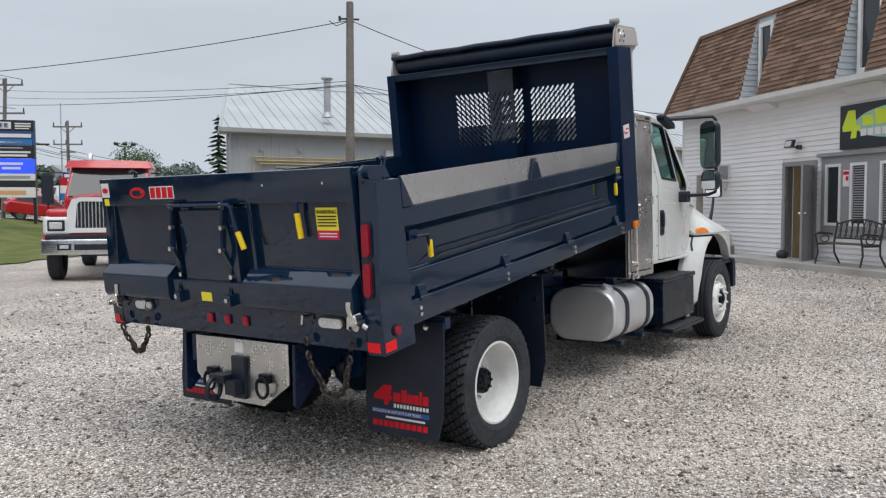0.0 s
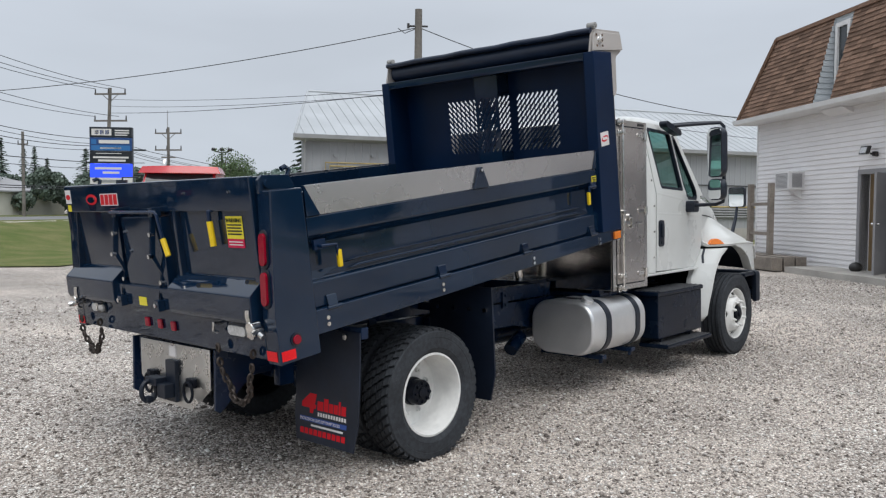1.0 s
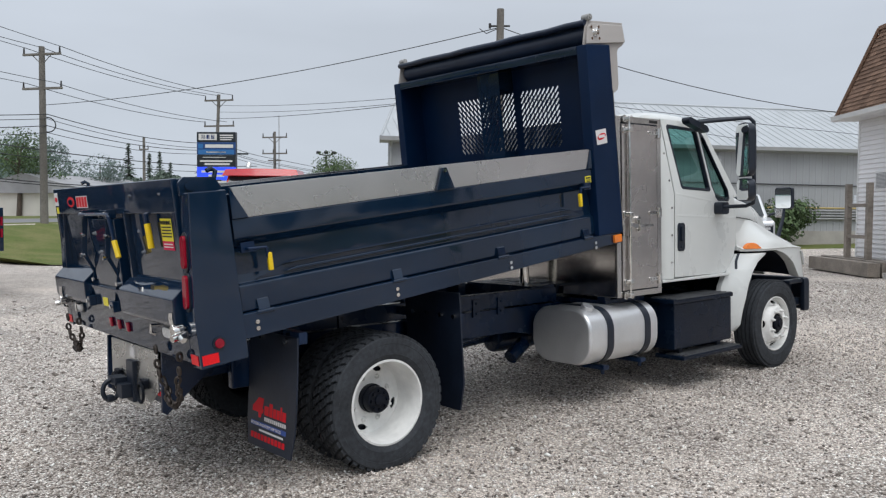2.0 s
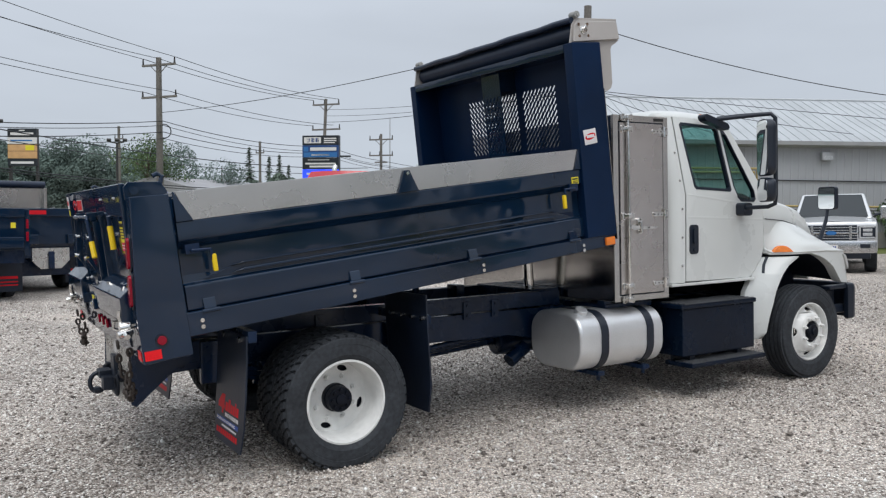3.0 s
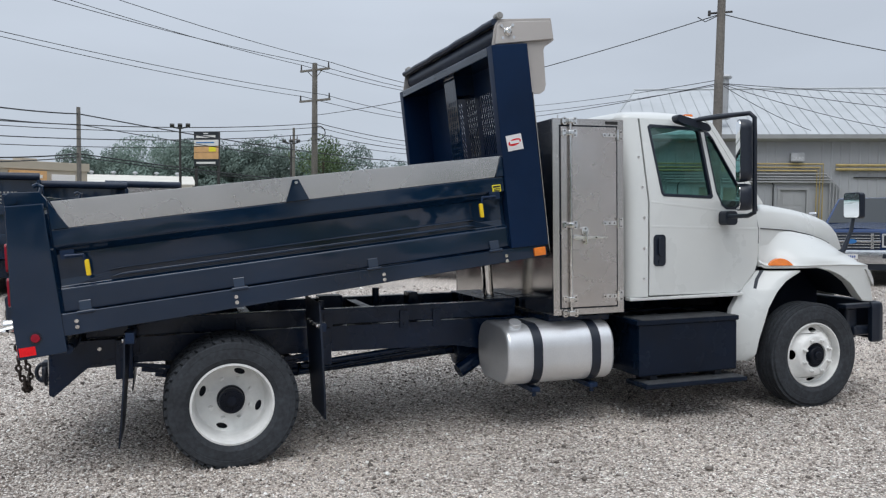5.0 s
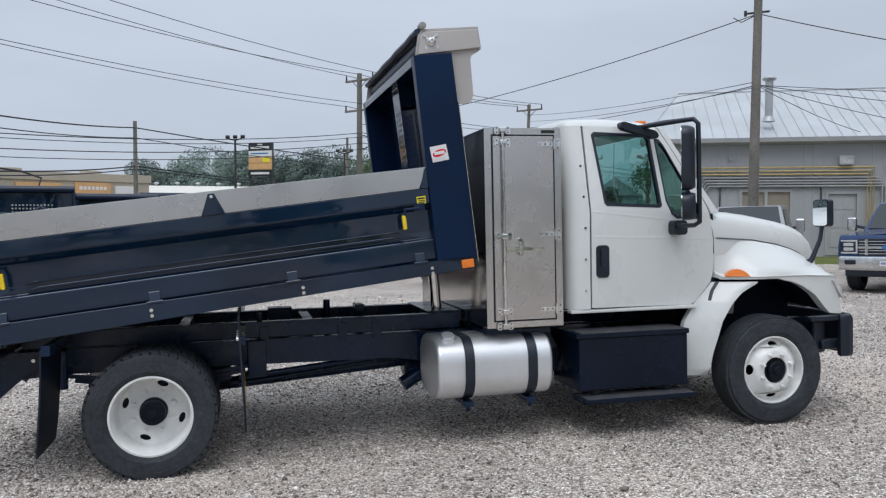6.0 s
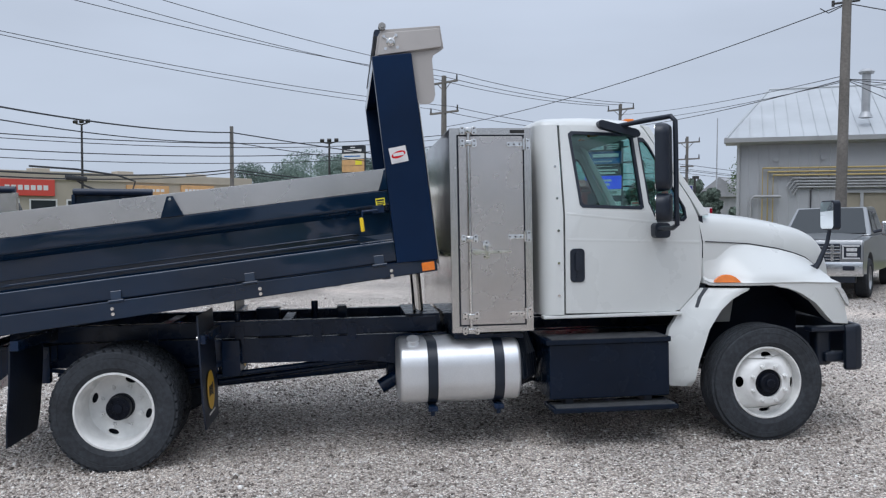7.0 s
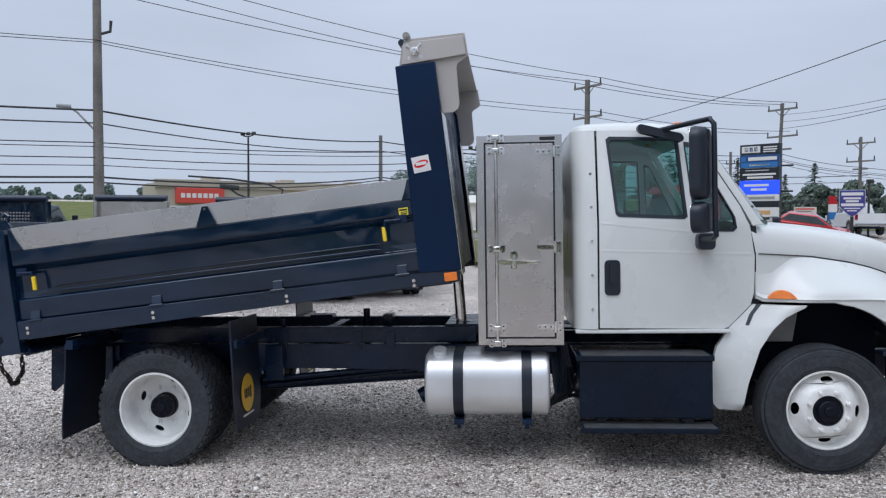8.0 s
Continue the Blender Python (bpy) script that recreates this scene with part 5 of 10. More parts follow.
DOOR = [(3.20, 0.985), (4.06, 0.972), (4.10, 0.985), (4.25, 1.14), (4.274, 1.22), (4.281, 1.48), (4.252, 1.68), (4.19, 1.83), (3.90, 2.325), (3.82, 2.375), (3.60, 2.39), (3.205, 2.395)]
WIN_MAIN = [(3.325, 1.795), (3.345, 1.775), (3.79, 1.755), (3.812, 1.77), (3.775, 2.30), (3.755, 2.325), (3.30, 2.34), (3.275, 2.32)]
WIN_VENT = [(3.862, 1.80), (3.90, 1.70), (3.95, 1.665), (4.13, 1.66), (4.155, 1.685), (4.145, 1.76), (3.90, 2.24), (3.865, 2.285), (3.822, 2.29)]


def cab():
    bm = bm_new()
    # inner shell: floor, back wall, fire wall
    box(bm, 3.05, 4.22, -0.96, 0.96, 0.97, 1.02, 0.004)
    box(bm, 4.16, 4.24, -0.92, 0.92, 1.0, 1.66, 0.004)
    box(bm, 3.07, 3.11, -0.80, 0.80, 1.0, 2.28, 0.004)
    c = part("cab", bm, M_INTERIOR, truck, "white single cab with two doors")
    # back wall and rear corners as one rounded shell
    bm = bm_new()
    rings = []
    for z, k in ((0.975, 0.0), (1.0, 0.0), (1.72, 0.0), (2.10, 0.0), (2.30, 0.0), (2.398, 0.0)):
        h = half_width(3.2, min(z, 2.40)) - k
        fx = 3.188
        r = 0.12
        ring = [(fx, -h, z)]
        for i in range(5):
            a = math.pi / 2 * i / 4
            ring.append((3.02 + k + r - r * math.sin(a), -h + r - r * math.cos(a), z))
        for i in range(5):
            a = math.pi / 2 * (4 - i) / 4
            ring.append((3.02 + k + r - r * math.sin(a), h - r + r * math.cos(a), z))
        ring.append((fx, h, z))
        rings.append(ring)
    loft(bm, rings, closed=False)
    part("cab_back", bm, M_WHITE, c, "white cab rear shell", smooth=50)
    # roof
    bm = bm_new()
    rings = []
    for x, z in ((3.021, 2.398), (3.035, 2.425), (3.07, 2.447), (3.12, 2.458), (3.18, 2.462), (3.4, 2.468), (3.6, 2.462), (3.75, 2.448), (3.86, 2.42), (3.925, 2.375)):
        h = half_width(x, 2.40) - (0.12 - math.sqrt(max(0.0, 0.0144 - (3.14 - x) ** 2)) if x < 3.14 else 0.0)
        drop = (2.47 - z) if x > 3.3 else 0.0
        zt = max(z, 2.398)
        ring = [(x, -h, 2.393 - drop * 0.8), (x, -h + 0.015, min(zt - 0.002, 2.425 - drop * 0.85)), (x, -h + 0.06, max(2.396, zt - 0.018) if x < 3.3 else z - 0.018), (x, -h + 0.14, z)]
        ring += [(x, y, z + 0.012) for y in (-0.4, 0.0, 0.4)]
        ring += [(p[0], -p[1], p[2]) for p in ring[3::-1]]
        bow = 0.13 * max(0.0, (x - 3.5) / 0.425)
        rings.append([(p[0] + bow * (1 - (p[1] / h) ** 2), p[1], p[2]) for p in ring])
    loft(bm, rings, closed=False)
    part("roof", bm, M_WHITE, c, "white cab roof", smooth=50)
    for y in (-0.62, -0.3, 0, 0.3, 0.62):
        bm = bm_new()
        box(bm, 3.80, 3.88, y - 0.06, y + 0.06, 2.44, 2.475, 0.012)
        part("clearance_lamp", bm, M_ORANGE, c, "amber roof clearance lamp")
    for s in (-1, 1):
        fn = lambda x, z, d: (x, s * (half_width(x, z) - d), z)
        # rear quarter strip screws
        for z in (1.12, 1.36, 1.60, 1.84, 2.08):
            bm = bm_new()
            cyl(bm, (3.15, s * (half_width(3.15, z) - 0.004), z), (3.15, s * (half_width(3.15, z) + 0.006), z), 0.010, 8)
            part("screw", bm, M_CHROME, c)
        # door
        bm = bm_new()
        plate(bm, DOOR, [WIN_MAIN, WIN_VENT], lambda x, z, d: (x, -s * d, z), 0.0, 0.045)
        # cut into a grid, then curved to the cab's side
        cuts = [((x, 0, 0), (1, 0, 0)) for x in (3.3, 3.5, 3.7, 3.9, 4.1, 4.25)] + [((0, 0, z), (0, 0, 1)) for z in (1.15, 1.3, 1.5, 1.72, 1.95, 2.2)]
        for co, no in cuts:
            bmesh.ops.bisect_plane(bm, geom=bm.verts[:] + bm.edges[:] + bm.faces[:], plane_co=co, plane_no=no)
        for v in bm.verts:
            v.co.y += s * half_width(v.co.x, v.co.z)
        door = part("door", bm, M_WHITE, c, "white cab door with black handle", smooth=30)
        bm = bm_new()
        for za, zb, xe in ((1.724, 1.646, 3.93), (1.531, 1.492, 4.262)):
            bm = bm_new()
            v = []
            for k in range(13):
                x = 3.215 + (xe - 3.215) * k / 12
                z = za + (zb - za) * k / 12
                v.append([fn(x, z + 0.016, 0.0004), fn(x, z + 0.004, -0.0011), fn(x, z - 0.002, -0.0013), fn(x, z - 0.016, 0.0004)])
            loft(bm, v, closed=False)
            part("door_crease", bm, M_WHITE, door, smooth=60)
        for nm, ring in (("window", WIN_MAIN), ("vent_window", WIN_VENT)):
            bm = bm_new()
            plate(bm, inset(ring, 1.03), [inset(ring, 0.945)], fn, -0.004, 0.035)
            fr = part(nm, bm, M_PLASTIC, door, "side window with black rubber frame", smooth=30)
            bm = bm_new()
            prism(bm, inset(ring, 0.97), fn, 0.018, 0.022)
            part("pane", bm, M_GLASS, fr, smooth=0).visible_shadow = False
        bm = bm_new()
        prism(bm, rounded(3.235, 3.345, 1.215, 1.465, 0.03, 4), fn, -0.010, 0.02, 0.004)
        h = part("door_handle", bm, M_PLASTIC, door, "black recessed door handle")
        bm = bm_new()
        prism(bm, rounded(3.268, 3.312, 1.30, 1.44, 0.02, 4), fn, -0.026, -0.008, 0.006)
        cyl(bm, (3.29, s * (half_width(3.29, 1.26) + 0.009), 1.255), (3.29, s * (half_width(3.29, 1.26) + 0.015), 1.255), 0.016, 14)
        part("pull", bm, M_PLASTIC, h)
        # sill and drip rail
        bm = bm_new()
        box(bm, 3.03, 4.10, min(s * 0.97, s * 1.055), max(s * 0.97, s * 1.055), 0.945, 0.972, 0.008)
        part("sill", bm, M_WHITE, c)
        # A pillar
        bm = bm_new()
        pil = [(4.272, 1.69), (4.345, 1.70), (3.925, 2.39), (3.86, 2.40), (3.91, 2.33), (4.205, 1.83)]
        prism(bm, pil, lambda x, z, d: (x, s * (half_width(x, z) - 0.01 - d), z), 0.0, 0.07, 0.008)
        part("windshield_pillar", bm, M_WHITE, c)
        # cowl side between door and hood, made black for the shade of the gap
        bm = bm_new()
        prism(bm, [(4.262, 1.14), (4.266, 1.48), (4.236, 1.69), (4.30, 1.70), (4.325, 1.48), (4.325, 1.14)], lambda x, z, d: (x, s * (half_width(x, z) - 0.035 - d), z), 0.0, 0.05, 0.004)
        part("cowl_seal", bm, M_PLASTIC, c, "black strip in place of the shaded gap between cab and hood")
    # windshield
    bm = bm_new()
    lo, hi = [], []
    for i in range(13):
        t = i / 12 * 2 - 1
        lo.append((4.36 + 0.25 * (1 - t * t), 0.95 * t, 1.70))
        hi.append((3.925 + 0.15 * (1 - t * t), 0.855 * t, 2.385))
    loft(bm, [lo, hi], closed=False)
    part("windshield", bm, M_GLASS, c, "raked windshield", smooth=60).visible_shadow = False
    # interior: seats, dash, wheel
    for y in (-0.48, 0.48):
        bm = bm_new()
        box(bm, 3.28, 3.75, y - 0.24, y + 0.24, 1.25, 1.42, 0.05, 3)
        box(bm, 3.20, 3.32, y - 0.23, y + 0.23, 1.38, 2.02, 0.05, 3)
        box(bm, 3.20, 3.29, y - 0.12, y + 0.12, 2.02, 2.20, 0.03, 3)
        box(bm, 3.35, 3.70, y - 0.18, y + 0.18, 1.0, 1.26, 0.02)
        part("seat", bm, M_INTERIOR, c, "dark grey cab seat")
    bm = bm_new()
    prism(bm, [(3.98, 1.35), (4.22, 1.30), (4.34, 1.66), (4.10, 1.74), (4.0, 1.68)], XZ(0), -0.92, 0.92, 0.02)
    part("dashboard", bm, M_INTERIOR, c)
    bm = bm_new()
    u = Vector((0.45, 0, 0.89)).normalized()
    e1, e2 = Vector((0, 1, 0)), Vector((0.89, 0, -0.45))
    cc = Vector((3.88, 0.48, 1.68))
    tube(bm, [cc + 0.23 * (math.cos(a) * e1 + math.sin(a) * e2) for a in (2 * math.pi * k / 28 for k in range(28))], 0.016, 8, closed=True)
    for a in (0.5, 2.6, 4.7):
        cyl(bm, cc, cc + 0.22 * (math.cos(a) * e1 + math.sin(a) * e2), 0.014, 8)
    cyl(bm, cc, cc + Vector((0.22, 0, -0.22)), 0.03, 10)
    part("steering_wheel", bm, M_PLASTIC, c, "black steering wheel")
    return c


cab_o = cab()


# hood and fenders
HOOD_Z = [(4.292, 1.703), (4.5, 1.698), (4.7, 1.684), (4.9, 1.660), (5.1, 1.628), (5.22, 1.604), (5.32, 1.577), (5.40, 1.543), (5.455, 1.49), (5.49, 1.40), (5.505, 1.22)]
HOOD_W = [(4.30, 1.003), (4.5, 0.962), (4.7, 0.912), (5.0, 0.83), (5.25, 0.75), (5.42, 0.69)]
SEAM_Z = [(4.30, 1.497), (4.7, 1.470), (4.98, 1.426), (5.15, 1.385), (5.27, 1.345), (5.40, 1.262)]
FEND_Z = [(4.28, 1.10), (4.36, 1.20), (4.46, 1.295), (4.57, 1.365), (4.68, 1.398), (4.80, 1.402), (4.95, 1.382), (5.10, 1.345), (5.22, 1.302), (5.32, 1.255), (5.40, 1.20)]
ARCH = [(4.16, 0.41), (4.20, 0.62), (4.27, 0.84), (4.36, 0.98), (4.46, 1.075), (4.58, 1.130), (4.72, 1.150), (4.86, 1.140), (4.98, 1.095), (5.10, 1.015), (5.20, 0.905), (5.24, 0.86)]


def fender_y(x):
    return 1.030 + 0.145 * smooth01((x - 4.22) / 0.46) - 0.045 * max(0, (x - 5.1) / 0.3) ** 1.5


SKIRT_REAR = [(0.405, 4.02), (0.47, 3.968), (0.60, 3.975), (0.72, 3.985), (0.84, 4.012), (0.90, 4.052), (0.945, 4.080), (0.985, 4.104), (1.0, 4.120), (1.06, 4.180), (1.10, 4.220), (1.125, 4.244), (1.142, 4.262)]


def skirt_y(x, z):
    return 1.018 + 0.152 * smooth01((x - interp(z, SKIRT_REAR)) / 0.30)


def hood():
    bm = bm_new()
    rings = []
    for x, z in HOOD_Z:
        w = interp(x, HOOD_W)
        low = 1.20 if x < 5.3 else 1.05
        k = 0.4 + 0.6 * smooth01((x - 4.3) / 0.5)
        sz = interp(x, SEAM_Z) if x < 5.4 else z - 0.2
        half = [(-w, low), (-w, sz), (-w + 0.012 * k, sz + (z - sz) * 0.35), (-w + 0.042 * k, sz + (z - sz) * 0.66), (-w + 0.085 * k, z - 0.034), (-w + 0.15 * k, z - 0.012), (-w + 0.35, z + 0.018), (0.0, z + 0.045)]
        lean = 0.16 if x < 4.35 else 0.0
        ring = [(x - lean * max(0.0, zz - 1.49), y, zz) for y, zz in half]
        rings.append(ring + [(p, -y, zz) for p, y, zz in ring[-2::-1]])
    loft(bm, rings, closed=False)
    h = part("hood", bm, M_WHITE, truck, "white sloping hood with flared fenders", smooth=40)
    # front face: grille and headlamps
    bm = bm_new()
    box(bm, 5.38, 5.42, -0.70, 0.70, 0.86, 1.26, 0.015)
    part("front_panel", bm, M_WHITE, h)
    bm = bm_new()
    for k in range(9):
        box(bm, 5.41, 5.43, -0.46, 0.46, 0.92 + 0.036 * k, 0.94 + 0.036 * k, 0.004)
    part("grille", bm, M_CHROME, h, "bright bar grille")
    for s in (-1, 1):
        # fender skin
        bm = bm_new()
        outer = []
        xs = [4.292, 4.32, 4.36, 4.40, 4.44, 4.48, 4.53, 4.58, 4.64, 4.70, 4.76, 4.82, 4.88, 4.94, 5.0, 5.05, 5.10, 5.15, 5.20, 5.25, 5.30, 5.35, 5.385, 5.40]
        for x in xs:
            zf = interp(x, FEND_Z)
            wi = interp(x, HOOD_W) - 0.004
            zo = max(1.160, interp(x, ARCH)) if x < 4.80 else interp(x, ARCH) if x < 5.24 else 0.86 - (x - 5.24) * 0.1
            yo = fender_y(x)
            zc = 1.176 - 0.02 * max(0, (x - 5.0) / 0.4) + 0.03 * (1 - smooth01((x - 4.27) / 0.07))
            zo = min(max(zo, zc - 0.02) if x < 4.5 else zo, zc - 0.012)
            zt = min(interp(x, SEAM_Z) - 0.008, max(zf, 1.25) + 0.12)
            sec = []
            for k in range(11):
                z = zt + (zc + 0.03 - zt) * k / 10
                u = smooth01((zf + 0.12 - z) / 0.34)
                u = 0.62 * u + 0.38 * min(1.0, k / 9)
                sec.append((wi + (yo - 0.002 - wi) * u, z))
            sec += [(yo + 0.004, zc + 0.006), (yo - 0.006, zc - 0.006), (yo - 0.004, zo + 0.006), (yo - 0.012, zo), (yo - 0.10, zo + 0.012)]
            slant = 5.5 * max(0.0, x - 5.30)
            outer.append([(x - slant * max(0.0, z - 1.03), s * (y - (0.02 if x > 5.395 else 0.0)), z) for y, z in sec])
        outer.insert(0, [(x - 0.008, s * (abs(y) - 0.008), z) for x, y, z in outer[0]])
        outer.insert(0, [(x, s * (abs(y) - 0.06), z) for x, y, z in outer[0]])
        loft(bm, outer, closed=False)
        f = part("fender", bm, M_WHITE, h, "white wheel arch fender", smooth=40)
        # skirt behind the wheel: lofted from its rear edge to the arch
        bm = bm_new()
        edge = [(z, x) for x, z in ARCH[:7]]
        rings = []
        for z, xr in SKIRT_REAR:
            xa = min(4.585, interp(z, edge))
            row = []
            for k in range(7):
                x = xr + (xa - xr) * k / 6
                row.append((x, skirt_y(x, z) - (0.012 if k == 6 else 0.0), z))
            rings.append([(x, s * y, zz) for x, y, zz in row] + [(x, s * (y - 0.05), zz) for x, y, zz in row[::-1]])
        loft(bm, rings)
        part("fender_skirt", bm, M_WHITE, f, smooth=60)
        bm = bm_new()
        prism(bm, [(4.202, 1.0), (4.222, 0.998), (4.262, 1.075), (4.318, 1.146), (4.286, 1.146), (4.236, 1.075)], lambda x, z, d: (x, s * (skirt_y(x, z) - d), z), -0.0025, 0.01)
        part("vent_slot", bm, M_PLASTIC, f)
        bm = bm_new()
        prism(bm, [(4.350 + 0.172 * k / 10, 1.190 + 0.056 * math.sin(math.pi * k / 10) ** 0.8) for k in range(11)] + [(4.522, 1.186), (4.350, 1.186)], lambda x, z, d: (x, s * (fender_y(x) + 0.002 - (z - 1.18) * 0.22 + d), z), -0.02, 0.012, 0.004)
        part("turn_signal", bm, M_ORANGE, f, "amber half-moon turn signal")
        # liner
        bm = bm_new()
        rr = []
        for x, z in ARCH[1:]:
            rr.append([(x, s * 0.62, z + 0.05), (x, s * 1.08, z + 0.02)])
        loft(bm, rr, closed=False)
        box(bm, 4.2, 5.25, min(s * 0.60, s * 0.63), max(s * 0.60, s * 0.63), 0.55, 1.2, 0.0)
        part("arch_liner", bm, M_LINER, f)
        bm = bm_new()
        prism(bm, [(4.34, 0.85), (4.61, 0.85), (4.66, 1.13), (4.36, 1.13)], XZ(s * 0.77), -0.006, 0.006, 0.004)
        part("splash_panel", bm, M_TRIM_PANEL, f, "grey inner splash panel")
        bm = bm_new()
        prism(bm, [(5.268, 1.132), (5.300, 1.134), (5.332, 1.118), (5.366, 1.060), (5.384, 1.025), (5.384, 0.980), (5.350, 1.020), (5.315, 1.070)], lambda x, z, d: (x, s * (fender_y(x) + 0.002 - d), z), -0.008, 0.03, 0.005)
        part("headlamp", bm, M_LENS, f, "clear wraparound headlamp")
        # hood mirror on a stalk, folded back on the far side
        fx, fy = (0.0, 0.0) if s < 0 else (-0.30, 0.17)
        shift = Matrix.Translation((fx, fy, 0))
        bm = bm_new()
        tube(bm, [(5.22, s * 0.92, 1.24), (5.27, s * 0.925, 1.30), (5.34, s * 0.935, 1.46), (5.365, s * 0.94, 1.60)], 0.018, 8, radii=[0.03, 0.022, 0.017, 0.014])
        tube(bm, [(5.15, s * 0.90, 1.27), (5.25, s * 0.93, 1.29), (5.34, s * 0.935, 1.47)], 0.010, 7)
        mr = part("hood_mirror", bm, M_PLASTIC, h, "square convex hood mirror on a black stalk", m=shift)
        bm = bm_new()
        prism(bm, rounded(-0.095, 0.095, -0.115, 0.115, 0.03, 4), lambda a, b, d: (5.365 + d, s * 0.94 + a, 1.68 + b), -0.025, 0.03, 0.008)
        part("shell", bm, M_PLASTIC, mr, m=shift)
        bm = bm_new()
        prism(bm, rounded(-0.085, 0.085, -0.105, 0.105, 0.025, 4), lambda a, b, d: (5.338 + d, s * 0.94 + a, 1.68 + b), -0.003, 0.0)
        part("mirror_glass", bm, M_MIRROR, mr, m=shift)
    # seam of the hood side
    for s in (-1, 1):
        bm = bm_new()
        tube(bm, [(x, s * (interp(x, HOOD_W) + 0.003), interp(x, SEAM_Z)) for x in (4.31, 4.5, 4.7, 4.84, 4.98, 5.15, 5.27, 5.38)], 0.0042, 6)
        part("hood_seam", bm, M_INTERIOR, h, "dark seam along the hood side")
    # bumper, its ends wrapped back round the corners
    bm = bm_new()
    plan = [(5.345, 1.165), (5.42, 1.175), (5.475, 1.155), (5.515, 1.105), (5.54, 1.0), (5.555, 0.7), (5.56, 0.35)]
    plan = [(x, -y) for x, y in plan] + [(5.56, 0.0)] + plan[::-1]
    rings = []
    for i, (x, y) in enumerate(plan):
        a, b = plan[max(0, i - 1)], plan[min(len(plan) - 1, i + 1)]
        n = Vector((b[1] - a[1], a[0] - b[0])).normalized()
        rings.append([(x - n.x * d, y - n.y * d, z) for d, z in ((0.055, 0.505), (0.012, 0.495), (0.0, 0.515), (0.0, 0.80), (0.010, 0.835), (0.030, 0.845), (0.055, 0.835))])
    loft(bm, rings)
    for s in (-1, 1):
        box(bm, 5.08, 5.48, s * 1.09 - 0.055, s * 1.09 + 0.055, 0.795, 0.830, 0.01)
        box(bm, 5.17, 5.30, s * 1.0 - 0.06, s * 1.0 + 0.06, 0.52, 0.80, 0.03, 3)
        box(bm, 5.22, 5.46, s * 1.05 - 0.05, s * 1.05 + 0.05, 0.55, 0.63, 0.02, 3)
        box(bm, 5.0, 5.52, s * 0.45 - 0.05, s * 0.45 + 0.05, 0.55, 0.75, 0.005)
    part("front_bumper", bm, M_PLASTIC, truck, "black steel front bumper")
    bm = bm_new()
    box(bm, 4.35, 5.25, -0.35, 0.35, 0.55, 1.2, 0.05)
    part("engine_block", bm, M_HUB, truck)
    return h


hood()


# door mirrors on tube arms
def door_mirrors():
    for s in (-1, 1):
        bm = bm_new()
        tube(bm, [(3.62, s * 0.96, 2.375), (3.72, s * 1.10, 2.385), (3.85, s * 1.30, 2.395), (3.89, s * 1.385, 2.395), (3.912, s * 1.41, 2.36), (3.914, s * 1.41, 2.2), (3.915, s * 1.41, 1.70), (3.925, s * 1.395, 1.63), (3.92, s * 1.33, 1.605), (3.90, s * 1.10, 1.60)], 0.018, 10)
        tube(bm, [(3.74, s * 0.95, 2.40), (3.80, s * 1.12, 2.405), (3.90, s * 1.37, 2.40)], 0.016, 8)
        arm = part("mirror_arm", bm, M_PLASTIC, cab_o, "black tube mirror arm with two mirrors")
        bm = bm_new()
        prism(bm, rounded(3.87, 3.99, 1.53, 1.645, 0.03, 4), lambda x, z, d: (x, s * (1.02 + d), z), 0.0, 0.10, 0.012)
        part("mirror_base", bm, M_PLASTIC, arm)
        bm = bm_new()
        prism(bm, rounded(3.48, 3.80, 2.335, 2.395, 0.03, 5), lambda x, z, d: (x, s * (0.95 + d), z + 0.26 * (3.6 - x)), 0.0, 0.08, 0.022)
        part("arm_cover", bm, M_PLASTIC, arm)
        turn = Matrix.Translation((3.835, s * 1.39, 0)) @ Matrix.Rotation(radians(s * 30), 4, "Z") @ Matrix.Translation((-3.835, -s * 1.39, 0))
        for z0, z1, w in ((1.865, 2.345, 0.116), (1.645, 1.852, 0.108)):
            bm = bm_new()
            rings = []
            for dx, k in ((0.052, 0.45), (0.045, 0.66), (0.030, 0.84), (0.008, 0.96), (-0.018, 1.0), (-0.045, 1.0)):
                rings.append([(3.835 + dx, s * 1.39 + a * k, (z0 + z1) / 2 + (b - (z0 + z1) / 2) * (1 - (1 - k) * 0.22)) for a, b in rounded(-w, w, z0, z1, 0.080, 6)])
            loft(bm, rings)
            mo = part("mirror_shell", bm, M_PLASTIC, arm, "black mirror housing", m=turn)
            bm = bm_new()
            prism(bm, rounded(s * 1.39 - w + 0.012, s * 1.39 + w - 0.012, z0 + 0.012, z1 - 0.012, 0.04, 5), lambda a, b, d: (3.7895 + d, a, b), -0.004, 0.0)
            part("mirror_glass", bm, M_MIRROR, mo, m=turn)


door_mirrors()

# ---- surroundings ----
def lv(x, y, z=0.0):
    """A place given in the truck's axes, in the level world."""
    return SLOPE @ Vector((x, y, z))


M_GRASS = mat("mown_grass", (0.085, 0.115, 0.03), 0.9, spec=0.1, color2=(0.15, 0.15, 0.06), stain_scale=0.8, grain=0.35, grain_scale=25, bump=0.8, bump_scale=60)
M_ASPHALT = mat("asphalt", (0.16, 0.16, 0.165), 0.85, grain=0.12, grain_scale=60, stain=0.12, stain_scale=0.5, bump=0.3, bump_scale=150)
M_CONCRETE = mat("concrete", (0.38, 0.36, 0.33), 0.85, grain=0.08, grain_scale=40, stain=0.15, stain_scale=1.5, bump=0.2, bump_scale=60)
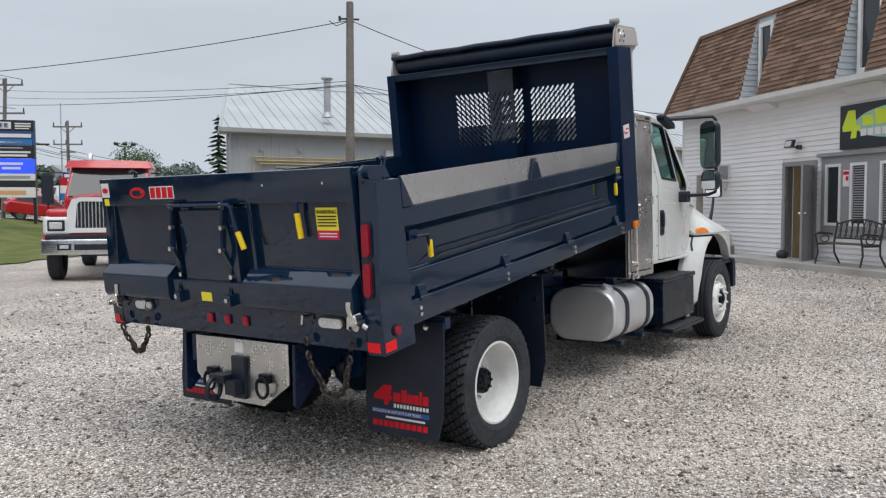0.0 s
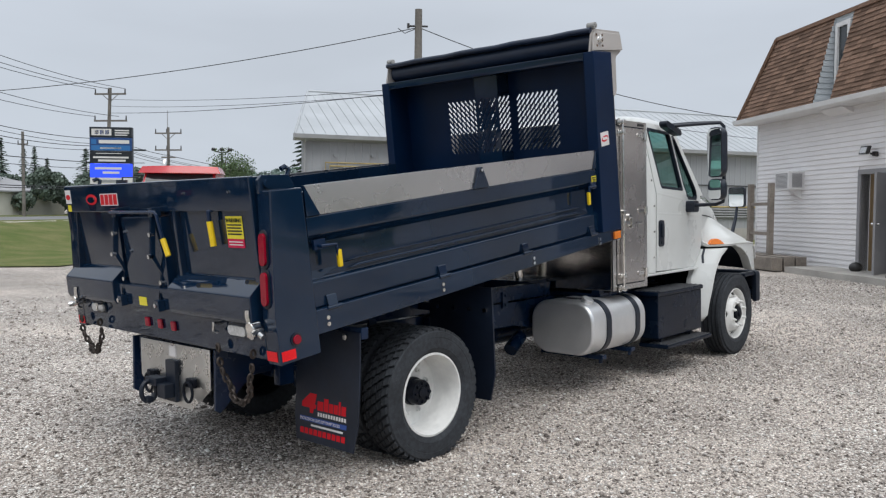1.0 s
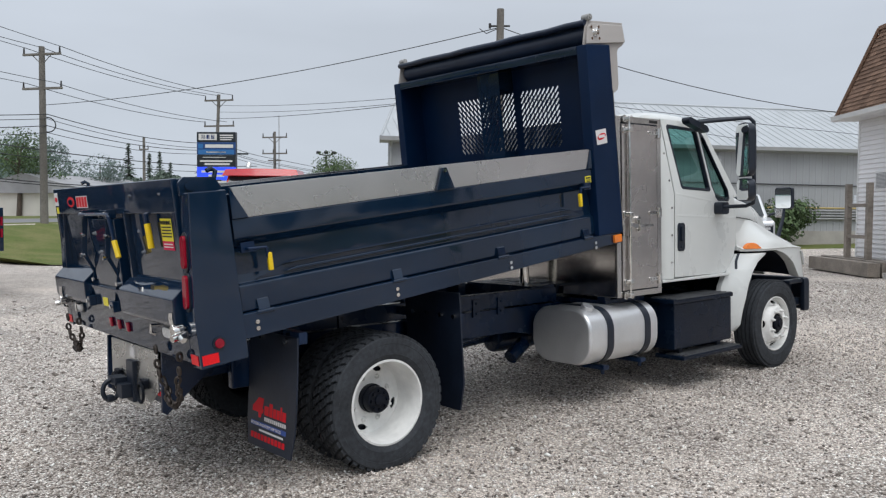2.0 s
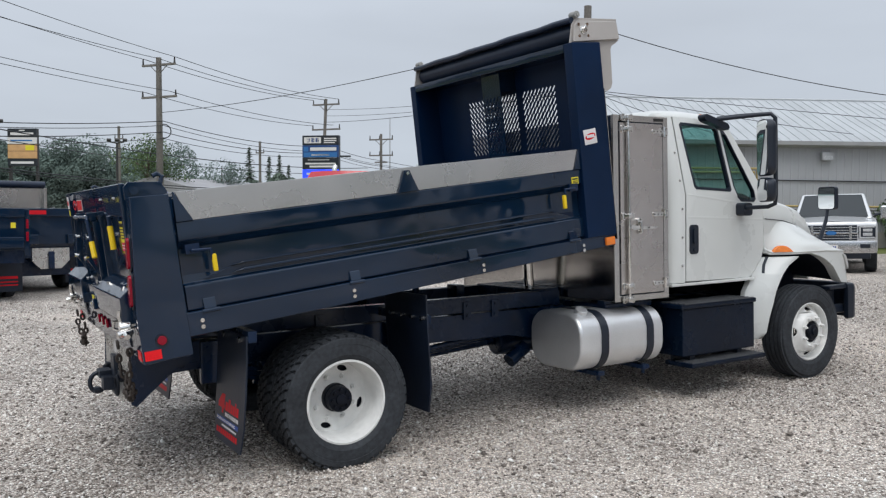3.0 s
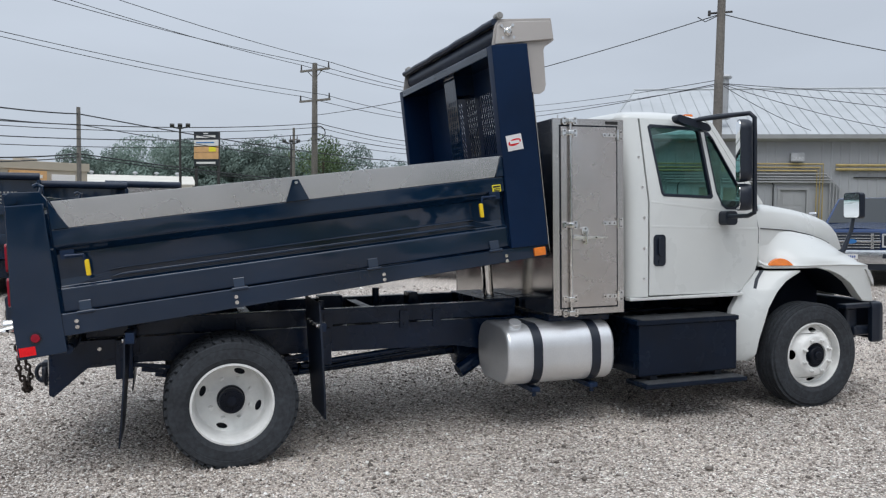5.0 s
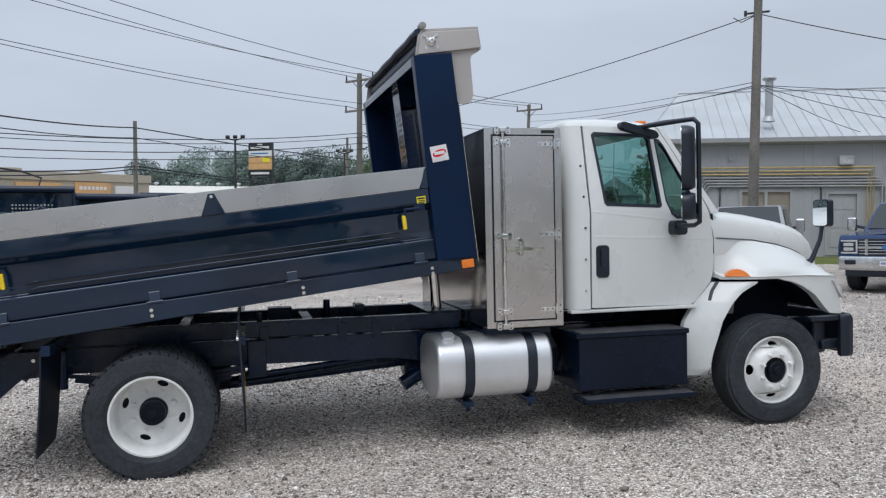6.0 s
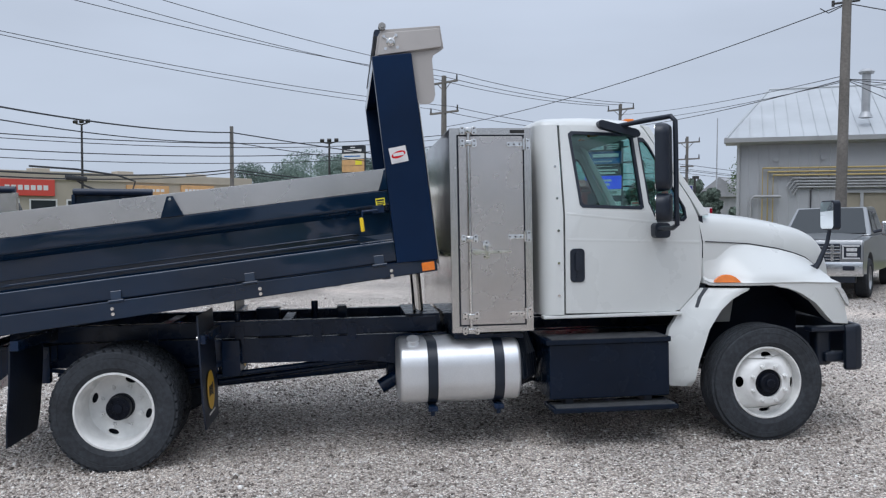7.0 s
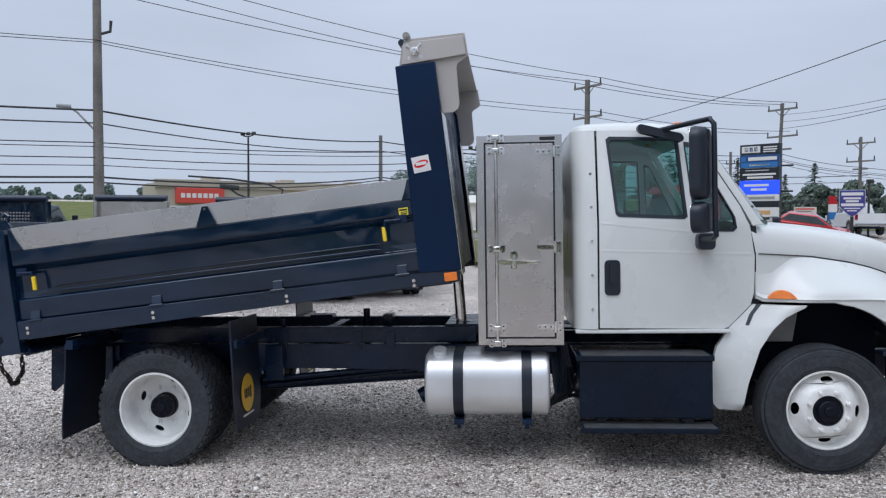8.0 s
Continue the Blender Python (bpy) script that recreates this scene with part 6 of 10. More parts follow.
M_SIDING = mat("white_vinyl_siding", (0.78, 0.76, 0.755), 0.5, stain=0.05, stain_scale=1.0, island=0.02, obj=True)
M_DORMER = mat("grey_dormer_siding", (0.42, 0.45, 0.47), 0.5, stain=0.06, stain_scale=2)
M_TRIM_GREY = mat("grey_trim_paint", (0.26, 0.255, 0.26), 0.5, stain=0.06, stain_scale=2)
M_TRIM_WHITE = mat("white_trim", (0.72, 0.71, 0.70), 0.4, stain=0.05, stain_scale=3)
M_SHINGLE = mat("brown_asphalt_shingle", (0.212, 0.136, 0.098), 0.9, spec=0.15, grain=0.35, grain_scale=55, island=0.30, bump=0.5, bump_scale=200)
M_WINDOW = mat("dark_window_glass", (0.03, 0.036, 0.04), 0.06, spec=0.45, coat=0.1)
M_DOORWOOD = mat("tan_hall_wall", (0.30, 0.21, 0.11), 0.7, stain=0.12, stain_scale=3)
M_SIGNBLK = mat("black_sign_board", (0.012, 0.016, 0.022), 0.35, stain=0.1)
M_LIME = mat("lime_print", (0.62, 0.72, 0.03), 0.45)
M_MINT = mat("pale_green_print", (0.32, 0.52, 0.42), 0.45)
M_IRON = mat("cast_iron", (0.03, 0.028, 0.027), 0.5, stain=0.3, stain_scale=12, bump=0.2)
M_SLATWOOD = mat("bench_slat_wood", (0.10, 0.075, 0.055), 0.6, grain=0.2, grain_scale=30)
M_OLDWOOD = mat("weathered_timber", (0.23, 0.20, 0.17), 0.85, grain=0.2, grain_scale=40, stain=0.25, stain_scale=3, bump=0.4, bump_scale=40)
M_POLEWOOD = mat("utility_pole_wood", (0.165, 0.152, 0.135), 0.85, grain=0.2, grain_scale=18, stain=0.25, stain_scale=1.2, bump=0.4, bump_scale=30)
M_SHEDWALL = mat("grey_steel_cladding", (0.355, 0.365, 0.378), 0.55, stain=0.06, stain_scale=0.7)
M_SHEDROOF = mat("galvanised_roof", (0.42, 0.44, 0.455), 0.55, metal=0.2, stain=0.08, stain_scale=0.8)
M_SHEDTRIM = mat("shed_trim", (0.36, 0.365, 0.37), 0.5, stain=0.08, stain_scale=2)
M_PIPE_Y = mat("yellow_gas_pipe", (0.43, 0.33, 0.13), 0.5, stain=0.15, stain_scale=4)
M_PIPE_G = mat("grey_conduit", (0.31, 0.315, 0.32), 0.5, stain=0.1, stain_scale=4)
M_GALV = mat("galvanised_flue", (0.42, 0.43, 0.44), 0.5, metal=0.5, stain=0.15, stain_scale=3)
M_CABLE = mat("overhead_cable", (0.03, 0.032, 0.036), 0.7)
M_BARK = mat("tree_bark", (0.09, 0.07, 0.055), 0.9, stain=0.3, bump=0.6, bump_scale=20)
M_LEAF = mat("broadleaf_foliage", (0.080, 0.120, 0.055), 0.75, spec=0.2, island=0.45)
# the next two are paler and bluer: distance haze put into the leaf colour
M_LEAF_HAZE = mat("hazed_distant_foliage", (0.160, 0.212, 0.185), 0.9, spec=0.05, island=0.12, stain=0.4, stain_scale=0.10)
M_NEEDLE_HAZE = mat("hazed_needle_foliage", (0.125, 0.160, 0.130), 0.85, spec=0.1, island=0.3)
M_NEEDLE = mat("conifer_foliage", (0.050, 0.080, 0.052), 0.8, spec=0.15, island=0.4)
M_STUCCO = mat("beige_stucco", (0.42, 0.37, 0.30), 0.85, stain=0.08, stain_scale=0.6)
M_OFFWHITE = mat("offwhite_siding", (0.60, 0.58, 0.52), 0.7, stain=0.06, stain_scale=0.8)
M_ROOFGREY = mat("grey_roofing", (0.30, 0.30, 0.31), 0.8, stain=0.12, stain_scale=0.9)
M_REDCAB = mat("red_truck_paint", (0.45, 0.010, 0.018), 0.25, coat=0.5, stain=0.06, stain_scale=2)
M_SILVER = mat("silver_pickup_paint", (0.27, 0.28, 0.29), 0.28, metal=0.55, coat=0.5, stain=0.05)
M_BLUE = mat("blue_pickup_paint", (0.008, 0.034, 0.115), 0.25, metal=0.3, coat=0.5, stain=0.05)
M_PALE = mat("pale_silver_paint", (0.62, 0.63, 0.64), 0.28, metal=0.4, coat=0.5, stain=0.05)
M_WHITE2 = mat("white_pickup_paint", (0.66, 0.67, 0.68), 0.28, coat=0.5, stain=0.04)
M_BRIGHT = mat("bright_trim", (0.62, 0.63, 0.64), 0.22, metal=1.0, stain=0.1, stain_scale=9)
M_LAMPGLASS = mat("headlamp_glass", (0.50, 0.51, 0.52), 0.1, coat=0.6, grain=0.3, grain_scale=40)
M_BLUEPANEL = mat("blue_sign_panel", (0.03, 0.16, 0.42), 0.4)
M_SCREENBLUE = mat("lit_blue_screen", (0.02, 0.06, 0.75), 0.4, emit=0.9)
M_PEACH = mat("peach_sign_panel", (0.62, 0.36, 0.16), 0.5, grain=0.1, grain_scale=3)
M_PURPLE = mat("indigo_sign_panel", (0.05, 0.05, 0.24), 0.45)
M_REDSIGN = mat("red_store_sign", (0.62, 0.07, 0.05), 0.45)


# road, verge
def strip(name, s0, s1, material, lift, label, category, r0=-400, r1=500, step=4.0, wobble=0.0, seed=1, bay=0.0):
    rnd = random.Random(seed)
    bm = bm_new()
    n = int((r1 - r0) / step)
    cols = 7
    rows = []
    for i in range(n + 1):
        r = r0 + (r1 - r0) * i / n
        wa = wobble * (noise.noise(Vector((r * 0.15, seed, 0))) + 0.5 * noise.noise(Vector((r * 0.7, seed, 3))))
        row = []
        for j in range(cols):
            near = s0 + (bay * smooth01((16.0 - r) / 3.0) if bay else 0.0)
            s = near + wa * (1 - j / (cols - 1)) + (s1 - near) * j / (cols - 1)
            x, y = ROAD_T.x * r + ROAD_N.x * s, ROAD_T.y * r + ROAD_N.y * s
            row.append((x, y, ground_z(x, y) + lift))
        rows.append(row)
    loft(bm, rows, closed=False)
    return tagged(part(name, bm, material), label, category, kind="structure")


strip("grass_verge", 11.0, 23.5, M_GRASS, 0.035, "mown grass verge beside the road", "grass", -60, 40, 1.0, wobble=1.2, bay=12.0)
strip("road", 24.0, 34.0, M_ASPHALT, 0.02, "grey asphalt road", "road")
strip("far_verge", 34.5, 48.0, M_GRASS, 0.02, "grass on the far roadside", "grass")
strip("far_field", 48.5, 260.0, M_GRASS, 0.30, "green field rising beyond the road", "field", -330, 20, 8.0)

# added out of view behind the camera, so the body paint reflects darker ground
strip("rear_verge", -90.0, -27.0, M_GRASS, 0.03, "unseen grass added behind the camera to darken reflections", "grass", -80, 60, 4.0, wobble=1.0)


def lawn():
    # grass bank before the shed
    bm = bm_new()
    c, d, o = SHED_C, SHED_D, SHED_N
    rows = []
    for i in range(40):
        s = -3 + i * 0.9
        row = []
        for j in range(8):
            w = 3.6 + 0.7 * noise.noise(Vector((s * 0.35, 7, 0)))
            q = c + d * s + o * (w * j / 7 - 0.3)
            row.append((q.x, q.y, ground_z(q.x, q.y) + (0.03 if j < 7 else -0.03) + 0.03 * noise.noise(Vector((q.x, q.y, 0)))))
        rows.append(row)
    loft(bm, rows, closed=False)
    tagged(part("lawn", bm, M_GRASS), "rough grass strip along the grey shed", "grass", kind="structure")


# ---- house with mansard roof ----
HF, HD, HN = Vector((15.1, 0.19)), Vector((0.656, 0.755)), Vector((-0.755, 0.656))
H_BASE, H_EAVE, H_TOP = 0.36, 4.02, 6.12
H_END, H_START = 4.95, -12.0


def hp(s, o, z):
    q = HF + HD * s + HN * o
    return (q.x, q.y, z)


def house():
    ho = thing("mansard_building", "white-sided building with a brown shingled mansard roof", "building")
    openings = [(-0.55, 0.40, 0.0, 2.50), (-9.0, -0.82, 1.02, 2.62)]
    fw = lambda a, b, d: hp(a, d, b)
    bm = bm_new()
    ring = [(H_START, H_BASE - 0.4), (H_END, H_BASE - 0.4), (H_END, H_EAVE + 0.1), (H_START, H_EAVE + 0.1)]
    holes = [[(-0.55, H_BASE + 0.02), (0.40, H_BASE + 0.02), (0.40, 2.50), (-0.55, 2.50)]]
    for s1 in (-0.95, -1.69, -2.50):
        holes.append([(s1 - 0.47, 1.16), (s1, 1.16), (s1, 2.46), (s1 - 0.47, 2.46)])
    plate(bm, ring, holes, fw, -0.20, 0.0)
    wall = part("wall", bm, M_SIDING, ho, smooth=0)
    bm = bm_new()
    box(bm, 0, 9, -0.1, 0.1, H_BASE - 0.4, H_EAVE, 0.0)
    ang = math.atan2(-HN.y, -HN.x)
    part("end_wall", bm, M_SIDING, ho, m=Matrix.Translation((*hp(H_END - 0.1, 0, 0)[:2], 0)) @ Matrix.Rotation(ang, 4, "Z"), smooth=0)
    # siding courses, each a lapped board
    z, k = H_BASE, 0
    while z < H_EAVE - 0.02:
        segs = [(H_START, H_END)]
        for a, b, z0, z1 in ((-0.68, 0.50, 0, 2.60), (-9.0, -0.78, 0.98, 2.66)):
            if z0 - 0.12 < z < z1:
                nxt = []
                for p, q in segs:
                    if p < a:
                        nxt.append((p, min(q, a)))
                    if q > b:
                        nxt.append((max(p, b), q))
                segs = [x for x in nxt if x[1] - x[0] > 0.02]
        for p, q in segs:
            bm = bm_new()
            loft(bm, [[hp(s, 0.002, z), hp(s, 0.028, z + 0.002), hp(s, 0.026, z + 0.014), hp(s, 0.004, z + 0.118), hp(s, 0.002, z + 0.118)] for s in (p, q)])
            part("siding_board", bm, M_SIDING, wall, smooth=0)
        z += 0.115
        k += 1
    bm = bm_new()
    prism(bm, [(H_END - 0.07, H_BASE - 0.3), (H_END + 0.012, H_BASE - 0.3), (H_END + 0.012, H_EAVE), (H_END - 0.07, H_EAVE)], fw, 0.0, 0.03, 0.004)
    part("corner_trim", bm, M_TRIM_WHITE, ho)
    # mansard
    slots = [(0.85, 1.55), (-2.55, -1.72), (-6.4, -5.6)]
    O_BOT, E_BOT, E_TOP = 0.55, 5.08, 4.10
    runs, a = [], E_BOT
    for p, q in slots:
        runs.append((q, a))
        a = p
    runs.append((H_START, a))
    bm = bm_new()
    for p, q in runs:
        top_q = E_TOP if q == E_BOT else q
        loft(bm, [[hp(p, O_BOT - 0.03, 4.10), hp(q - (0.03 if q == E_BOT else 0), O_BOT - 0.03, 4.10)], [hp(p, -0.03, H_TOP), hp(top_q, -0.03, H_TOP)]], closed=False)
    loft(bm, [[hp(E_BOT - 0.02, O_BOT - 0.03, 4.10), hp(E_BOT - 0.02, -8.5, 4.10)], [hp(E_TOP, -0.03, H_TOP), hp(E_TOP, -8.0, H_TOP)]], closed=False)
    bm.faces.new([bm.verts.new(hp(*p)) for p in ((H_START, -0.03, H_TOP), (E_TOP, -0.03, H_TOP), (E_TOP, -8.0, H_TOP), (H_START, -8.0, H_TOP))])
    roof = part("roof", bm, M_SHINGLE, ho, "brown asphalt shingle mansard", smooth=0)
    # shingle tabs, lapped and uneven
    rnd = random.Random(9)
    verts, faces = [], []
    nrow = 19
    for r in range(nrow):
        t0, t1 = r / nrow, (r + 1.12) / nrow
        for p, q in runs:
            end0 = E_BOT + (E_TOP - E_BOT) * t0 if q == E_BOT else q
            s = p - (0.16 if r % 2 else 0.0)
            while s < end0 - 0.04:
                w = 0.30 + 0.05 * rnd.random()
                a, b = max(p, s), min(end0, s + w - 0.008)
                s += w
                if b - a < 0.03:
                    continue
                lift = 0.018 + 0.010 * rnd.random()
                base = len(verts)
                b1 = min(b, E_BOT + (E_TOP - E_BOT) * min(t1, 1)) if q == E_BOT else b
                for (ss0, ss1), t, l in (((a, b), t0 - 0.006 * rnd.random(), lift), ((min(a, b1), b1), min(t1, 1.0), 0.0)):
                    o, z = (O_BOT - 0.03) * (1 - t) - 0.03 * t, 4.10 + (H_TOP - 4.10) * t
                    for ss in (ss0, ss1):
                        verts.append(hp(ss, o + l, z + l * 0.25))
                o, z = (O_BOT - 0.03) * (1 - t0) - 0.03 * t0, 4.10 + (H_TOP - 4.10) * t0
                verts += [hp(a, o, z), hp(b, o, z)]
                faces += [(base, base + 1, base + 3, base + 2), (base + 4, base + 5, base + 1, base)]
    me = bpy.data.meshes.new("shingle")
    me.from_pydata(verts, [], faces)
    me.materials.append(M_SHINGLE)
    sc = new("shingle", me)
    sc.parent = roof
    sc["kind"] = "stuff"
    # roof edge cap
    bm = bm_new()
    loft(bm, [[hp(s, 0.03, H_TOP - 0.02), hp(s, 0.03, H_TOP + 0.07), hp(s, -0.10, H_TOP + 0.07), hp(s, -0.10, H_TOP - 0.02)] for s in (H_START, E_TOP + 0.03)])
    tube(bm, [hp(E_TOP, 0.02, H_TOP + 0.02), hp(E_BOT, O_BOT, 4.12)], 0.045, 6)
    part("roof_cap", bm, M_SHINGLE, roof)
    # dormer recesses with white windows
    for p, q in slots:
        bm = bm_new()
        for s in (p, q):
            v = [bm.verts.new(hp(s, o, z)) for o, z in ((-0.02, 4.06), (O_BOT - 0.05, 4.06), (0.0, H_TOP), (-0.02, H_TOP))]
            bm.faces.new(v)
        dm = part("dormer", bm, M_DORMER, ho, "recessed dormer with white window", smooth=0)
        for kk in range(14):
            z0 = 4.10 + kk * 0.13
            o1 = (O_BOT - 0.05) * (1 - (z0 - 4.06) / (H_TOP - 4.06))
            if o1 < 0.05:
                continue
            bm = bm_new()
            loft(bm, [[hp(q - 0.002, o, z0), hp(q - 0.018, o, z0), hp(q - 0.004, o, z0 + 0.125), hp(q - 0.002, o, z0 + 0.125)] for o in (-0.02, o1)])
            part("siding_board", bm, M_DORMER, dm, smooth=0)
        bm = bm_new()
        prism(bm, [(p, 4.02), (q, 4.02), (q, H_TOP), (p, H_TOP)], fw, -0.10, -0.02)
        part("dormer_back", bm, M_DORMER, dm, smooth=0)
        bm = bm_new()
        plate(bm, [(p + 0.06, 4.25), (q - 0.10, 4.25), (q - 0.10, 5.95), (p + 0.06, 5.95)], [[(p + 0.15, 4.35), (q - 0.19, 4.35), (q - 0.19, 5.85), (p + 0.15, 5.85)]], fw, -0.02, 0.06)
        part("window_frame", bm, M_TRIM_WHITE, dm, smooth=0)
        bm = bm_new()
        prism(bm, [(p + 0.14, 4.34), (q - 0.18, 4.34), (q - 0.18, 5.86), (p + 0.14, 5.86)], fw, -0.01, 0.01)
        part("pane", bm, M_WINDOW, dm, smooth=0)
    # eave: soffit, fascia, gutter
    bm = bm_new()
    loft(bm, [[hp(s, 0.0, 4.00), hp(s, O_BOT, 4.00), hp(s, O_BOT, 4.10), hp(s, 0.0, 4.10)] for s in (H_START, E_BOT)])
    part("soffit", bm, M_TRIM_WHITE, ho, smooth=0)
    bm = bm_new()
    loft(bm, [[hp(s, O_BOT + 0.002, 3.985), hp(s, O_BOT + 0.10, 4.01), hp(s, O_BOT + 0.125, 4.115), hp(s, O_BOT + 0.105, 4.115), hp(s, O_BOT + 0.02, 4.02), hp(s, O_BOT + 0.002, 4.10)] for s in (H_START, E_BOT + 0.05)])
    part("gutter", bm, M_TRIM_WHITE, ho, smooth=0)
    # small brackets under the dormers
    for p, q in slots[:2]:
        bm = bm_new()
        loft(bm, [[hp(s, 0.02, 3.86), hp(s, 0.30, 3.99), hp(s, 0.02, 3.99)] for s in (p - 0.1, q + 0.1)])
        part("dormer_foot", bm, M_SIDING, ho, smooth=0)
    # door: frame, open leaf, hall behind
    bm = bm_new()
    plate(bm, [(-0.66, H_BASE - 0.02), (0.50, H_BASE - 0.02), (0.50, 2.58), (-0.66, 2.58)], [[(-0.55, H_BASE), (0.40, H_BASE), (0.40, 2.48), (-0.55, 2.48)]], fw, -0.18, 0.035)
    dr = part("door", bm, M_TRIM_GREY, ho, "open grey steel door in a grey frame", smooth=0)
    a = Vector(hp(-0.54, 0.03, 0))
    d = Vector((-0.998, 0.07)) * 0.80
    bm = bm_new()
    n2 = Vector((-d.y, d.x)).normalized() * 0.022
    prism(bm, [(0, H_BASE + 0.02), (1, H_BASE + 0.02), (1, 2.46), (0, 2.46)], lambda u, z, w: (a.x + d.x * u + n2.x * w, a.y + d.y * u + n2.y * w, z), -1, 1, 0.004)
    leaf = part("leaf", bm, M_TRIM_GREY, dr)
    bm = bm_new()
    cyl(bm, (a.x + d.x * 0.9 - n2.x * 3.5, a.y + d.y * 0.9 - n2.y * 3.5, 1.42), (a.x + d.x * 0.9 + n2.x * 3.5, a.y + d.y * 0.9 + n2.y * 3.5, 1.42), 0.03, 10)
    part("knob", bm, M_CHROME, leaf)
    bm = bm_new()
    prism(bm, [(-0.60, H_BASE), (0.60, H_BASE), (0.60, 2.5), (-0.60, 2.5)], fw, -1.5, -1.4)
    prism(bm, [(0.41, H_BASE), (0.47, H_BASE), (0.47, 2.5), (0.41, 2.5)], fw, -1.4, -0.2)
    part("hall_wall", bm, M_DOORWOOD, dr, smooth=0)
    # window bay in a grey panel
    bm = bm_new()
    holes = [[(s1 - 0.45, 1.18), (s1 - 0.02, 1.18), (s1 - 0.02, 2.44), (s1 - 0.45, 2.44)] for s1 in (-0.95, -1.69, -2.50)]
    plate(bm, [(-9.0, 1.02), (-0.82, 1.02), (-0.82, 2.62), (-9.0, 2.62)], holes, fw, -0.05, 0.03)
    bay = part("window_bay", bm, M_TRIM_GREY, ho, "row of tall windows in a grey panel", smooth=0)
    bm = bm_new()
    prism(bm, [(-9.0, 2.62), (-0.74, 2.62), (-0.74, 2.70), (-9.0, 2.70)], fw, 0.0, 0.10, 0.006)
    prism(bm, [(-9.0, 0.95), (-0.76, 0.95), (-0.76, 1.02), (-9.0, 1.02)], fw, 0.0, 0.07, 0.006)
    part("bay_trim", bm, M_TRIM_GREY, bay)
    for i, s1 in enumerate((-0.95, -1.69, -2.50)):
        bm = bm_new()
        plate(bm, [(s1 - 0.47, 1.16), (s1, 1.16), (s1, 2.46), (s1 - 0.47, 2.46)], [[(s1 - 0.41, 1.22), (s1 - 0.06, 1.22), (s1 - 0.06, 2.40), (s1 - 0.41, 2.40)]], fw, -0.03, 0.05)
        wf = part("window", bm, M_TRIM_WHITE, bay, "tall white-framed window with blinds", smooth=0)
        bm = bm_new()
        prism(bm, [(s1 - 0.42, 1.21), (s1 - 0.05, 1.21), (s1 - 0.05, 2.41), (s1 - 0.42, 2.41)], fw, 0.0, 0.01)
        part("pane", bm, M_WINDOW, wf, smooth=0)
        if i:
            bm = bm_new()
            for k in range(22):
                z0 = 1.30 + 0.05 * k
                prism(bm, [(s1 - 0.40, z0), (s1 - 0.07, z0), (s1 - 0.07, z0 + 0.026), (s1 - 0.40, z0 + 0.026)], fw, 0.011, 0.013)
            part("blind", bm, M_TRIM_GREY, wf, smooth=0)["kind"] = "stuff"
    bm = bm_new()
    prism(bm, [(-1.66, 1.98), (-1.48, 1.98), (-1.48, 2.32), (-1.66, 2.32)], fw, 0.031, 0.036)
    nt = part("notice", bm, M_STICKER, bay, "white notice with red print", smooth=0)
    bm = bm_new()
    prism(bm, [(-1.65, 2.22), (-1.49, 2.22), (-1.49, 2.29), (-1.65, 2.29)], fw, 0.037, 0.039)
    prism(bm, [(-1.64, 2.10), (-1.56, 2.10), (-1.56, 2.19), (-1.64, 2.19)], fw, 0.037, 0.039)
    part("notice_print", bm, M_DECALRED, nt, smooth=0)
    return ho


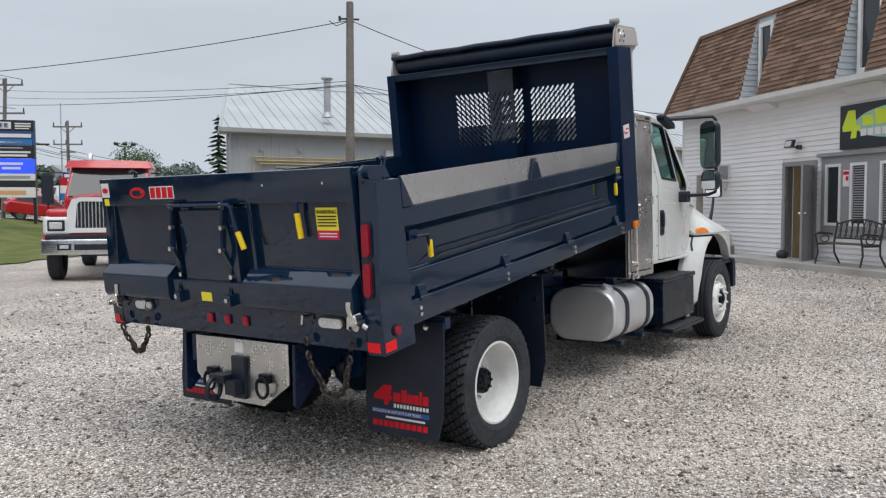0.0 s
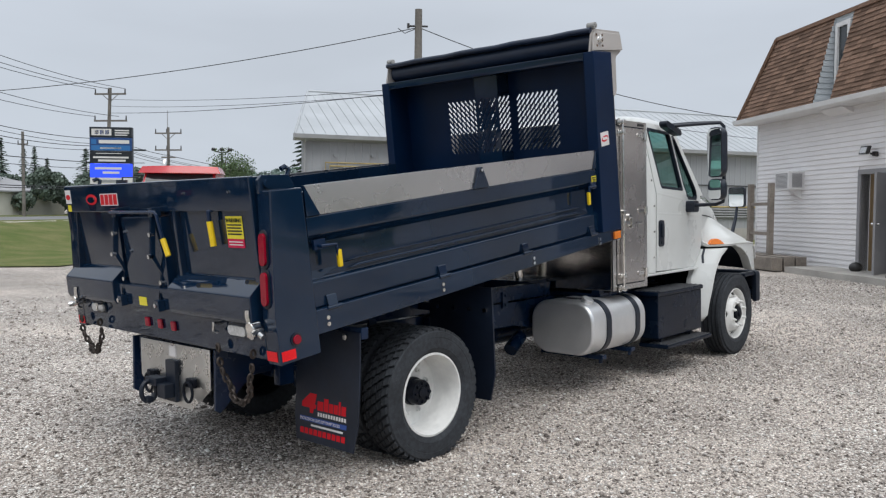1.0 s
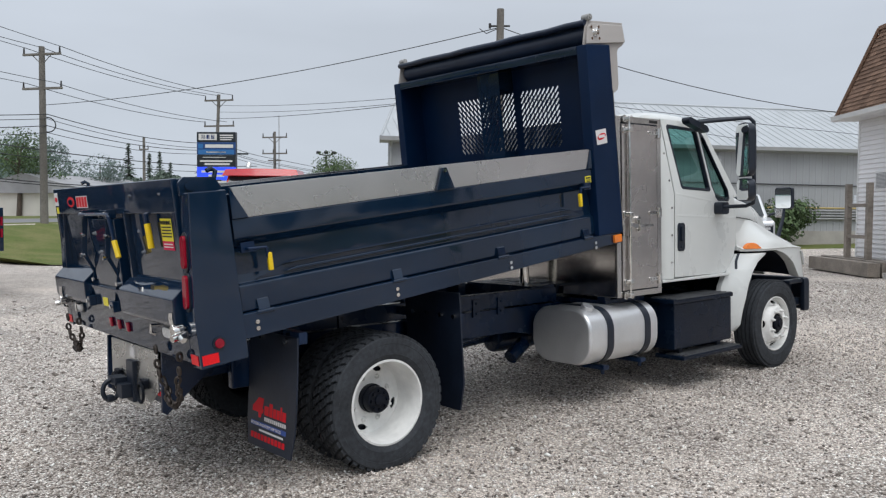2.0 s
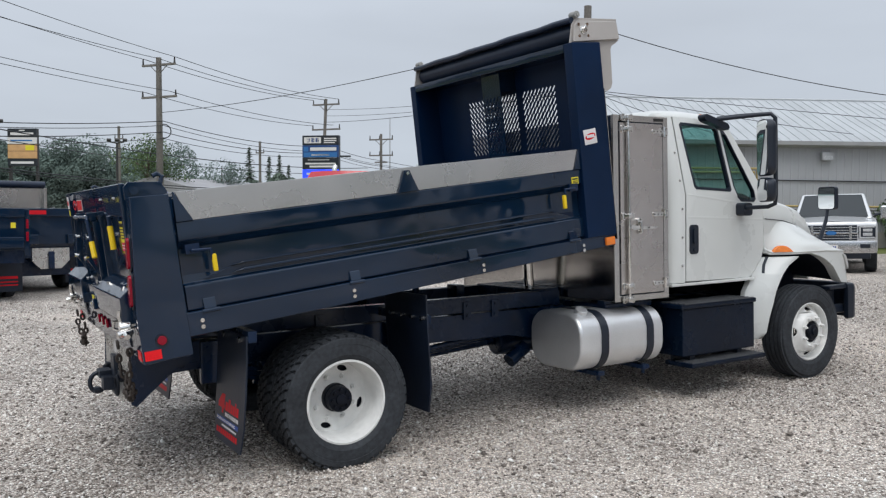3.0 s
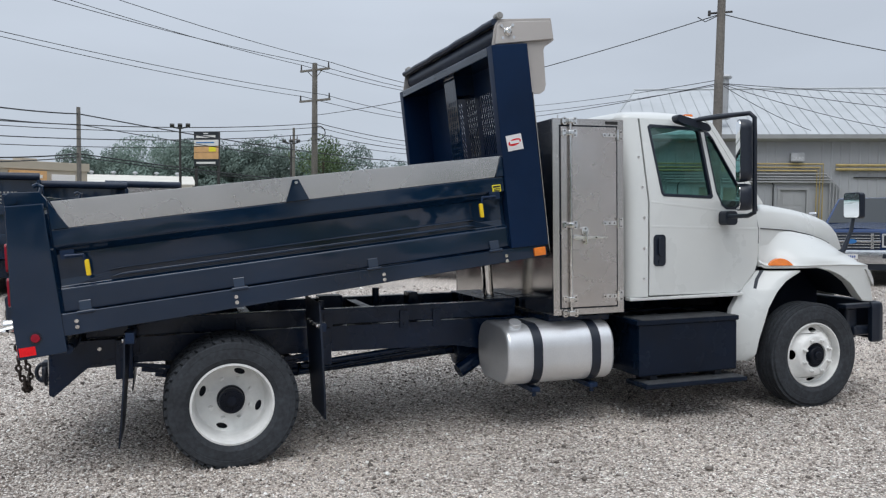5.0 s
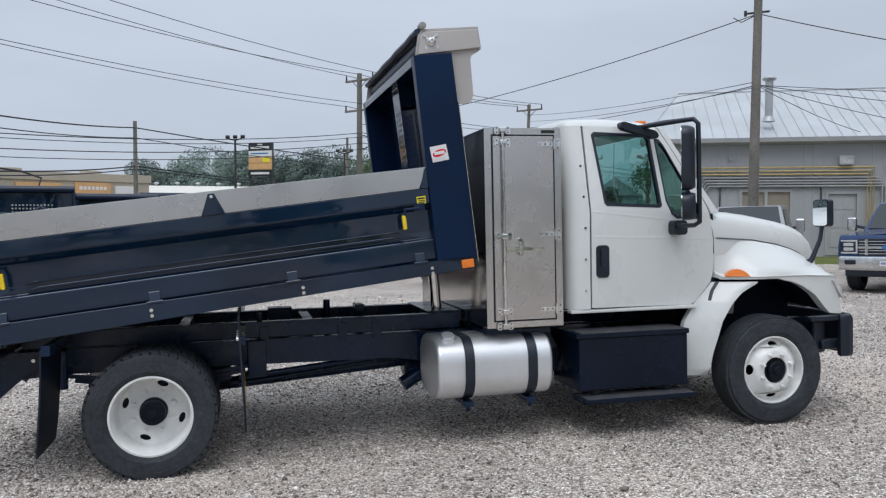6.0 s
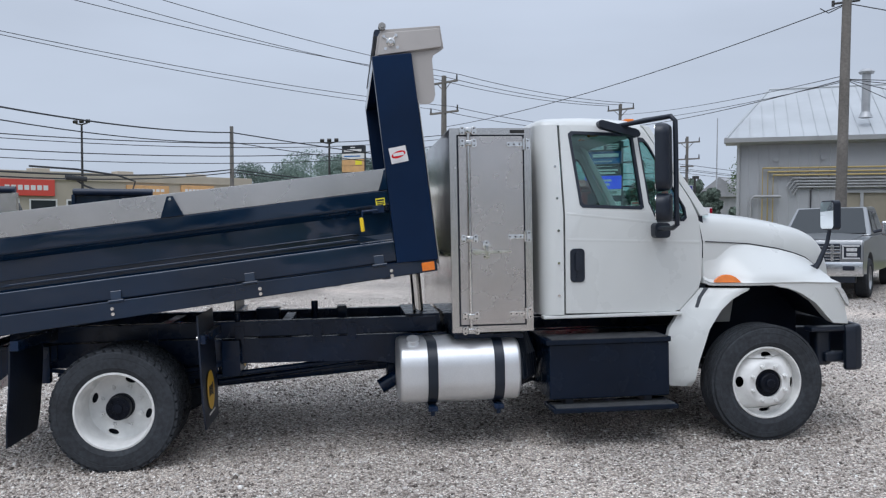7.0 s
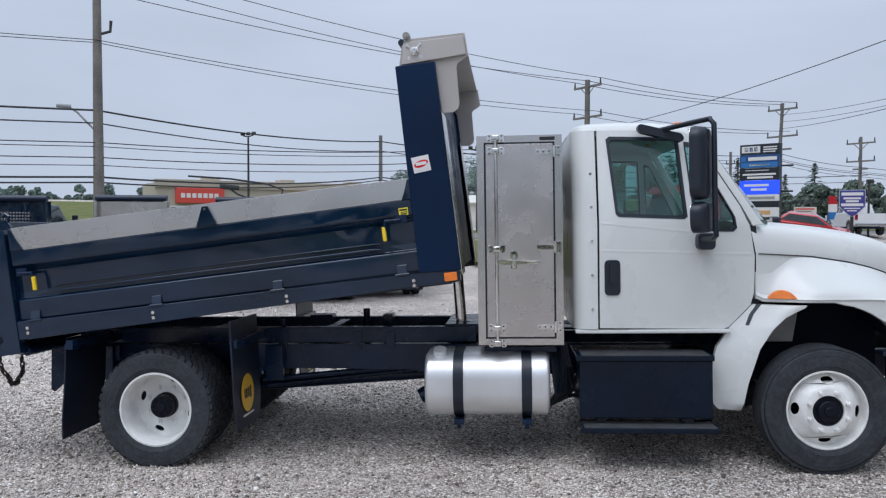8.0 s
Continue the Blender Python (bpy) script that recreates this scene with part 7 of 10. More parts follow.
def house_things():
    fw = lambda a, b, d: hp(a, d, b)
    # fascia sign, its mark drawn as shapes
    sg = thing("wall_sign", "black wall sign with lime and green mark", "sign")
    bm = bm_new()
    prism(bm, [(-5.2, 2.74), (-1.42, 2.74), (-1.42, 3.64), (-5.2, 3.64)], fw, 0.03, 0.09, 0.006)
    part("board", bm, M_SIGNBLK, sg)
    bm = bm_new()
    prism(bm, [(-3.0 + 1.15 * math.cos(a), 3.22 + 0.32 * math.sin(a)) for a in (2 * math.pi * k / 36 for k in range(36))], fw, 0.091, 0.094)
    part("oval", bm, M_MINT, sg, smooth=0)
    bm = bm_new()
    prism(bm, [(-1.52, 3.10), (-1.77, 3.10), (-1.74, 2.95), (-1.90, 2.95), (-1.92, 3.10), (-2.02, 3.10), (-2.00, 3.20), (-1.90, 3.20), (-1.86, 3.52), (-1.66, 3.52), (-1.50, 3.20)], fw, 0.095, 0.098)
    part("figure", bm, M_LIME, sg, smooth=0)
    for k, h in enumerate((0.2, 0.3, 0.2, 0.2, 0.3, 0.2)):
        bm = bm_new()
        a = -2.08 - 0.34 * k
        prism(bm, [(a, 3.18), (a - 0.28, 3.18), (a - 0.25, 3.18 + h), (a + 0.03, 3.18 + h)], fw, 0.095, 0.098)
        part("mark_block", bm, M_LIME, sg, smooth=0)
    for k in range(9):
        bm = bm_new()
        a = -2.02 - 0.19 * k
        prism(bm, [(a, 2.98), (a - 0.15, 2.98), (a - 0.15, 3.12), (a, 3.12)], fw, 0.095, 0.098)
        part("mark_bar", bm, M_STICKER, sg, smooth=0)
    # flood light
    fl = thing("flood_light", "small black wall flood light", "lamp")
    bm = bm_new()
    prism(bm, rounded(-0.14, 0.12, 2.88, 3.06, 0.02, 3), lambda a, b, d: hp(a, d + (3.06 - b) * 0.3, b), 0.16, 0.24, 0.01)
    part("housing", bm, M_IRON, fl)
    bm = bm_new()
    prism(bm, rounded(-0.11, 0.09, 2.91, 3.03, 0.015, 3), lambda a, b, d: hp(a, d + (3.06 - b) * 0.3, b), 0.241, 0.246)
    part("lens", bm, M_LAMPGLASS, fl)
    bm = bm_new()
    prism(bm, rounded(-0.16, -0.06, 2.84, 2.94, 0.02, 3), fw, 0.02, 0.10, 0.006)
    tube(bm, [hp(-0.1, 0.08, 2.88), hp(-0.06, 0.15, 2.90)], 0.02, 6)
    part("bracket", bm, M_IRON, fl)
    # window air conditioner
    ac = thing("air_conditioner", "white through-wall air conditioner", "air conditioner")
    bm = bm_new()
    prism(bm, rounded(2.62, 3.28, 2.20, 2.66, 0.02, 3), fw, 0.0, 0.42, 0.008)
    part("case", bm, M_TRIM_WHITE, ac)
    bm = bm_new()
    for k in range(12):
        prism(bm, [(2.68, 2.25 + 0.031 * k), (3.22, 2.25 + 0.031 * k), (3.22, 2.265 + 0.031 * k), (2.68, 2.265 + 0.031 * k)], fw, 0.421, 0.427)
        q0, q1 = 0.08 + 0.022 * k, 0.092 + 0.022 * k
        loft(bm, [[hp(2.618, o, z) for o, z in ((q0, 2.26), (q1, 2.26), (q1, 2.60), (q0, 2.60))], [hp(2.613, o, z) for o, z in ((q0, 2.26), (q1, 2.26), (q1, 2.60), (q0, 2.60))]])
    part("louvres", bm, M_TRIM_GREY, ac, smooth=0)["kind"] = "stuff"
    bm = bm_new()
    loft(bm, [[hp(s, 0.02, 2.20), hp(s, 0.36, 2.20), hp(s, 0.02, 1.98)] for s in (2.72, 2.75)])
    part("bracket", bm, M_TRIM_WHITE, ac)
    # bench
    bn = thing("garden_bench", "cast-iron garden bench with dark slats by the wall", "bench")
    o0, s0, s1, z0 = 0.42, -3.04, -1.80, H_BASE + 0.05
    for s in (s0, s1):
        bm = bm_new()
        tube(bm, [hp(s, o0 + 0.50, z0), hp(s, o0 + 0.44, z0 + 0.22), hp(s, o0 + 0.46, z0 + 0.42), hp(s, o0 + 0.50, z0 + 0.60), hp(s, o0 + 0.40, z0 + 0.63), hp(s, o0 + 0.10, z0 + 0.60)], 0.02, 7)
        tube(bm, [hp(s, o0 - 0.08, z0), hp(s, o0 + 0.05, z0 + 0.22), hp(s, o0 + 0.06, z0 + 0.42), hp(s, o0 - 0.02, z0 + 0.85)], 0.02, 7)
        tube(bm, [hp(s, o0 + 0.05, z0 + 0.40), hp(s, o0 + 0.46, z0 + 0.40)], 0.018, 7)
        tube(bm, [hp(s, o0 + 0.28 + 0.1 * math.cos(a), z0 + 0.51 + 0.07 * math.sin(a)) for a in (2 * math.pi * k / 10 for k in range(10))], 0.012, 6, closed=True)
        part("bench_end", bm, M_IRON, bn)
    for k in range(6):
        bm = bm_new()
        o = o0 + 0.08 + 0.068 * k
        loft(bm, [[hp(s, o, z0 + 0.415), hp(s, o + 0.05, z0 + 0.415), hp(s, o + 0.05, z0 + 0.437), hp(s, o, z0 + 0.437)] for s in (s0 - 0.03, s1 + 0.03)])
        part("slat", bm, M_SLATWOOD, bn)
    bm = bm_new()
    tube(bm, [hp(s0 + (s1 - s0) * k / 12, o0 - 0.02, z0 + 0.80 + 0.10 * math.sin(math.pi * k / 12)) for k in range(13)], 0.018, 7)
    tube(bm, [hp(s0, o0 + 0.03, z0 + 0.52), hp(s1, o0 + 0.03, z0 + 0.52)], 0.016, 7)
    for k in range(1, 16):
        t = k / 16
        tube(bm, [hp(s0 + (s1 - s0) * t, o0 + 0.03, z0 + 0.52), hp(s0 + (s1 - s0) * (t + 0.05 * (-1) ** k), o0, z0 + 0.67), hp(s0 + (s1 - s0) * t, o0 - 0.02, z0 + 0.80 + 0.10 * math.sin(math.pi * t))], 0.011, 6)
    part("backrest", bm, M_IRON, bn)
    # timber frame and skid at the corner
    tf = thing("timber_rack", "weathered timber rack of two posts on a skid", "rack")
    for s in (3.72, 2.72):
        bm = bm_new()
        loft(bm, [[hp(s - 0.06, 0.75, z), hp(s + 0.06, 0.75, z), hp(s + 0.06, 0.87, z), hp(s - 0.06, 0.87, z)] for z in (0.5, 2.36)])
        part("post", bm, M_OLDWOOD, tf)
    for z in (1.85, 1.12):
        bm = bm_new()
        loft(bm, [[hp(s, 0.79, z - 0.04), hp(s, 0.84, z - 0.04), hp(s, 0.84, z + 0.04), hp(s, 0.79, z + 0.04)] for s in (2.72, 3.72)])
        part("rail", bm, M_OLDWOOD, tf)
    for o, zz in ((0.55, 0.0), (0.85, 0.0), (1.15, -0.02)):
        bm = bm_new()
        loft(bm, [[hp(s, o - 0.13, 0.30 + zz), hp(s, o + 0.13, 0.30 + zz), hp(s, o + 0.13, 0.60 + zz), hp(s, o - 0.13, 0.60 + zz)] for s in (1.75, 4.75)])
        part("skid_beam", bm, M_OLDWOOD, tf)
    # concrete walk
    bm = bm_new()
    loft(bm, [[hp(s, 0.02, 0.2), hp(s, 1.05, 0.2), hp(s, 1.05, H_BASE + 0.03), hp(s, 0.02, H_BASE + 0.04)] for s in (H_START, -6, -3, 0, 1.6)])
    tagged(part("pavement", bm, M_CONCRETE), "pale concrete walk along the building", "pavement", kind="structure")
    # planter pot by the fender side
    pt = thing("door_stop", "dark rounded boulder by the door", "rock")
    bm = bm_new()
    bmesh.ops.create_icosphere(bm, subdivisions=2, radius=0.14, matrix=Matrix.Translation(hp(0.05, 0.32, H_BASE + 0.12)) @ Matrix.Diagonal((1, 1, 0.8, 1)))
    part("stone", bm, M_IRON, pt)


house()
house_things()

# ---- grey shed ----
SHED_C, SHED_D, SHED_N = Vector((14.27, 18.64)), Vector((0.895, -0.446)), Vector((-0.446, -0.895))
SH_EAVE, SH_BASE, SH_LEN, SH_DEPTH = 4.30, 0.25, 34.0, 8.8


def sp(s, o, z):
    q = SHED_C + SHED_D * s + SHED_N * o
    return (q.x, q.y, z)


def shed():
    so = thing("steel_shed", "long grey steel-clad shed with a pale metal roof", "building")
    fw = lambda a, b, d: sp(a, d, b)
    bm = bm_new()
    plate(bm, [(0, SH_BASE - 0.3), (SH_LEN, SH_BASE - 0.3), (SH_LEN, SH_EAVE), (0, SH_EAVE)], [[(2.95, 1.35), (4.50, 1.35), (4.50, 2.55), (2.95, 2.55)], [(5.66, 0.5), (6.52, 0.5), (6.52, 2.46), (5.66, 2.46)], [(19.4, 1.95), (20.4, 1.95), (20.4, 2.45), (19.4, 2.45)]], fw, -0.2, 0.0)
    wall = part("wall", bm, M_SHEDWALL, so, smooth=0)
    bm = bm_new()
    gable = [(0.0, SH_BASE - 0.3), (SH_DEPTH, SH_BASE - 0.3), (SH_DEPTH, SH_EAVE), (4.4, 6.40), (0.0, SH_EAVE)]
    loft(bm, [[sp(0.327 * a + ds, -a - 0.201, z) for a, z in gable] for ds in (0.0, 0.2)])
    part("end_wall", bm, M_SHEDWALL, so, smooth=0)
    # cladding ribs
    bm = bm_new()
    k = 0.05
    while k < SH_LEN:
        if not (2.85 < k < 4.6 or 5.55 < k < 6.65):
            loft(bm, [[sp(k, 0.001, z), sp(k + 0.02, 0.014, z), sp(k + 0.05, 0.014, z), sp(k + 0.07, 0.001, z)] for z in (SH_BASE, SH_EAVE - 0.02)])
        k += 0.30
    part("cladding_ribs", bm, M_SHEDWALL, wall, smooth=0)["kind"] = "stuff"
    # concrete foot
    bm = bm_new()
    loft(bm, [[sp(s, 0.0, 0.0), sp(s, 0.05, 0.0), sp(s, 0.05, 0.85 if s > 8 else 0.7), sp(s, 0.0, 0.85 if s > 8 else 0.7)] for s in (0.0, 2.8)])
    loft(bm, [[sp(s, 0.0, 0.0), sp(s, 0.05, 0.0), sp(s, 0.05, 0.95), sp(s, 0.0, 0.95)] for s in (8.0, SH_LEN)])
    part("concrete_foot", bm, M_CONCRETE, so, smooth=0)
    # roof
    ov = 0.35
    corners = [sp(-ov, ov, SH_EAVE), sp(SH_LEN, ov, SH_EAVE), sp(SH_LEN, -SH_DEPTH - ov, SH_EAVE), sp(2.88 - ov, -SH_DEPTH - ov, SH_EAVE)]
    ridge = [sp(1.44 - ov, -4.4, 6.50), sp(SH_LEN, -4.4, 6.50)]
    bm = bm_new()
    c = [bm.verts.new(p) for p in corners]
    r = [bm.verts.new(p) for p in ridge]
    for f in ((c[0], c[1], r[1], r[0]), (c[2], c[3], r[0], r[1])):
        bm.faces.new(f)
    ro = part("roof", bm, M_SHEDROOF, so, "pale ribbed metal roof", smooth=0)
    bm = bm_new()
    k = 0.0
    while k < SH_LEN:
        t = 1.0 if k > 1.44 else max(0.05, (k + ov) / (1.44 + ov))
        top = sp(k, ov + (-4.4 - ov) * t, SH_EAVE + 2.2 * t + 0.02)
        bot = sp(k, ov, SH_EAVE + 0.02)
        tube(bm, [bot, top], 0.010, 4)
        k += 0.40
    part("roof_ribs", bm, M_SHEDROOF, ro, smooth=0)["kind"] = "stuff"
    bm = bm_new()
    tube(bm, [ridge[0], ridge[1]], 0.07, 6)
    tube(bm, [ridge[0], corners[0]], 0.05, 6)
    part("ridge_cap", bm, M_SHEDROOF, ro)
    bm = bm_new()
    loft(bm, [[sp(s, ov, SH_EAVE - 0.16), sp(s, ov + 0.10, SH_EAVE - 0.13), sp(s, ov + 0.12, SH_EAVE + 0.01), sp(s, ov, SH_EAVE + 0.01)] for s in (-ov - 0.05, SH_LEN)])
    part("gutter", bm, M_SHEDTRIM, so, smooth=0)
    bm = bm_new()
    loft(bm, [[sp(s, 0.0, SH_EAVE - 0.20), sp(s, ov, SH_EAVE - 0.16), sp(s, ov, SH_EAVE - 0.12), sp(s, 0.0, SH_EAVE - 0.12)] for s in (-ov, SH_LEN)])
    part("soffit", bm, M_SHEDTRIM, so, smooth=0)
    bm = bm_new()
    tube(bm, [sp(0.06, 0.42, SH_EAVE - 0.1), sp(0.06, 0.06, SH_EAVE - 0.3), sp(0.06, 0.06, 0.4)], 0.05, 8)
    part("downpipe", bm, M_SHEDTRIM, so)
    # flue
    fx, fy = 17.87, 17.29
    bm = bm_new()
    cyl(bm, (fx, fy, 4.9), (fx, fy, 6.36), 0.13, 16)
    fl = part("flue", bm, M_GALV, so, "galvanised roof flue with a cap")
    bm = bm_new()
    cyl(bm, (fx, fy, 6.36), (fx, fy, 6.44), 0.24, 16, r2=0.16)
    cyl(bm, (fx, fy, 6.30), (fx, fy, 6.36), 0.20, 16, r2=0.24)
    part("cap", bm, M_GALV, fl)
    bm = bm_new()
    cyl(bm, (fx, fy, 4.92), (fx, fy, 5.10), 0.21, 16, r2=0.14)
    part("flashing", bm, M_GALV, fl)
    # pipe runs on the wall
    def run(name, pts, r, material, label=""):
        q = bm_new()
        tube(q, [sp(*p) for p in pts], r, 8)
        part(name, q, material, so, label)
    for k, z in enumerate((3.34, 3.22, 3.11)):
        run("gas_pipe", [(0.80 + 0.16 * k, 0.12, 0.7), (0.80 + 0.16 * k, 0.12, z), (7.00 - 0.10 * k, 0.12, z), (7.00 - 0.10 * k, 0.12, 0.7)], 0.029, M_PIPE_Y, "yellow gas pipe along the wall")
    for k, z in enumerate((3.0, 2.90, 2.81, 2.72)):
        run("conduit", [(1.55 + 0.06 * k, 0.10, z - 0.25), (1.70 + 0.06 * k, 0.10, z), (7.1 + 0.1 * k, 0.10, z), (7.25 + 0.1 * k, 0.10, z - 0.2), (7.25 + 0.1 * k, 0.10, 0.6)], 0.030, M_PIPE_G)
    run("conduit", [(0.45, 0.16, 0.8), (0.45, 0.16, 2.30), (0.55, 0.16, 2.42), (1.35, 0.16, 2.42)], 0.05, M_PIPE_G)
    run("cable", [(2.25, 0.06, 1.0), (2.25, 0.06, 2.62), (2.35, 0.06, 2.74), (5.35, 0.06, 2.74), (5.42, 0.06, 2.62), (5.42, 0.06, 0.8)], 0.022, M_CABLE)
    for k, z in enumerate((3.30, 3.16)):
        run("gas_pipe", [(7.4, 0.12, z), (10.40 - 0.1 * k, 0.12, z), (10.40 - 0.1 * k, 0.12, 1.9)], 0.045, M_PIPE_Y)
    run("cable", [(8.0, 0.05, 2.90), (22.0, 0.05, 2.80)], 0.022, M_CABLE)
    for k in range(5):
        run("gas_pipe", [(10.2, 0.10, 1.92 - 0.11 * k), (26.0, 0.10, 1.86 - 0.11 * k)], 0.038, M_PIPE_Y if k == 0 else M_PIPE_G)
    for s, z in ((6.15, 3.56), (13.1, 3.78)):
        bm = bm_new()
        prism(bm, rounded(s - 0.22, s + 0.22, z - 0.15, z + 0.15, 0.03, 3), fw, 0.02, 0.20, 0.01)
        wl_ = part("wall_lamp", bm, M_GALV, so, "grey wall pack lamp")
        bm = bm_new()
        prism(bm, rounded(s - 0.18, s + 0.18, z - 0.12, z + 0.02, 0.02, 3), fw, 0.201, 0.21)
        part("lens", bm, M_LAMPGLASS, wl_)
    for s, z in ((1.2, 3.62), (2.6, 3.66)):
        bm = bm_new()
        cyl(bm, sp(s, 0.0, z), sp(s, 0.08, z), 0.08, 12)
        part("vent_cap", bm, M_SHEDWALL, so)
    # door and window
    bm = bm_new()
    plate(bm, [(5.58, 0.45), (6.60, 0.45), (6.60, 2.54), (5.58, 2.54)], [[(5.66, 0.5), (6.52, 0.5), (6.52, 2.46), (5.66, 2.46)]], fw, -0.1, 0.03)
    dr = part("door", bm, M_SHEDTRIM, so, "pale panelled steel door", smooth=0)
    bm = bm_new()
    prism(bm, [(5.66, 0.5), (6.52, 0.5), (6.52, 2.46), (5.66, 2.46)], fw, -0.08, -0.04)
    for a in (5.76, 6.13):
        for z0, z1 in ((0.7, 1.25), (1.35, 1.85), (1.95, 2.32)):
            prism(bm, [(a, z0), (a + 0.28, z0), (a + 0.28, z1), (a, z1)], fw, -0.04, -0.025, 0.006)
    part("leaf", bm, M_SHEDTRIM, dr)
    bm = bm_new()
    plate(bm, [(2.88, 1.28), (4.57, 1.28), (4.57, 2.62), (2.88, 2.62)], [[(2.97, 1.37), (3.68, 1.37), (3.68, 2.53), (2.97, 2.53)], [(3.77, 1.37), (4.48, 1.37), (4.48, 2.53), (3.77, 2.53)]], fw, -0.08, 0.03)
    wd = part("window", bm, M_SHEDTRIM, so, "two-light window with drawn tan blinds", smooth=0)
    bm = bm_new()
    prism(bm, [(2.97, 1.37), (4.48, 1.37), (4.48, 2.53), (2.97, 2.53)], fw, -0.06, -0.05)
    part("pane", bm, mat("tan_blind_pane", (0.30, 0.27, 0.21), 0.2, stain=0.1), wd, smooth=0)
    bm = bm_new()
    for k in range(8):
        prism(bm, [(19.4, 1.96 + 0.062 * k), (20.4, 1.96 + 0.062 * k), (20.4, 1.99 + 0.062 * k), (19.4, 1.99 + 0.062 * k)], fw, -0.05, 0.04)
    part("wall_vent", bm, M_SHEDTRIM, so, "louvred wall vent", smooth=0)


shed()
lawn()

# ---- poles and overhead lines ----
def ground_at(x, y):
    return ground_z(x, y)


def sag_wire(a, b, sag, r, n=14):
    a, b = Vector(a), Vector(b)
    bm = bm_new()
    tube(bm, [a.lerp(b, k / n) - Vector((0, 0, sag * 4 * (k / n) * (1 - k / n))) for k in range(n + 1)], r, 5)
    return bm


def pole_thing(name, label, x, y, top, r0=0.15, r1=0.10, lean=(0, 0), material=None):
    z0 = ground_at(x, y) - 0.05
    po = thing(name, label, "utility pole")
    bm = bm_new()
    tube(bm, [(x - lean[0] * (1 - k / 6), y - lean[1] * (1 - k / 6), z0 + (top - z0) * k / 6) for k in range(7)], r0, 12, radii=[r0 + (r1 - r0) * k / 6 for k in range(7)])
    part("shaft", bm, material or M_POLEWOOD, po)
    return po


def cross_arm(po, x, y, z, half, d, braces=True, pins=True, name="cross_arm"):
    bm = bm_new()
    a, b = Vector((x, y, z)) - Vector((d.x, d.y, 0)) * half, Vector((x, y, z)) + Vector((d.x, d.y, 0)) * half
    tube(bm, [a, b], 0.062, 4)
    if braces:
        for q in (-0.5, 0.5):
            tube(bm, [(x, y, z - 0.45), (x + d.x * half * q, y + d.y * half * q, z - 0.03)], 0.02, 4)
    arm = part(name, bm, M_POLEWOOD, po)
    if pins:
        for q in (-0.95, -0.12, 0.95):
            bm = bm_new()
            px, py = x + d.x * half * q, y + d.y * half * q
            cyl(bm, (px, py, z + 0.05), (px, py, z + 0.30), 0.045, 8, r2=0.03)
            part("insulator", bm, M_IRON, arm)
    return arm


H1, HA, HB = lv(6.31, 33.15), lv(18.15, 41.68), lv(24.8, 47.15)
WOOD = Vector((-11.1, 19.1, 0))
ARM_D = Vector((-ROAD_N.x, -ROAD_N.y)).normalized()
p1 = pole_thing("utility_pole", "tall wooden utility pole with cross arms by the road", H1.x - 0.1, H1.y, 8.65, 0.17, 0.12)
cross_arm(p1, H1.x - 0.1, H1.y, 8.32, 0.95, ARM_D)
cross_arm(p1, H1.x - 0.1, H1.y, 6.85, 1.0, ARM_D, braces=False)
bm = bm_new()
tube(bm, [(H1.x + 0.1 + 0.32 * math.cos(a), H1.y, 5.3 + 0.32 * math.sin(a)) for a in (2 * math.pi * k / 16 for k in range(16))], 0.025, 6, closed=True)
part("cable_coil", bm, M_CABLE, p1)
pA = pole_thing("utility_pole", "wooden utility pole with cross arms, leaning slightly", HA.x, HA.y, 8.65, 0.12, 0.09, (0.25, -0.2))
cross_arm(pA, HA.x, HA.y, 8.30, 0.95, ARM_D)
cross_arm(pA, HA.x, HA.y, 6.75, 1.0, ARM_D, braces=False)
cross_arm(pA, HA.x, HA.y, 6.0, 0.6, ARM_D, braces=False, pins=False)
pB = pole_thing("utility_pole", "wooden utility pole with cross arms far along the road", HB.x, HB.y, 7.25, 0.12, 0.09)
cross_arm(pB, HB.x, HB.y, 6.85, 0.95, ARM_D)
cross_arm(pB, HB.x, HB.y, 5.70, 0.95, ARM_D, braces=False)
cross_arm(pB, HB.x, HB.y, 5.20, 0.5, ARM_D, braces=False, pins=False)
pW = pole_thing("utility_pole", "grey wooden utility pole with a street light arm", WOOD.x, WOOD.y, 9.4, 0.19, 0.13)
bm = bm_new()
tube(bm, [(WOOD.x, WOOD.y, 4.65), (WOOD.x - 0.55, WOOD.y - 0.3, 5.32), (WOOD.x - 0.75, WOOD.y - 0.4, 5.47)], 0.035, 8)
sl = part("lamp_arm", bm, M_GALV, pW)
bm = bm_new()
box(bm, -0.32, 0.12, -0.10, 0.10, -0.05, 0.06, 0.03)
part("street_lamp", bm, M_GALV, sl, "grey street lamp head", m=Matrix.Translation((WOOD.x - 0.82, WOOD.y - 0.44, 5.50)) @ Matrix.Rotation(radians(34), 4, "Z"))
bm = bm_new()
tube(bm, [(WOOD.x, WOOD.y, 7.9), (WOOD.x + 0.35, WOOD.y + 0.2, 8.05), (WOOD.x + 0.38, WOOD.y + 0.2, 8.4)], 0.05, 6)
part("insulator_bracket", bm, M_IRON, pW)

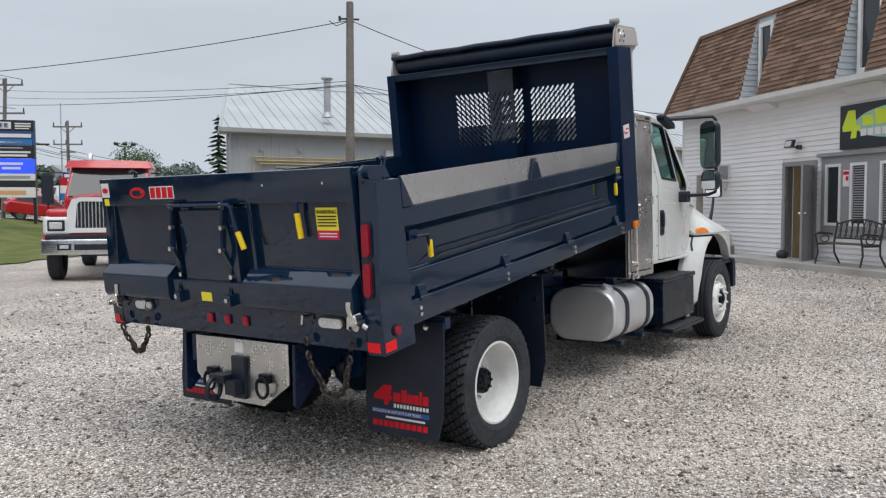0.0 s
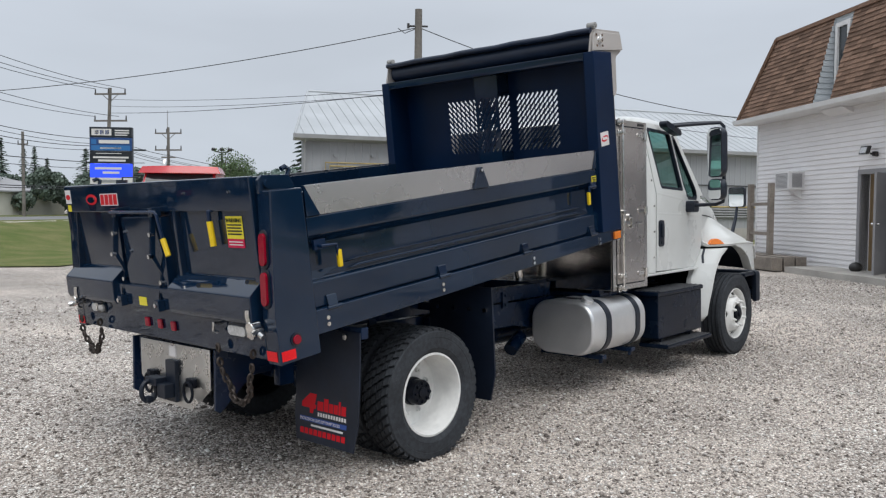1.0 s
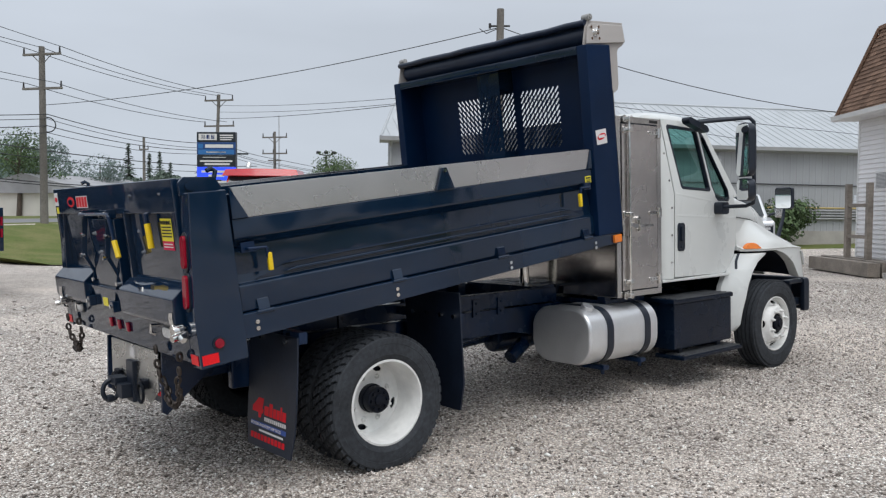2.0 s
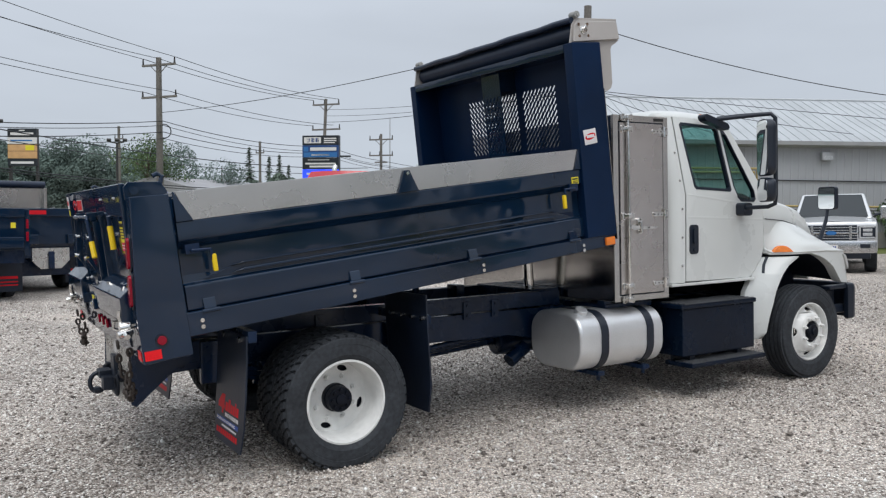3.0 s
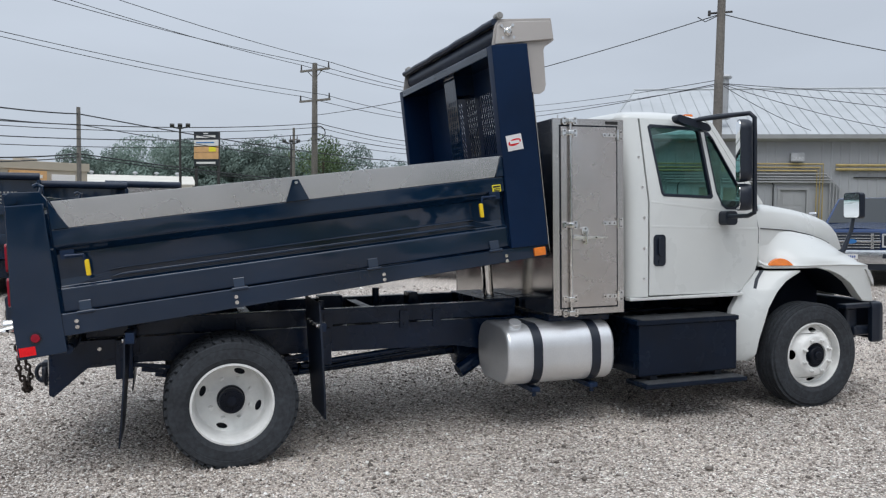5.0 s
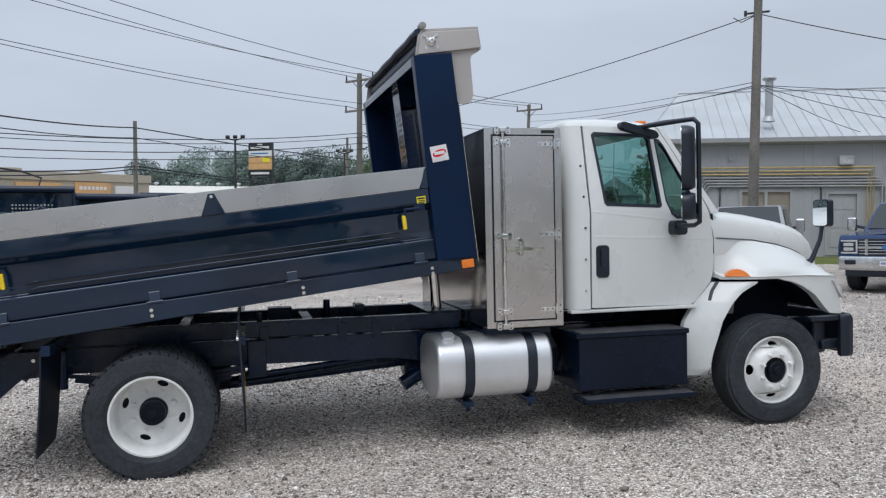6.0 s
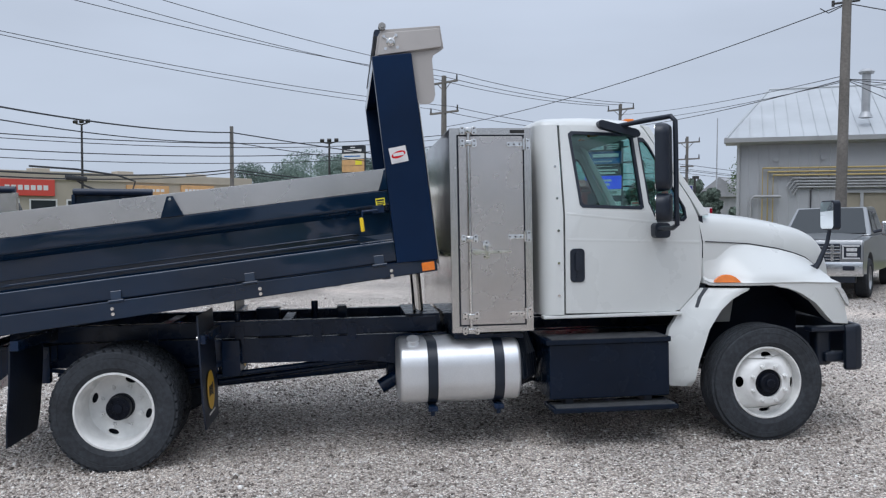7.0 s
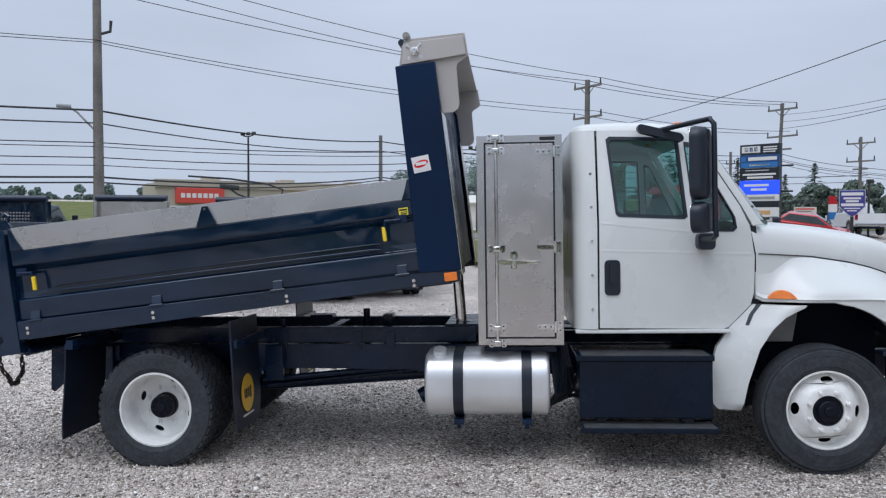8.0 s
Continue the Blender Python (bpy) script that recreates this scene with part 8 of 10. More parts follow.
lines = thing("overhead_lines", "black overhead cables slung between the road poles", "cables")
off = lambda q, z, o: (q.x + ARM_D.x * o, q.y + ARM_D.y * o, z)
BEYOND, AHEAD = WOOD + Vector((-26, -19.5, 0)), HB + Vector((30, 22, 0))
for o in (-0.9, -0.1, 0.9):
    part("cable", sag_wire(off(WOOD, 9.3 + 0.9 * abs(o), o), off(H1, 8.62, o), 0.35, 0.014), M_CABLE, lines)
    part("cable", sag_wire(off(BEYOND, 9.4, o), off(WOOD, 9.3 + 0.9 * abs(o), o), 0.5, 0.014), M_CABLE, lines)
    part("cable", sag_wire(off(H1, 8.62, o), off(HA, 8.60, o), 0.25, 0.016), M_CABLE, lines)
for o in (-0.9, 0.5):
    part("cable", sag_wire(off(WOOD, 7.7, o * 0.3), off(H1, 7.1, o), 0.3, 0.013), M_CABLE, lines)
    part("cable", sag_wire(off(BEYOND, 7.7, o), off(WOOD, 7.7, o * 0.3), 0.4, 0.013), M_CABLE, lines)
    part("cable", sag_wire(off(H1, 7.1, o), off(HA, 7.0, o), 0.25, 0.015), M_CABLE, lines)
for z0, z1, z2, r in ((4.35, 5.75, 5.7, 0.018), (4.22, 5.55, 5.4, 0.014), (3.86, 5.25, 5.3, 0.018), (3.60, 4.95, 5.1, 0.014)):
    part("cable", sag_wire(off(BEYOND, z0 + 0.2, 0.1), off(WOOD, z0, 0.1), 0.3, r), M_CABLE, lines)
    part("cable", sag_wire(off(WOOD, z0, 0.1), off(H1, z1, 0.1), 0.45, r), M_CABLE, lines)
    part("cable", sag_wire(off(H1, z1, 0.1), off(HA, z2, 0.1), 0.35, r), M_CABLE, lines)
    part("cable", sag_wire(off(HA, z2, 0.1), off(HB, z2 - 0.4, 0.1), 0.12, r), M_CABLE, lines)
    part("cable", sag_wire(off(HB, z2 - 0.4, 0.1), off(AHEAD, z2 - 0.3, 0.1), 0.3, r), M_CABLE, lines)
bm = bm_new()
q = WOOD.lerp(H1, 0.20)
tube(bm, [(q.x - 1.2, q.y - 0.9, 3.35), (q.x, q.y, 3.30), (q.x + 1.1, q.y + 0.85, 3.15), (q.x + 1.6, q.y + 1.25, 2.95), (q.x + 1.5, q.y + 1.15, 2.55), (q.x + 0.9, q.y + 0.7, 2.45), (q.x + 0.2, q.y + 0.2, 2.75), (q.x - 0.2, q.y - 0.1, 3.1)], 0.035, 7)
cyl(bm, (q.x - 0.3, q.y - 0.2, 3.02), (q.x + 0.25, q.y + 0.2, 2.98), 0.09, 10)
part("splice_case", bm, M_CABLE, lines, "cable splice case with a slack loop")

# near pole in the lot with service drops
NP = lv(14.40, 13.02)
near_pole = pole_thing("lot_pole", "tall weathered wooden pole with service drops in the lot", NP.x, NP.y, 7.85, 0.155, 0.11, (0.06, 0.0))
bm = bm_new()
tube(bm, [(NP.x - 0.30, NP.y + 0.18, 7.32), (NP.x + 0.28, NP.y - 0.12, 7.36)], 0.03, 6)
cyl(bm, (NP.x - 0.28, NP.y + 0.17, 7.25), (NP.x - 0.28, NP.y + 0.17, 7.40), 0.04, 8)
part("hook", bm, M_IRON, near_pole)
drops = thing("service_drops", "thin service cables from the lot pole", "cables")
T0, T1 = (NP.x, NP.y, 7.30), (NP.x, NP.y, 5.35)
part("cable", sag_wire(T0, off(H1, 6.15, 0.0), 0.36, 0.014, 20), M_CABLE, drops)
part("cable", sag_wire(T0, (31.0, 6.0, 5.2), 0.7, 0.014, 16), M_CABLE, drops)
for z, z1, r in ((5.45, 8.0, 0.010), (5.30, 7.6, 0.010), (5.35, 7.2, 0.013)):
    part("cable", sag_wire((NP.x, NP.y, z), off(HA, z1, 0.0), 0.20, r, 16), M_CABLE, drops)
for s, z in ((6.5, 4.45), (9.0, 4.5), (14.0, 4.6), (24.0, 4.7)):
    part("cable", sag_wire(T1, sp(s, 0.3, z), 0.10, 0.010, 12), M_CABLE, drops)
bm = bm_new()
tube(bm, [(NP.x + 0.02, NP.y, 7.3), (NP.x - 0.35, NP.y + 0.25, 7.1), (NP.x - 0.5, NP.y + 0.4, 7.25)], 0.014, 5)
part("drip_loop", bm, M_CABLE, drops)

# far side of the road: slim poles, lot lamps
LP = lv(-5.05, 40.1)
lp = pole_thing("slim_pole", "slim wooden pole across the road", LP.x, LP.y, 6.75, 0.13, 0.10)
far_lines = thing("far_lines", "black cables along the far side of the road", "cables")
L3 = LP + Vector((40, 30, 0))
for zw, z, r in ((5.42, 6.40, 0.034), (5.0, 5.85, 0.024), (3.22, 4.32, 0.034), (3.04, 4.16, 0.028)):
    part("cable", sag_wire((BEYOND.x, BEYOND.y, zw + 0.3), (WOOD.x, WOOD.y, zw), 0.35, r), M_CABLE, far_lines)
    part("cable", sag_wire((WOOD.x, WOOD.y, zw), (LP.x, LP.y, z), 0.30, r), M_CABLE, far_lines)
    part("cable", sag_wire((LP.x, LP.y, z), (L3.x, L3.y, z - 0.3), 0.9, r), M_CABLE, far_lines)
for x, y, top in ((20.2, 60.4, 7.42), (9.0, 60.0, 8.0)):
    slim = pole_thing("slim_pole", "slim wooden pole across the road", x, y, top, 0.13, 0.10)
    cross_arm(slim, x, y, top - 0.95, 0.4, ARM_D, braces=False)
pole_thing("antenna_mast", "thin grey antenna mast far across the road", 39.9, 74.6, 12.0, 0.09, 0.05, material=M_GALV)


def lot_lamp(x, y, top, d):
    lo = thing("lot_lamp", "car-park lamp post with two flood heads", "lamp post")
    bm = bm_new()
    tube(bm, [(x, y, ground_at(x, y)), (x, y, top)], 0.09, 8, radii=[0.10, 0.07])
    tube(bm, [(x - d.x * 0.55, y - d.y * 0.55, top + 0.05), (x, y, top - 0.05), (x + d.x * 0.55, y + d.y * 0.55, top + 0.05)], 0.05, 6)
    part("post", bm, M_IRON, lo)
    for q in (-0.6, 0.0, 0.6):
        bm = bm_new()
        box(bm, -0.15, 0.15, -0.11, 0.11, -0.10, 0.10, 0.03)
        part("lamp_head", bm, M_IRON, lo, m=Matrix.Translation((x + d.x * q, y + d.y * q, top + 0.18)) @ Matrix.Rotation(0.5, 4, "X"))


RIGHT_D = Vector((0.85, -0.5))
for x, y, z, top in ((-16.87, 51.95, 0, 8.0), (0.12, 51.61, 0, 6.9), (8.5, 58.0, 0, 6.6), (30.5, 49.5, 0, 6.0)):
    q = lv(x, y)
    lot_lamp(q.x, q.y, top, RIGHT_D)


# ---- pylon signs ----
def pylon(name, label, a, b, top, panels, post_mat, bottom=1.0, post_off=(0.0, 0.0)):
    """panels: (height, material, marks) from the top; marks: bars (x0, x1, z0, z1, material) in shares of the panel."""
    so = thing(name, label, "sign")
    a, b = Vector(a), Vector(b)
    d = (b - a).normalized()
    n = Vector((d.y, -d.x))
    w = (b - a).length
    at = lambda u, z, o: (a.x + d.x * u + n.x * o, a.y + d.y * u + n.y * o, z)
    for u in (0.06, w - 0.06):
        bm = bm_new()
        prism(bm, [(u - 0.07, bottom - 0.2), (u + 0.07, bottom - 0.2), (u + 0.07, top), (u - 0.07, top)], lambda x, z, o: at(x, z, o), -0.30, -0.10, 0.006)
        part("post", bm, post_mat, so)
    z = top
    for h, m, marks in panels:
        if m is not None:
            bm = bm_new()
            prism(bm, [(0, z - h + 0.02), (w, z - h + 0.02), (w, z), (0, z)], lambda x, zz, o: at(x, zz, o), -0.25, 0.0, 0.01)
            p = part("panel", bm, m, so)
            for x0, x1, z0, z1, mm in marks:
                bm = bm_new()
                prism(bm, [(w * x0, z - h + h * z0), (w * x1, z - h + h * z0), (w * x1, z - h + h * z1), (w * x0, z - h + h * z1)], lambda x, zz, o: at(x, zz, o), 0.002, 0.008)
                part("mark_bar", bm, mm, p, smooth=0)
        z -= h
    return so


s1a, s1b = lv(14.05, 35.3), lv(15.56, 33.96)
pylon_o = pylon("pylon_sign", "tall black pylon sign with blue and white panels", s1a[:2], s1b[:2], 5.66, [
    (0.52, M_SIGNBLK, ((0.05, 0.52, 0.2, 0.82, M_STICKER), (0.12, 0.22, 0.3, 0.72, M_DECALBLUE), (0.25, 0.34, 0.3, 0.72, M_DECALBLUE), (0.37, 0.46, 0.3, 0.72, M_DECALBLUE), (0.60, 0.94, 0.62, 0.74, M_STICKER), (0.60, 0.94, 0.40, 0.52, M_STICKER), (0.60, 0.90, 0.2, 0.3, M_STICKER))),
    (0.66, mat("deep_blue_panel", (0.015, 0.06, 0.20), 0.4), ((0.04, 0.96, 0.04, 0.42, M_BLUEPANEL), (0.22, 0.94, 0.56, 0.82, M_STICKER), (0.04, 0.16, 0.5, 0.86, M_BLUEPANEL), (0.25, 0.75, 0.16, 0.28, M_STICKER))),
    (0.62, M_SIGNBLK, ((0.08, 0.92, 0.42, 0.56, M_STICKER), (0.2, 0.85, 0.16, 0.32, M_STICKER), (0.15, 0.75, 0.78, 0.83, M_STICKER))),
    (0.70, M_SCREENBLUE, ((0.12, 0.75, 0.58, 0.74, M_STICKER), (0.3, 0.7, 0.28, 0.44, M_STICKER))),
    (0.34, M_STICKER, ((0.1, 0.9, 0.3, 0.7, M_PIPE_G),)),
    (0.30, M_SIGNBLK, ()),
    (0.5, M_STICKER, ((0.1, 0.8, 0.3, 0.7, M_PEACH),)),
], M_SIGNBLK)
for z in (4.55, 3.3):
    bm = bm_new()
    tube(bm, [(s1b.x + 0.1, s1b.y, z), (s1b.x + 0.55, s1b.y - 0.35, z)], 0.045, 6)
    part("sign_arm", bm, M_SIGNBLK, pylon_o)
s2a, s2b = lv(1.01, 51.52), lv(2.54, 50.54)
pylon("plaza_sign", "black plaza sign with peach panels on two posts", s2a[:2], s2b[:2], 6.66, [
    (0.55, M_SIGNBLK, ((0.1, 0.9, 0.25, 0.55, M_STICKER), (0.4, 0.6, 0.72, 0.85, M_STICKER))),
    (0.42, M_STICKER, ((0.1, 0.85, 0.45, 0.65, M_BLUEPANEL),)),
    (0.44, M_PEACH, ((0.62, 0.92, 0.15, 0.85, M_DECALYEL),)),
    (0.46, M_PEACH, ()),
    (0.48, M_SIGNBLK, ((0.1, 0.9, 0.35, 0.65, M_STICKER),)),
], M_IRON)


def shield_sign(x, y):
    """Roadside sign on one post whose lower half tapers to a point."""
    so = thing("shield_sign", "indigo shield-shaped roadside sign with white lettering bars", "sign")
    d, n = Vector((0.927, -0.3745)), Vector((-0.3745, -0.927))
    at = lambda u, z, o: (x + d.x * u + n.x * o, y + d.y * u + n.y * o, z)
    bm = bm_new()
    prism(bm, [(-0.09, ground_at(x, y) - 0.05), (0.09, ground_at(x, y) - 0.05), (0.09, 2.5), (-0.09, 2.5)], at, -0.20, -0.06, 0.01)
    part("post", bm, M_IRON, so)
    shape = [(-0.66, 3.66), (-0.66, 2.72), (-0.43, 2.50), (-0.18, 2.25), (0.0, 2.16), (0.18, 2.25), (0.43, 2.50), (0.66, 2.72), (0.66, 3.66)]
    bm = bm_new()
    prism(bm, [(u * 1.05, z + (0.03 if z > 3 else -0.04)) for u, z in shape], at, -0.16, -0.01, 0.01)
    part("rim", bm, M_PALE, so)
    bm = bm_new()
    prism(bm, shape, at, -0.01, 0.03, 0.006)
    face = part("panel", bm, M_PURPLE, so)
    for u, z0, z1 in ((0.57, 3.36, 3.54), (0.46, 3.14, 3.25), (0.34, 2.97, 3.08), (0.58, 2.74, 2.90), (0.42, 2.58, 2.64), (0.26, 2.44, 2.50)):
        bm = bm_new()
        prism(bm, [(-u, z0), (u, z0), (u, z1), (-u, z1)], at, 0.031, 0.036)
        part("mark_bar", bm, M_STICKER, face, smooth=0)


shield_sign(22.4, 42.3)


def feather_flag(x, y):
    fo = thing("feather_flag", "red, white and blue advertising flag on a thin pole", "flag")
    d = Vector((0.93, -0.36))
    z0 = ground_at(x, y)
    bm = bm_new()
    tube(bm, [(x, y, z0 - 0.05), (x, y, 3.2), (x + 0.06, y, 3.28)], 0.025, 6)
    part("pole", bm, M_IRON, fo)
    for za, zb, wa, wb, m in ((3.26, 2.80, 0.40, 0.50, M_REDCAB), (2.80, 2.36, 0.50, 0.46, M_STICKER), (2.36, 1.95, 0.46, 0.30, M_BLUEPANEL)):
        bm = bm_new()
        loft(bm, [[(x + d.x * u, y + d.y * u + 0.04 * math.sin(9 * u + z), z) for u, z in ((0.03, zt), (w * 0.4, zt), (w, zt))] + [(x + d.x * u, y + d.y * u + 0.04 * math.sin(9 * u + z) + 0.01, z) for u, z in ((w, zt), (w * 0.4, zt), (0.03, zt))] for zt, w in ((za, wa), (zb, wb))])
        part("banner", bm, m, fo)


feather_flag(20.2, 40.1)


def roadside_board(x, y):
    so = thing("roadside_board", "small tan notice board on two posts beside the road", "sign")
    d, n = Vector((0.94, -0.34)), Vector((-0.34, -0.94))
    at = lambda u, z, o: (x + d.x * u + n.x * o, y + d.y * u + n.y * o, z)
    for u in (-0.5, 0.5):
        bm = bm_new()
        prism(bm, [(u - 0.05, ground_at(x, y) - 0.05), (u + 0.05, ground_at(x, y) - 0.05), (u + 0.05, 2.6), (u - 0.05, 2.6)], at, -0.12, -0.04)
        part("post", bm, M_OLDWOOD, so)
    bm = bm_new()
    prism(bm, [(-0.62, 2.18), (0.62, 2.18), (0.62, 2.70), (-0.62, 2.70)], at, -0.04, 0.03, 0.01)
    b = part("panel", bm, M_OFFWHITE, so)
    for u0, u1, z0, z1, m in ((-0.52, 0.5, 2.54, 2.62, M_REDSIGN), (-0.5, 0.35, 2.40, 2.46, M_OLDWOOD), (-0.4, 0.45, 2.27, 2.32, M_OLDWOOD)):
        bm = bm_new()
        prism(bm, [(u0, z0), (u1, z0), (u1, z1), (u0, z1)], at, 0.031, 0.036)
        part("mark_bar", bm, m, b, smooth=0)


roadside_board(20.0, 43.0)


def box_lamp(x, y, top):
    lo = thing("lot_lamp", "dark parking lot lamp post with a box head", "street lamp")
    bm = bm_new()
    tube(bm, [(x, y, ground_at(x, y) - 0.05), (x, y, top - 0.1)], 0.07, 8)
    part("post", bm, M_IRON, lo)
    bm = bm_new()
    box(bm, x - 0.14, x + 0.24, y - 0.14, y + 0.14, top - 0.2, top, 0.03)
    part("lamp_head", bm, M_IRON, lo)


box_lamp(24.6, 45.3, 4.45)


# ---- buildings across the road ----
def block(name, label, x, y, ang, length, depth, height, wall_mat, roof=None, rise=1.5, signs=(), windows=(), parapet=True):
    m = Matrix.Translation((x, y, ground_at(x, y) - 0.1)) @ Matrix.Rotation(radians(ang), 4, "Z")
    bo = thing(name, label, "building", m)
    bm = bm_new()
    box(bm, 0, length, 0, depth, 0, height, 0.02)
    part("wall", bm, wall_mat, bo, smooth=0)
    bm = bm_new()
    if roof:
        prism(bm, [(-0.4, height), (depth / 2, height + rise), (depth + 0.4, height), (depth + 0.4, height - 0.12), (-0.4, height - 0.12)], lambda a, b, d: (d, a, b), -0.4, length + 0.4)
        part("roof", bm, roof, bo, smooth=0)
    else:
        box(bm, -0.12, length + 0.12, -0.12, 0.4, height - 0.35, height + 0.25, 0.02)
        for k in range(3):
            box(bm, length * (0.2 + 0.3 * k), length * (0.2 + 0.3 * k) + 1.2, 2, 3.2, height, height + 0.55, 0.02)
        part("cornice", bm, wall_mat, bo, smooth=0)
    for x0, x1, z0, z1, mm, nm, lab in signs:
        bm = bm_new()
        box(bm, x0, x1, -0.22, 0.0, z0, z1, 0.02)
        sg = part(nm, bm, mm, bo, lab)
        bm = bm_new()
        for k in range(7):
            a = x0 + (x1 - x0) * (0.1 + 0.115 * k)
            box(bm, a, a + (x1 - x0) * 0.085, -0.235, -0.221, z0 + (z1 - z0) * 0.35, z0 + (z1 - z0) * 0.65, 0.0)
        part("sign_marks", bm, M_STICKER, sg)
    for x0, x1, z0, z1 in windows:
        bm = bm_new()
        plate(bm, [(x0, z0), (x1, z0), (x1, z1), (x0, z1)], [[(x0 + 0.1, z0 + 0.1), (x1 - 0.1, z0 + 0.1), (x1 - 0.1, z1 - 0.1), (x0 + 0.1, z1 - 0.1)]], lambda a, b, d: (a, d, b), -0.06, 0.02)
        w = part("window", bm, M_TRIM_WHITE, bo, smooth=0)
        bm = bm_new()
        box(bm, x0 + 0.1, x1 - 0.1, -0.03, -0.01, z0 + 0.1, z1 - 0.1, 0.0)
        part("pane", bm, M_WINDOW, w, smooth=0)
    return bo


PLAZA_ANG = 37
block("plaza_store", "long beige plaza store with signs above its windows", -22.5, 48.8, PLAZA_ANG, 20, 4.5, 3.55, M_STUCCO, signs=((1.3, 4.8, 2.1, 3.2, M_REDSIGN, "store_sign", "red store sign with white marks"), (9.8, 13.0, 2.3, 3.0, M_PEACH, "store_sign", "peach store sign"), (14.0, 16.7, 2.3, 3.1, M_PEACH, "store_sign", "peach store sign"), (17.1, 18.9, 2.2, 2.9, M_STICKER, "store_sign", "pale store sign")), windows=tuple((0.8 + 2.4 * k, 2.6 + 2.4 * k, 0.3, 1.9) for k in range(8)))
hall = block("white_hall", "low white hall with roof vents", -9.6, 82.0, 2, 11.2, 12, 2.9, M_OFFWHITE, M_OFFWHITE, 1.0)
for k in range(5):
    bm = bm_new()
    lathe(bm, [(0.14, 3.75), (0.14, 4.05), (0.30, 4.12), (0.26, 4.25), (0.02, 4.32)], (1.2 + 2.2 * k, 6.0, 0.0), (0, 0, 1), 12, closed=False)
    part("roof_vent", bm, M_GALV, hall, "round turbine roof vent")
block("grey_hall", "low grey-roofed hall beyond the road", 18.0, 66.0, 35, 13, 14, 2.2, M_OFFWHITE, M_ROOFGREY, 1.6)
block("grey_house", "small grey gabled house across the road", 50.0, 88.0, 20, 9, 8, 3.4, M_ROOFGREY, M_ROOFGREY, 2.4, windows=((3, 5, 1.2, 2.6),))
block("far_store", "low store beyond the shed across the road", 48.0, 60.0, 37, 40, 12, 3.4, M_OFFWHITE, signs=((4, 8, 2.2, 3.2, M_REDSIGN, "store_sign", "red store sign"),))


# ---- trees ----
def leaf_cloud(verts, faces, rnd, centre, radius, n, size, squash=0.85):
    for _ in range(n):
        while True:
            p = Vector((rnd.uniform(-1, 1), rnd.uniform(-1, 1), rnd.uniform(-1, 1)))
            if 0.15 < p.length < 1:
                break
        p = p.normalized() * (p.length ** 0.45)
        c = Vector(centre) + Vector((p.x * radius, p.y * radius, p.z * radius * squash))
        u = (p.normalized() + 0.42 * Vector((rnd.gauss(0, 1), rnd.gauss(0, 1), rnd.gauss(0, 1)))).normalized()
        v = u.orthogonal().normalized()
        s = size * rnd.uniform(0.55, 1.35)
        b = len(verts)
        w = u.cross(v)
        verts += [tuple(c + v * s), tuple(c + w * s * 0.55), tuple(c - v * s), tuple(c - w * s * 0.55 + u * s * 0.25)]
        faces += [(b, b + 1, b + 2, b + 3)]


def mesh_part(name, verts, faces, material, parent, label="", kind=""):
    me = bpy.data.meshes.new(name)
    me.from_pydata(verts, [], faces)
    me.materials.append(material)
    ob = new(name, me)
    ob.parent = parent
    if label:
        ob["label"] = label
    if kind:
        ob["kind"] = kind
    return ob


def broadleaf(x, y, h, r, seed, label, material=None, leaves=2600):
    rnd = random.Random(seed)
    z0 = ground_at(x, y) - 0.05
    to = thing("tree", label, "tree")
    bm = bm_new()
    tube(bm, [(x, y, z0), (x + 0.1, y, z0 + h * 0.3), (x, y + 0.1, z0 + h * 0.6), (x, y, z0 + h * 0.85)], 0.2, 8, radii=[h * 0.03, h * 0.024, h * 0.015, h * 0.005])
    tips = []
    for k in range(9):
        a, e = rnd.uniform(0, 6.28), rnd.uniform(0.2, 0.9)
        st = h * rnd.uniform(0.3, 0.65)
        tip = (x + r * 0.75 * math.cos(a) * rnd.uniform(0.5, 1), y + r * 0.75 * math.sin(a) * rnd.uniform(0.5, 1), z0 + min(h * 0.92, st + h * 0.35 * e))
        tips.append(tip)
        tube(bm, [(x, y, z0 + st), ((x + tip[0]) / 2, (y + tip[1]) / 2, z0 + st + 0.55 * (tip[2] - z0 - st)), tip], 0.1, 6, radii=[h * 0.012, h * 0.008, h * 0.003])
    part("trunk", bm, M_BARK, to)
    verts, faces = [], []
    for tip in tips + [(x, y, z0 + h * 0.82), (x + r * 0.3, y - r * 0.2, z0 + h * 0.7)]:
        leaf_cloud(verts, faces, rnd, tip, r * rnd.uniform(0.32, 0.55), leaves // 8, h * 0.015)
    mesh_part("crown", verts, faces, material or M_LEAF, to, kind="stuff")
    return to


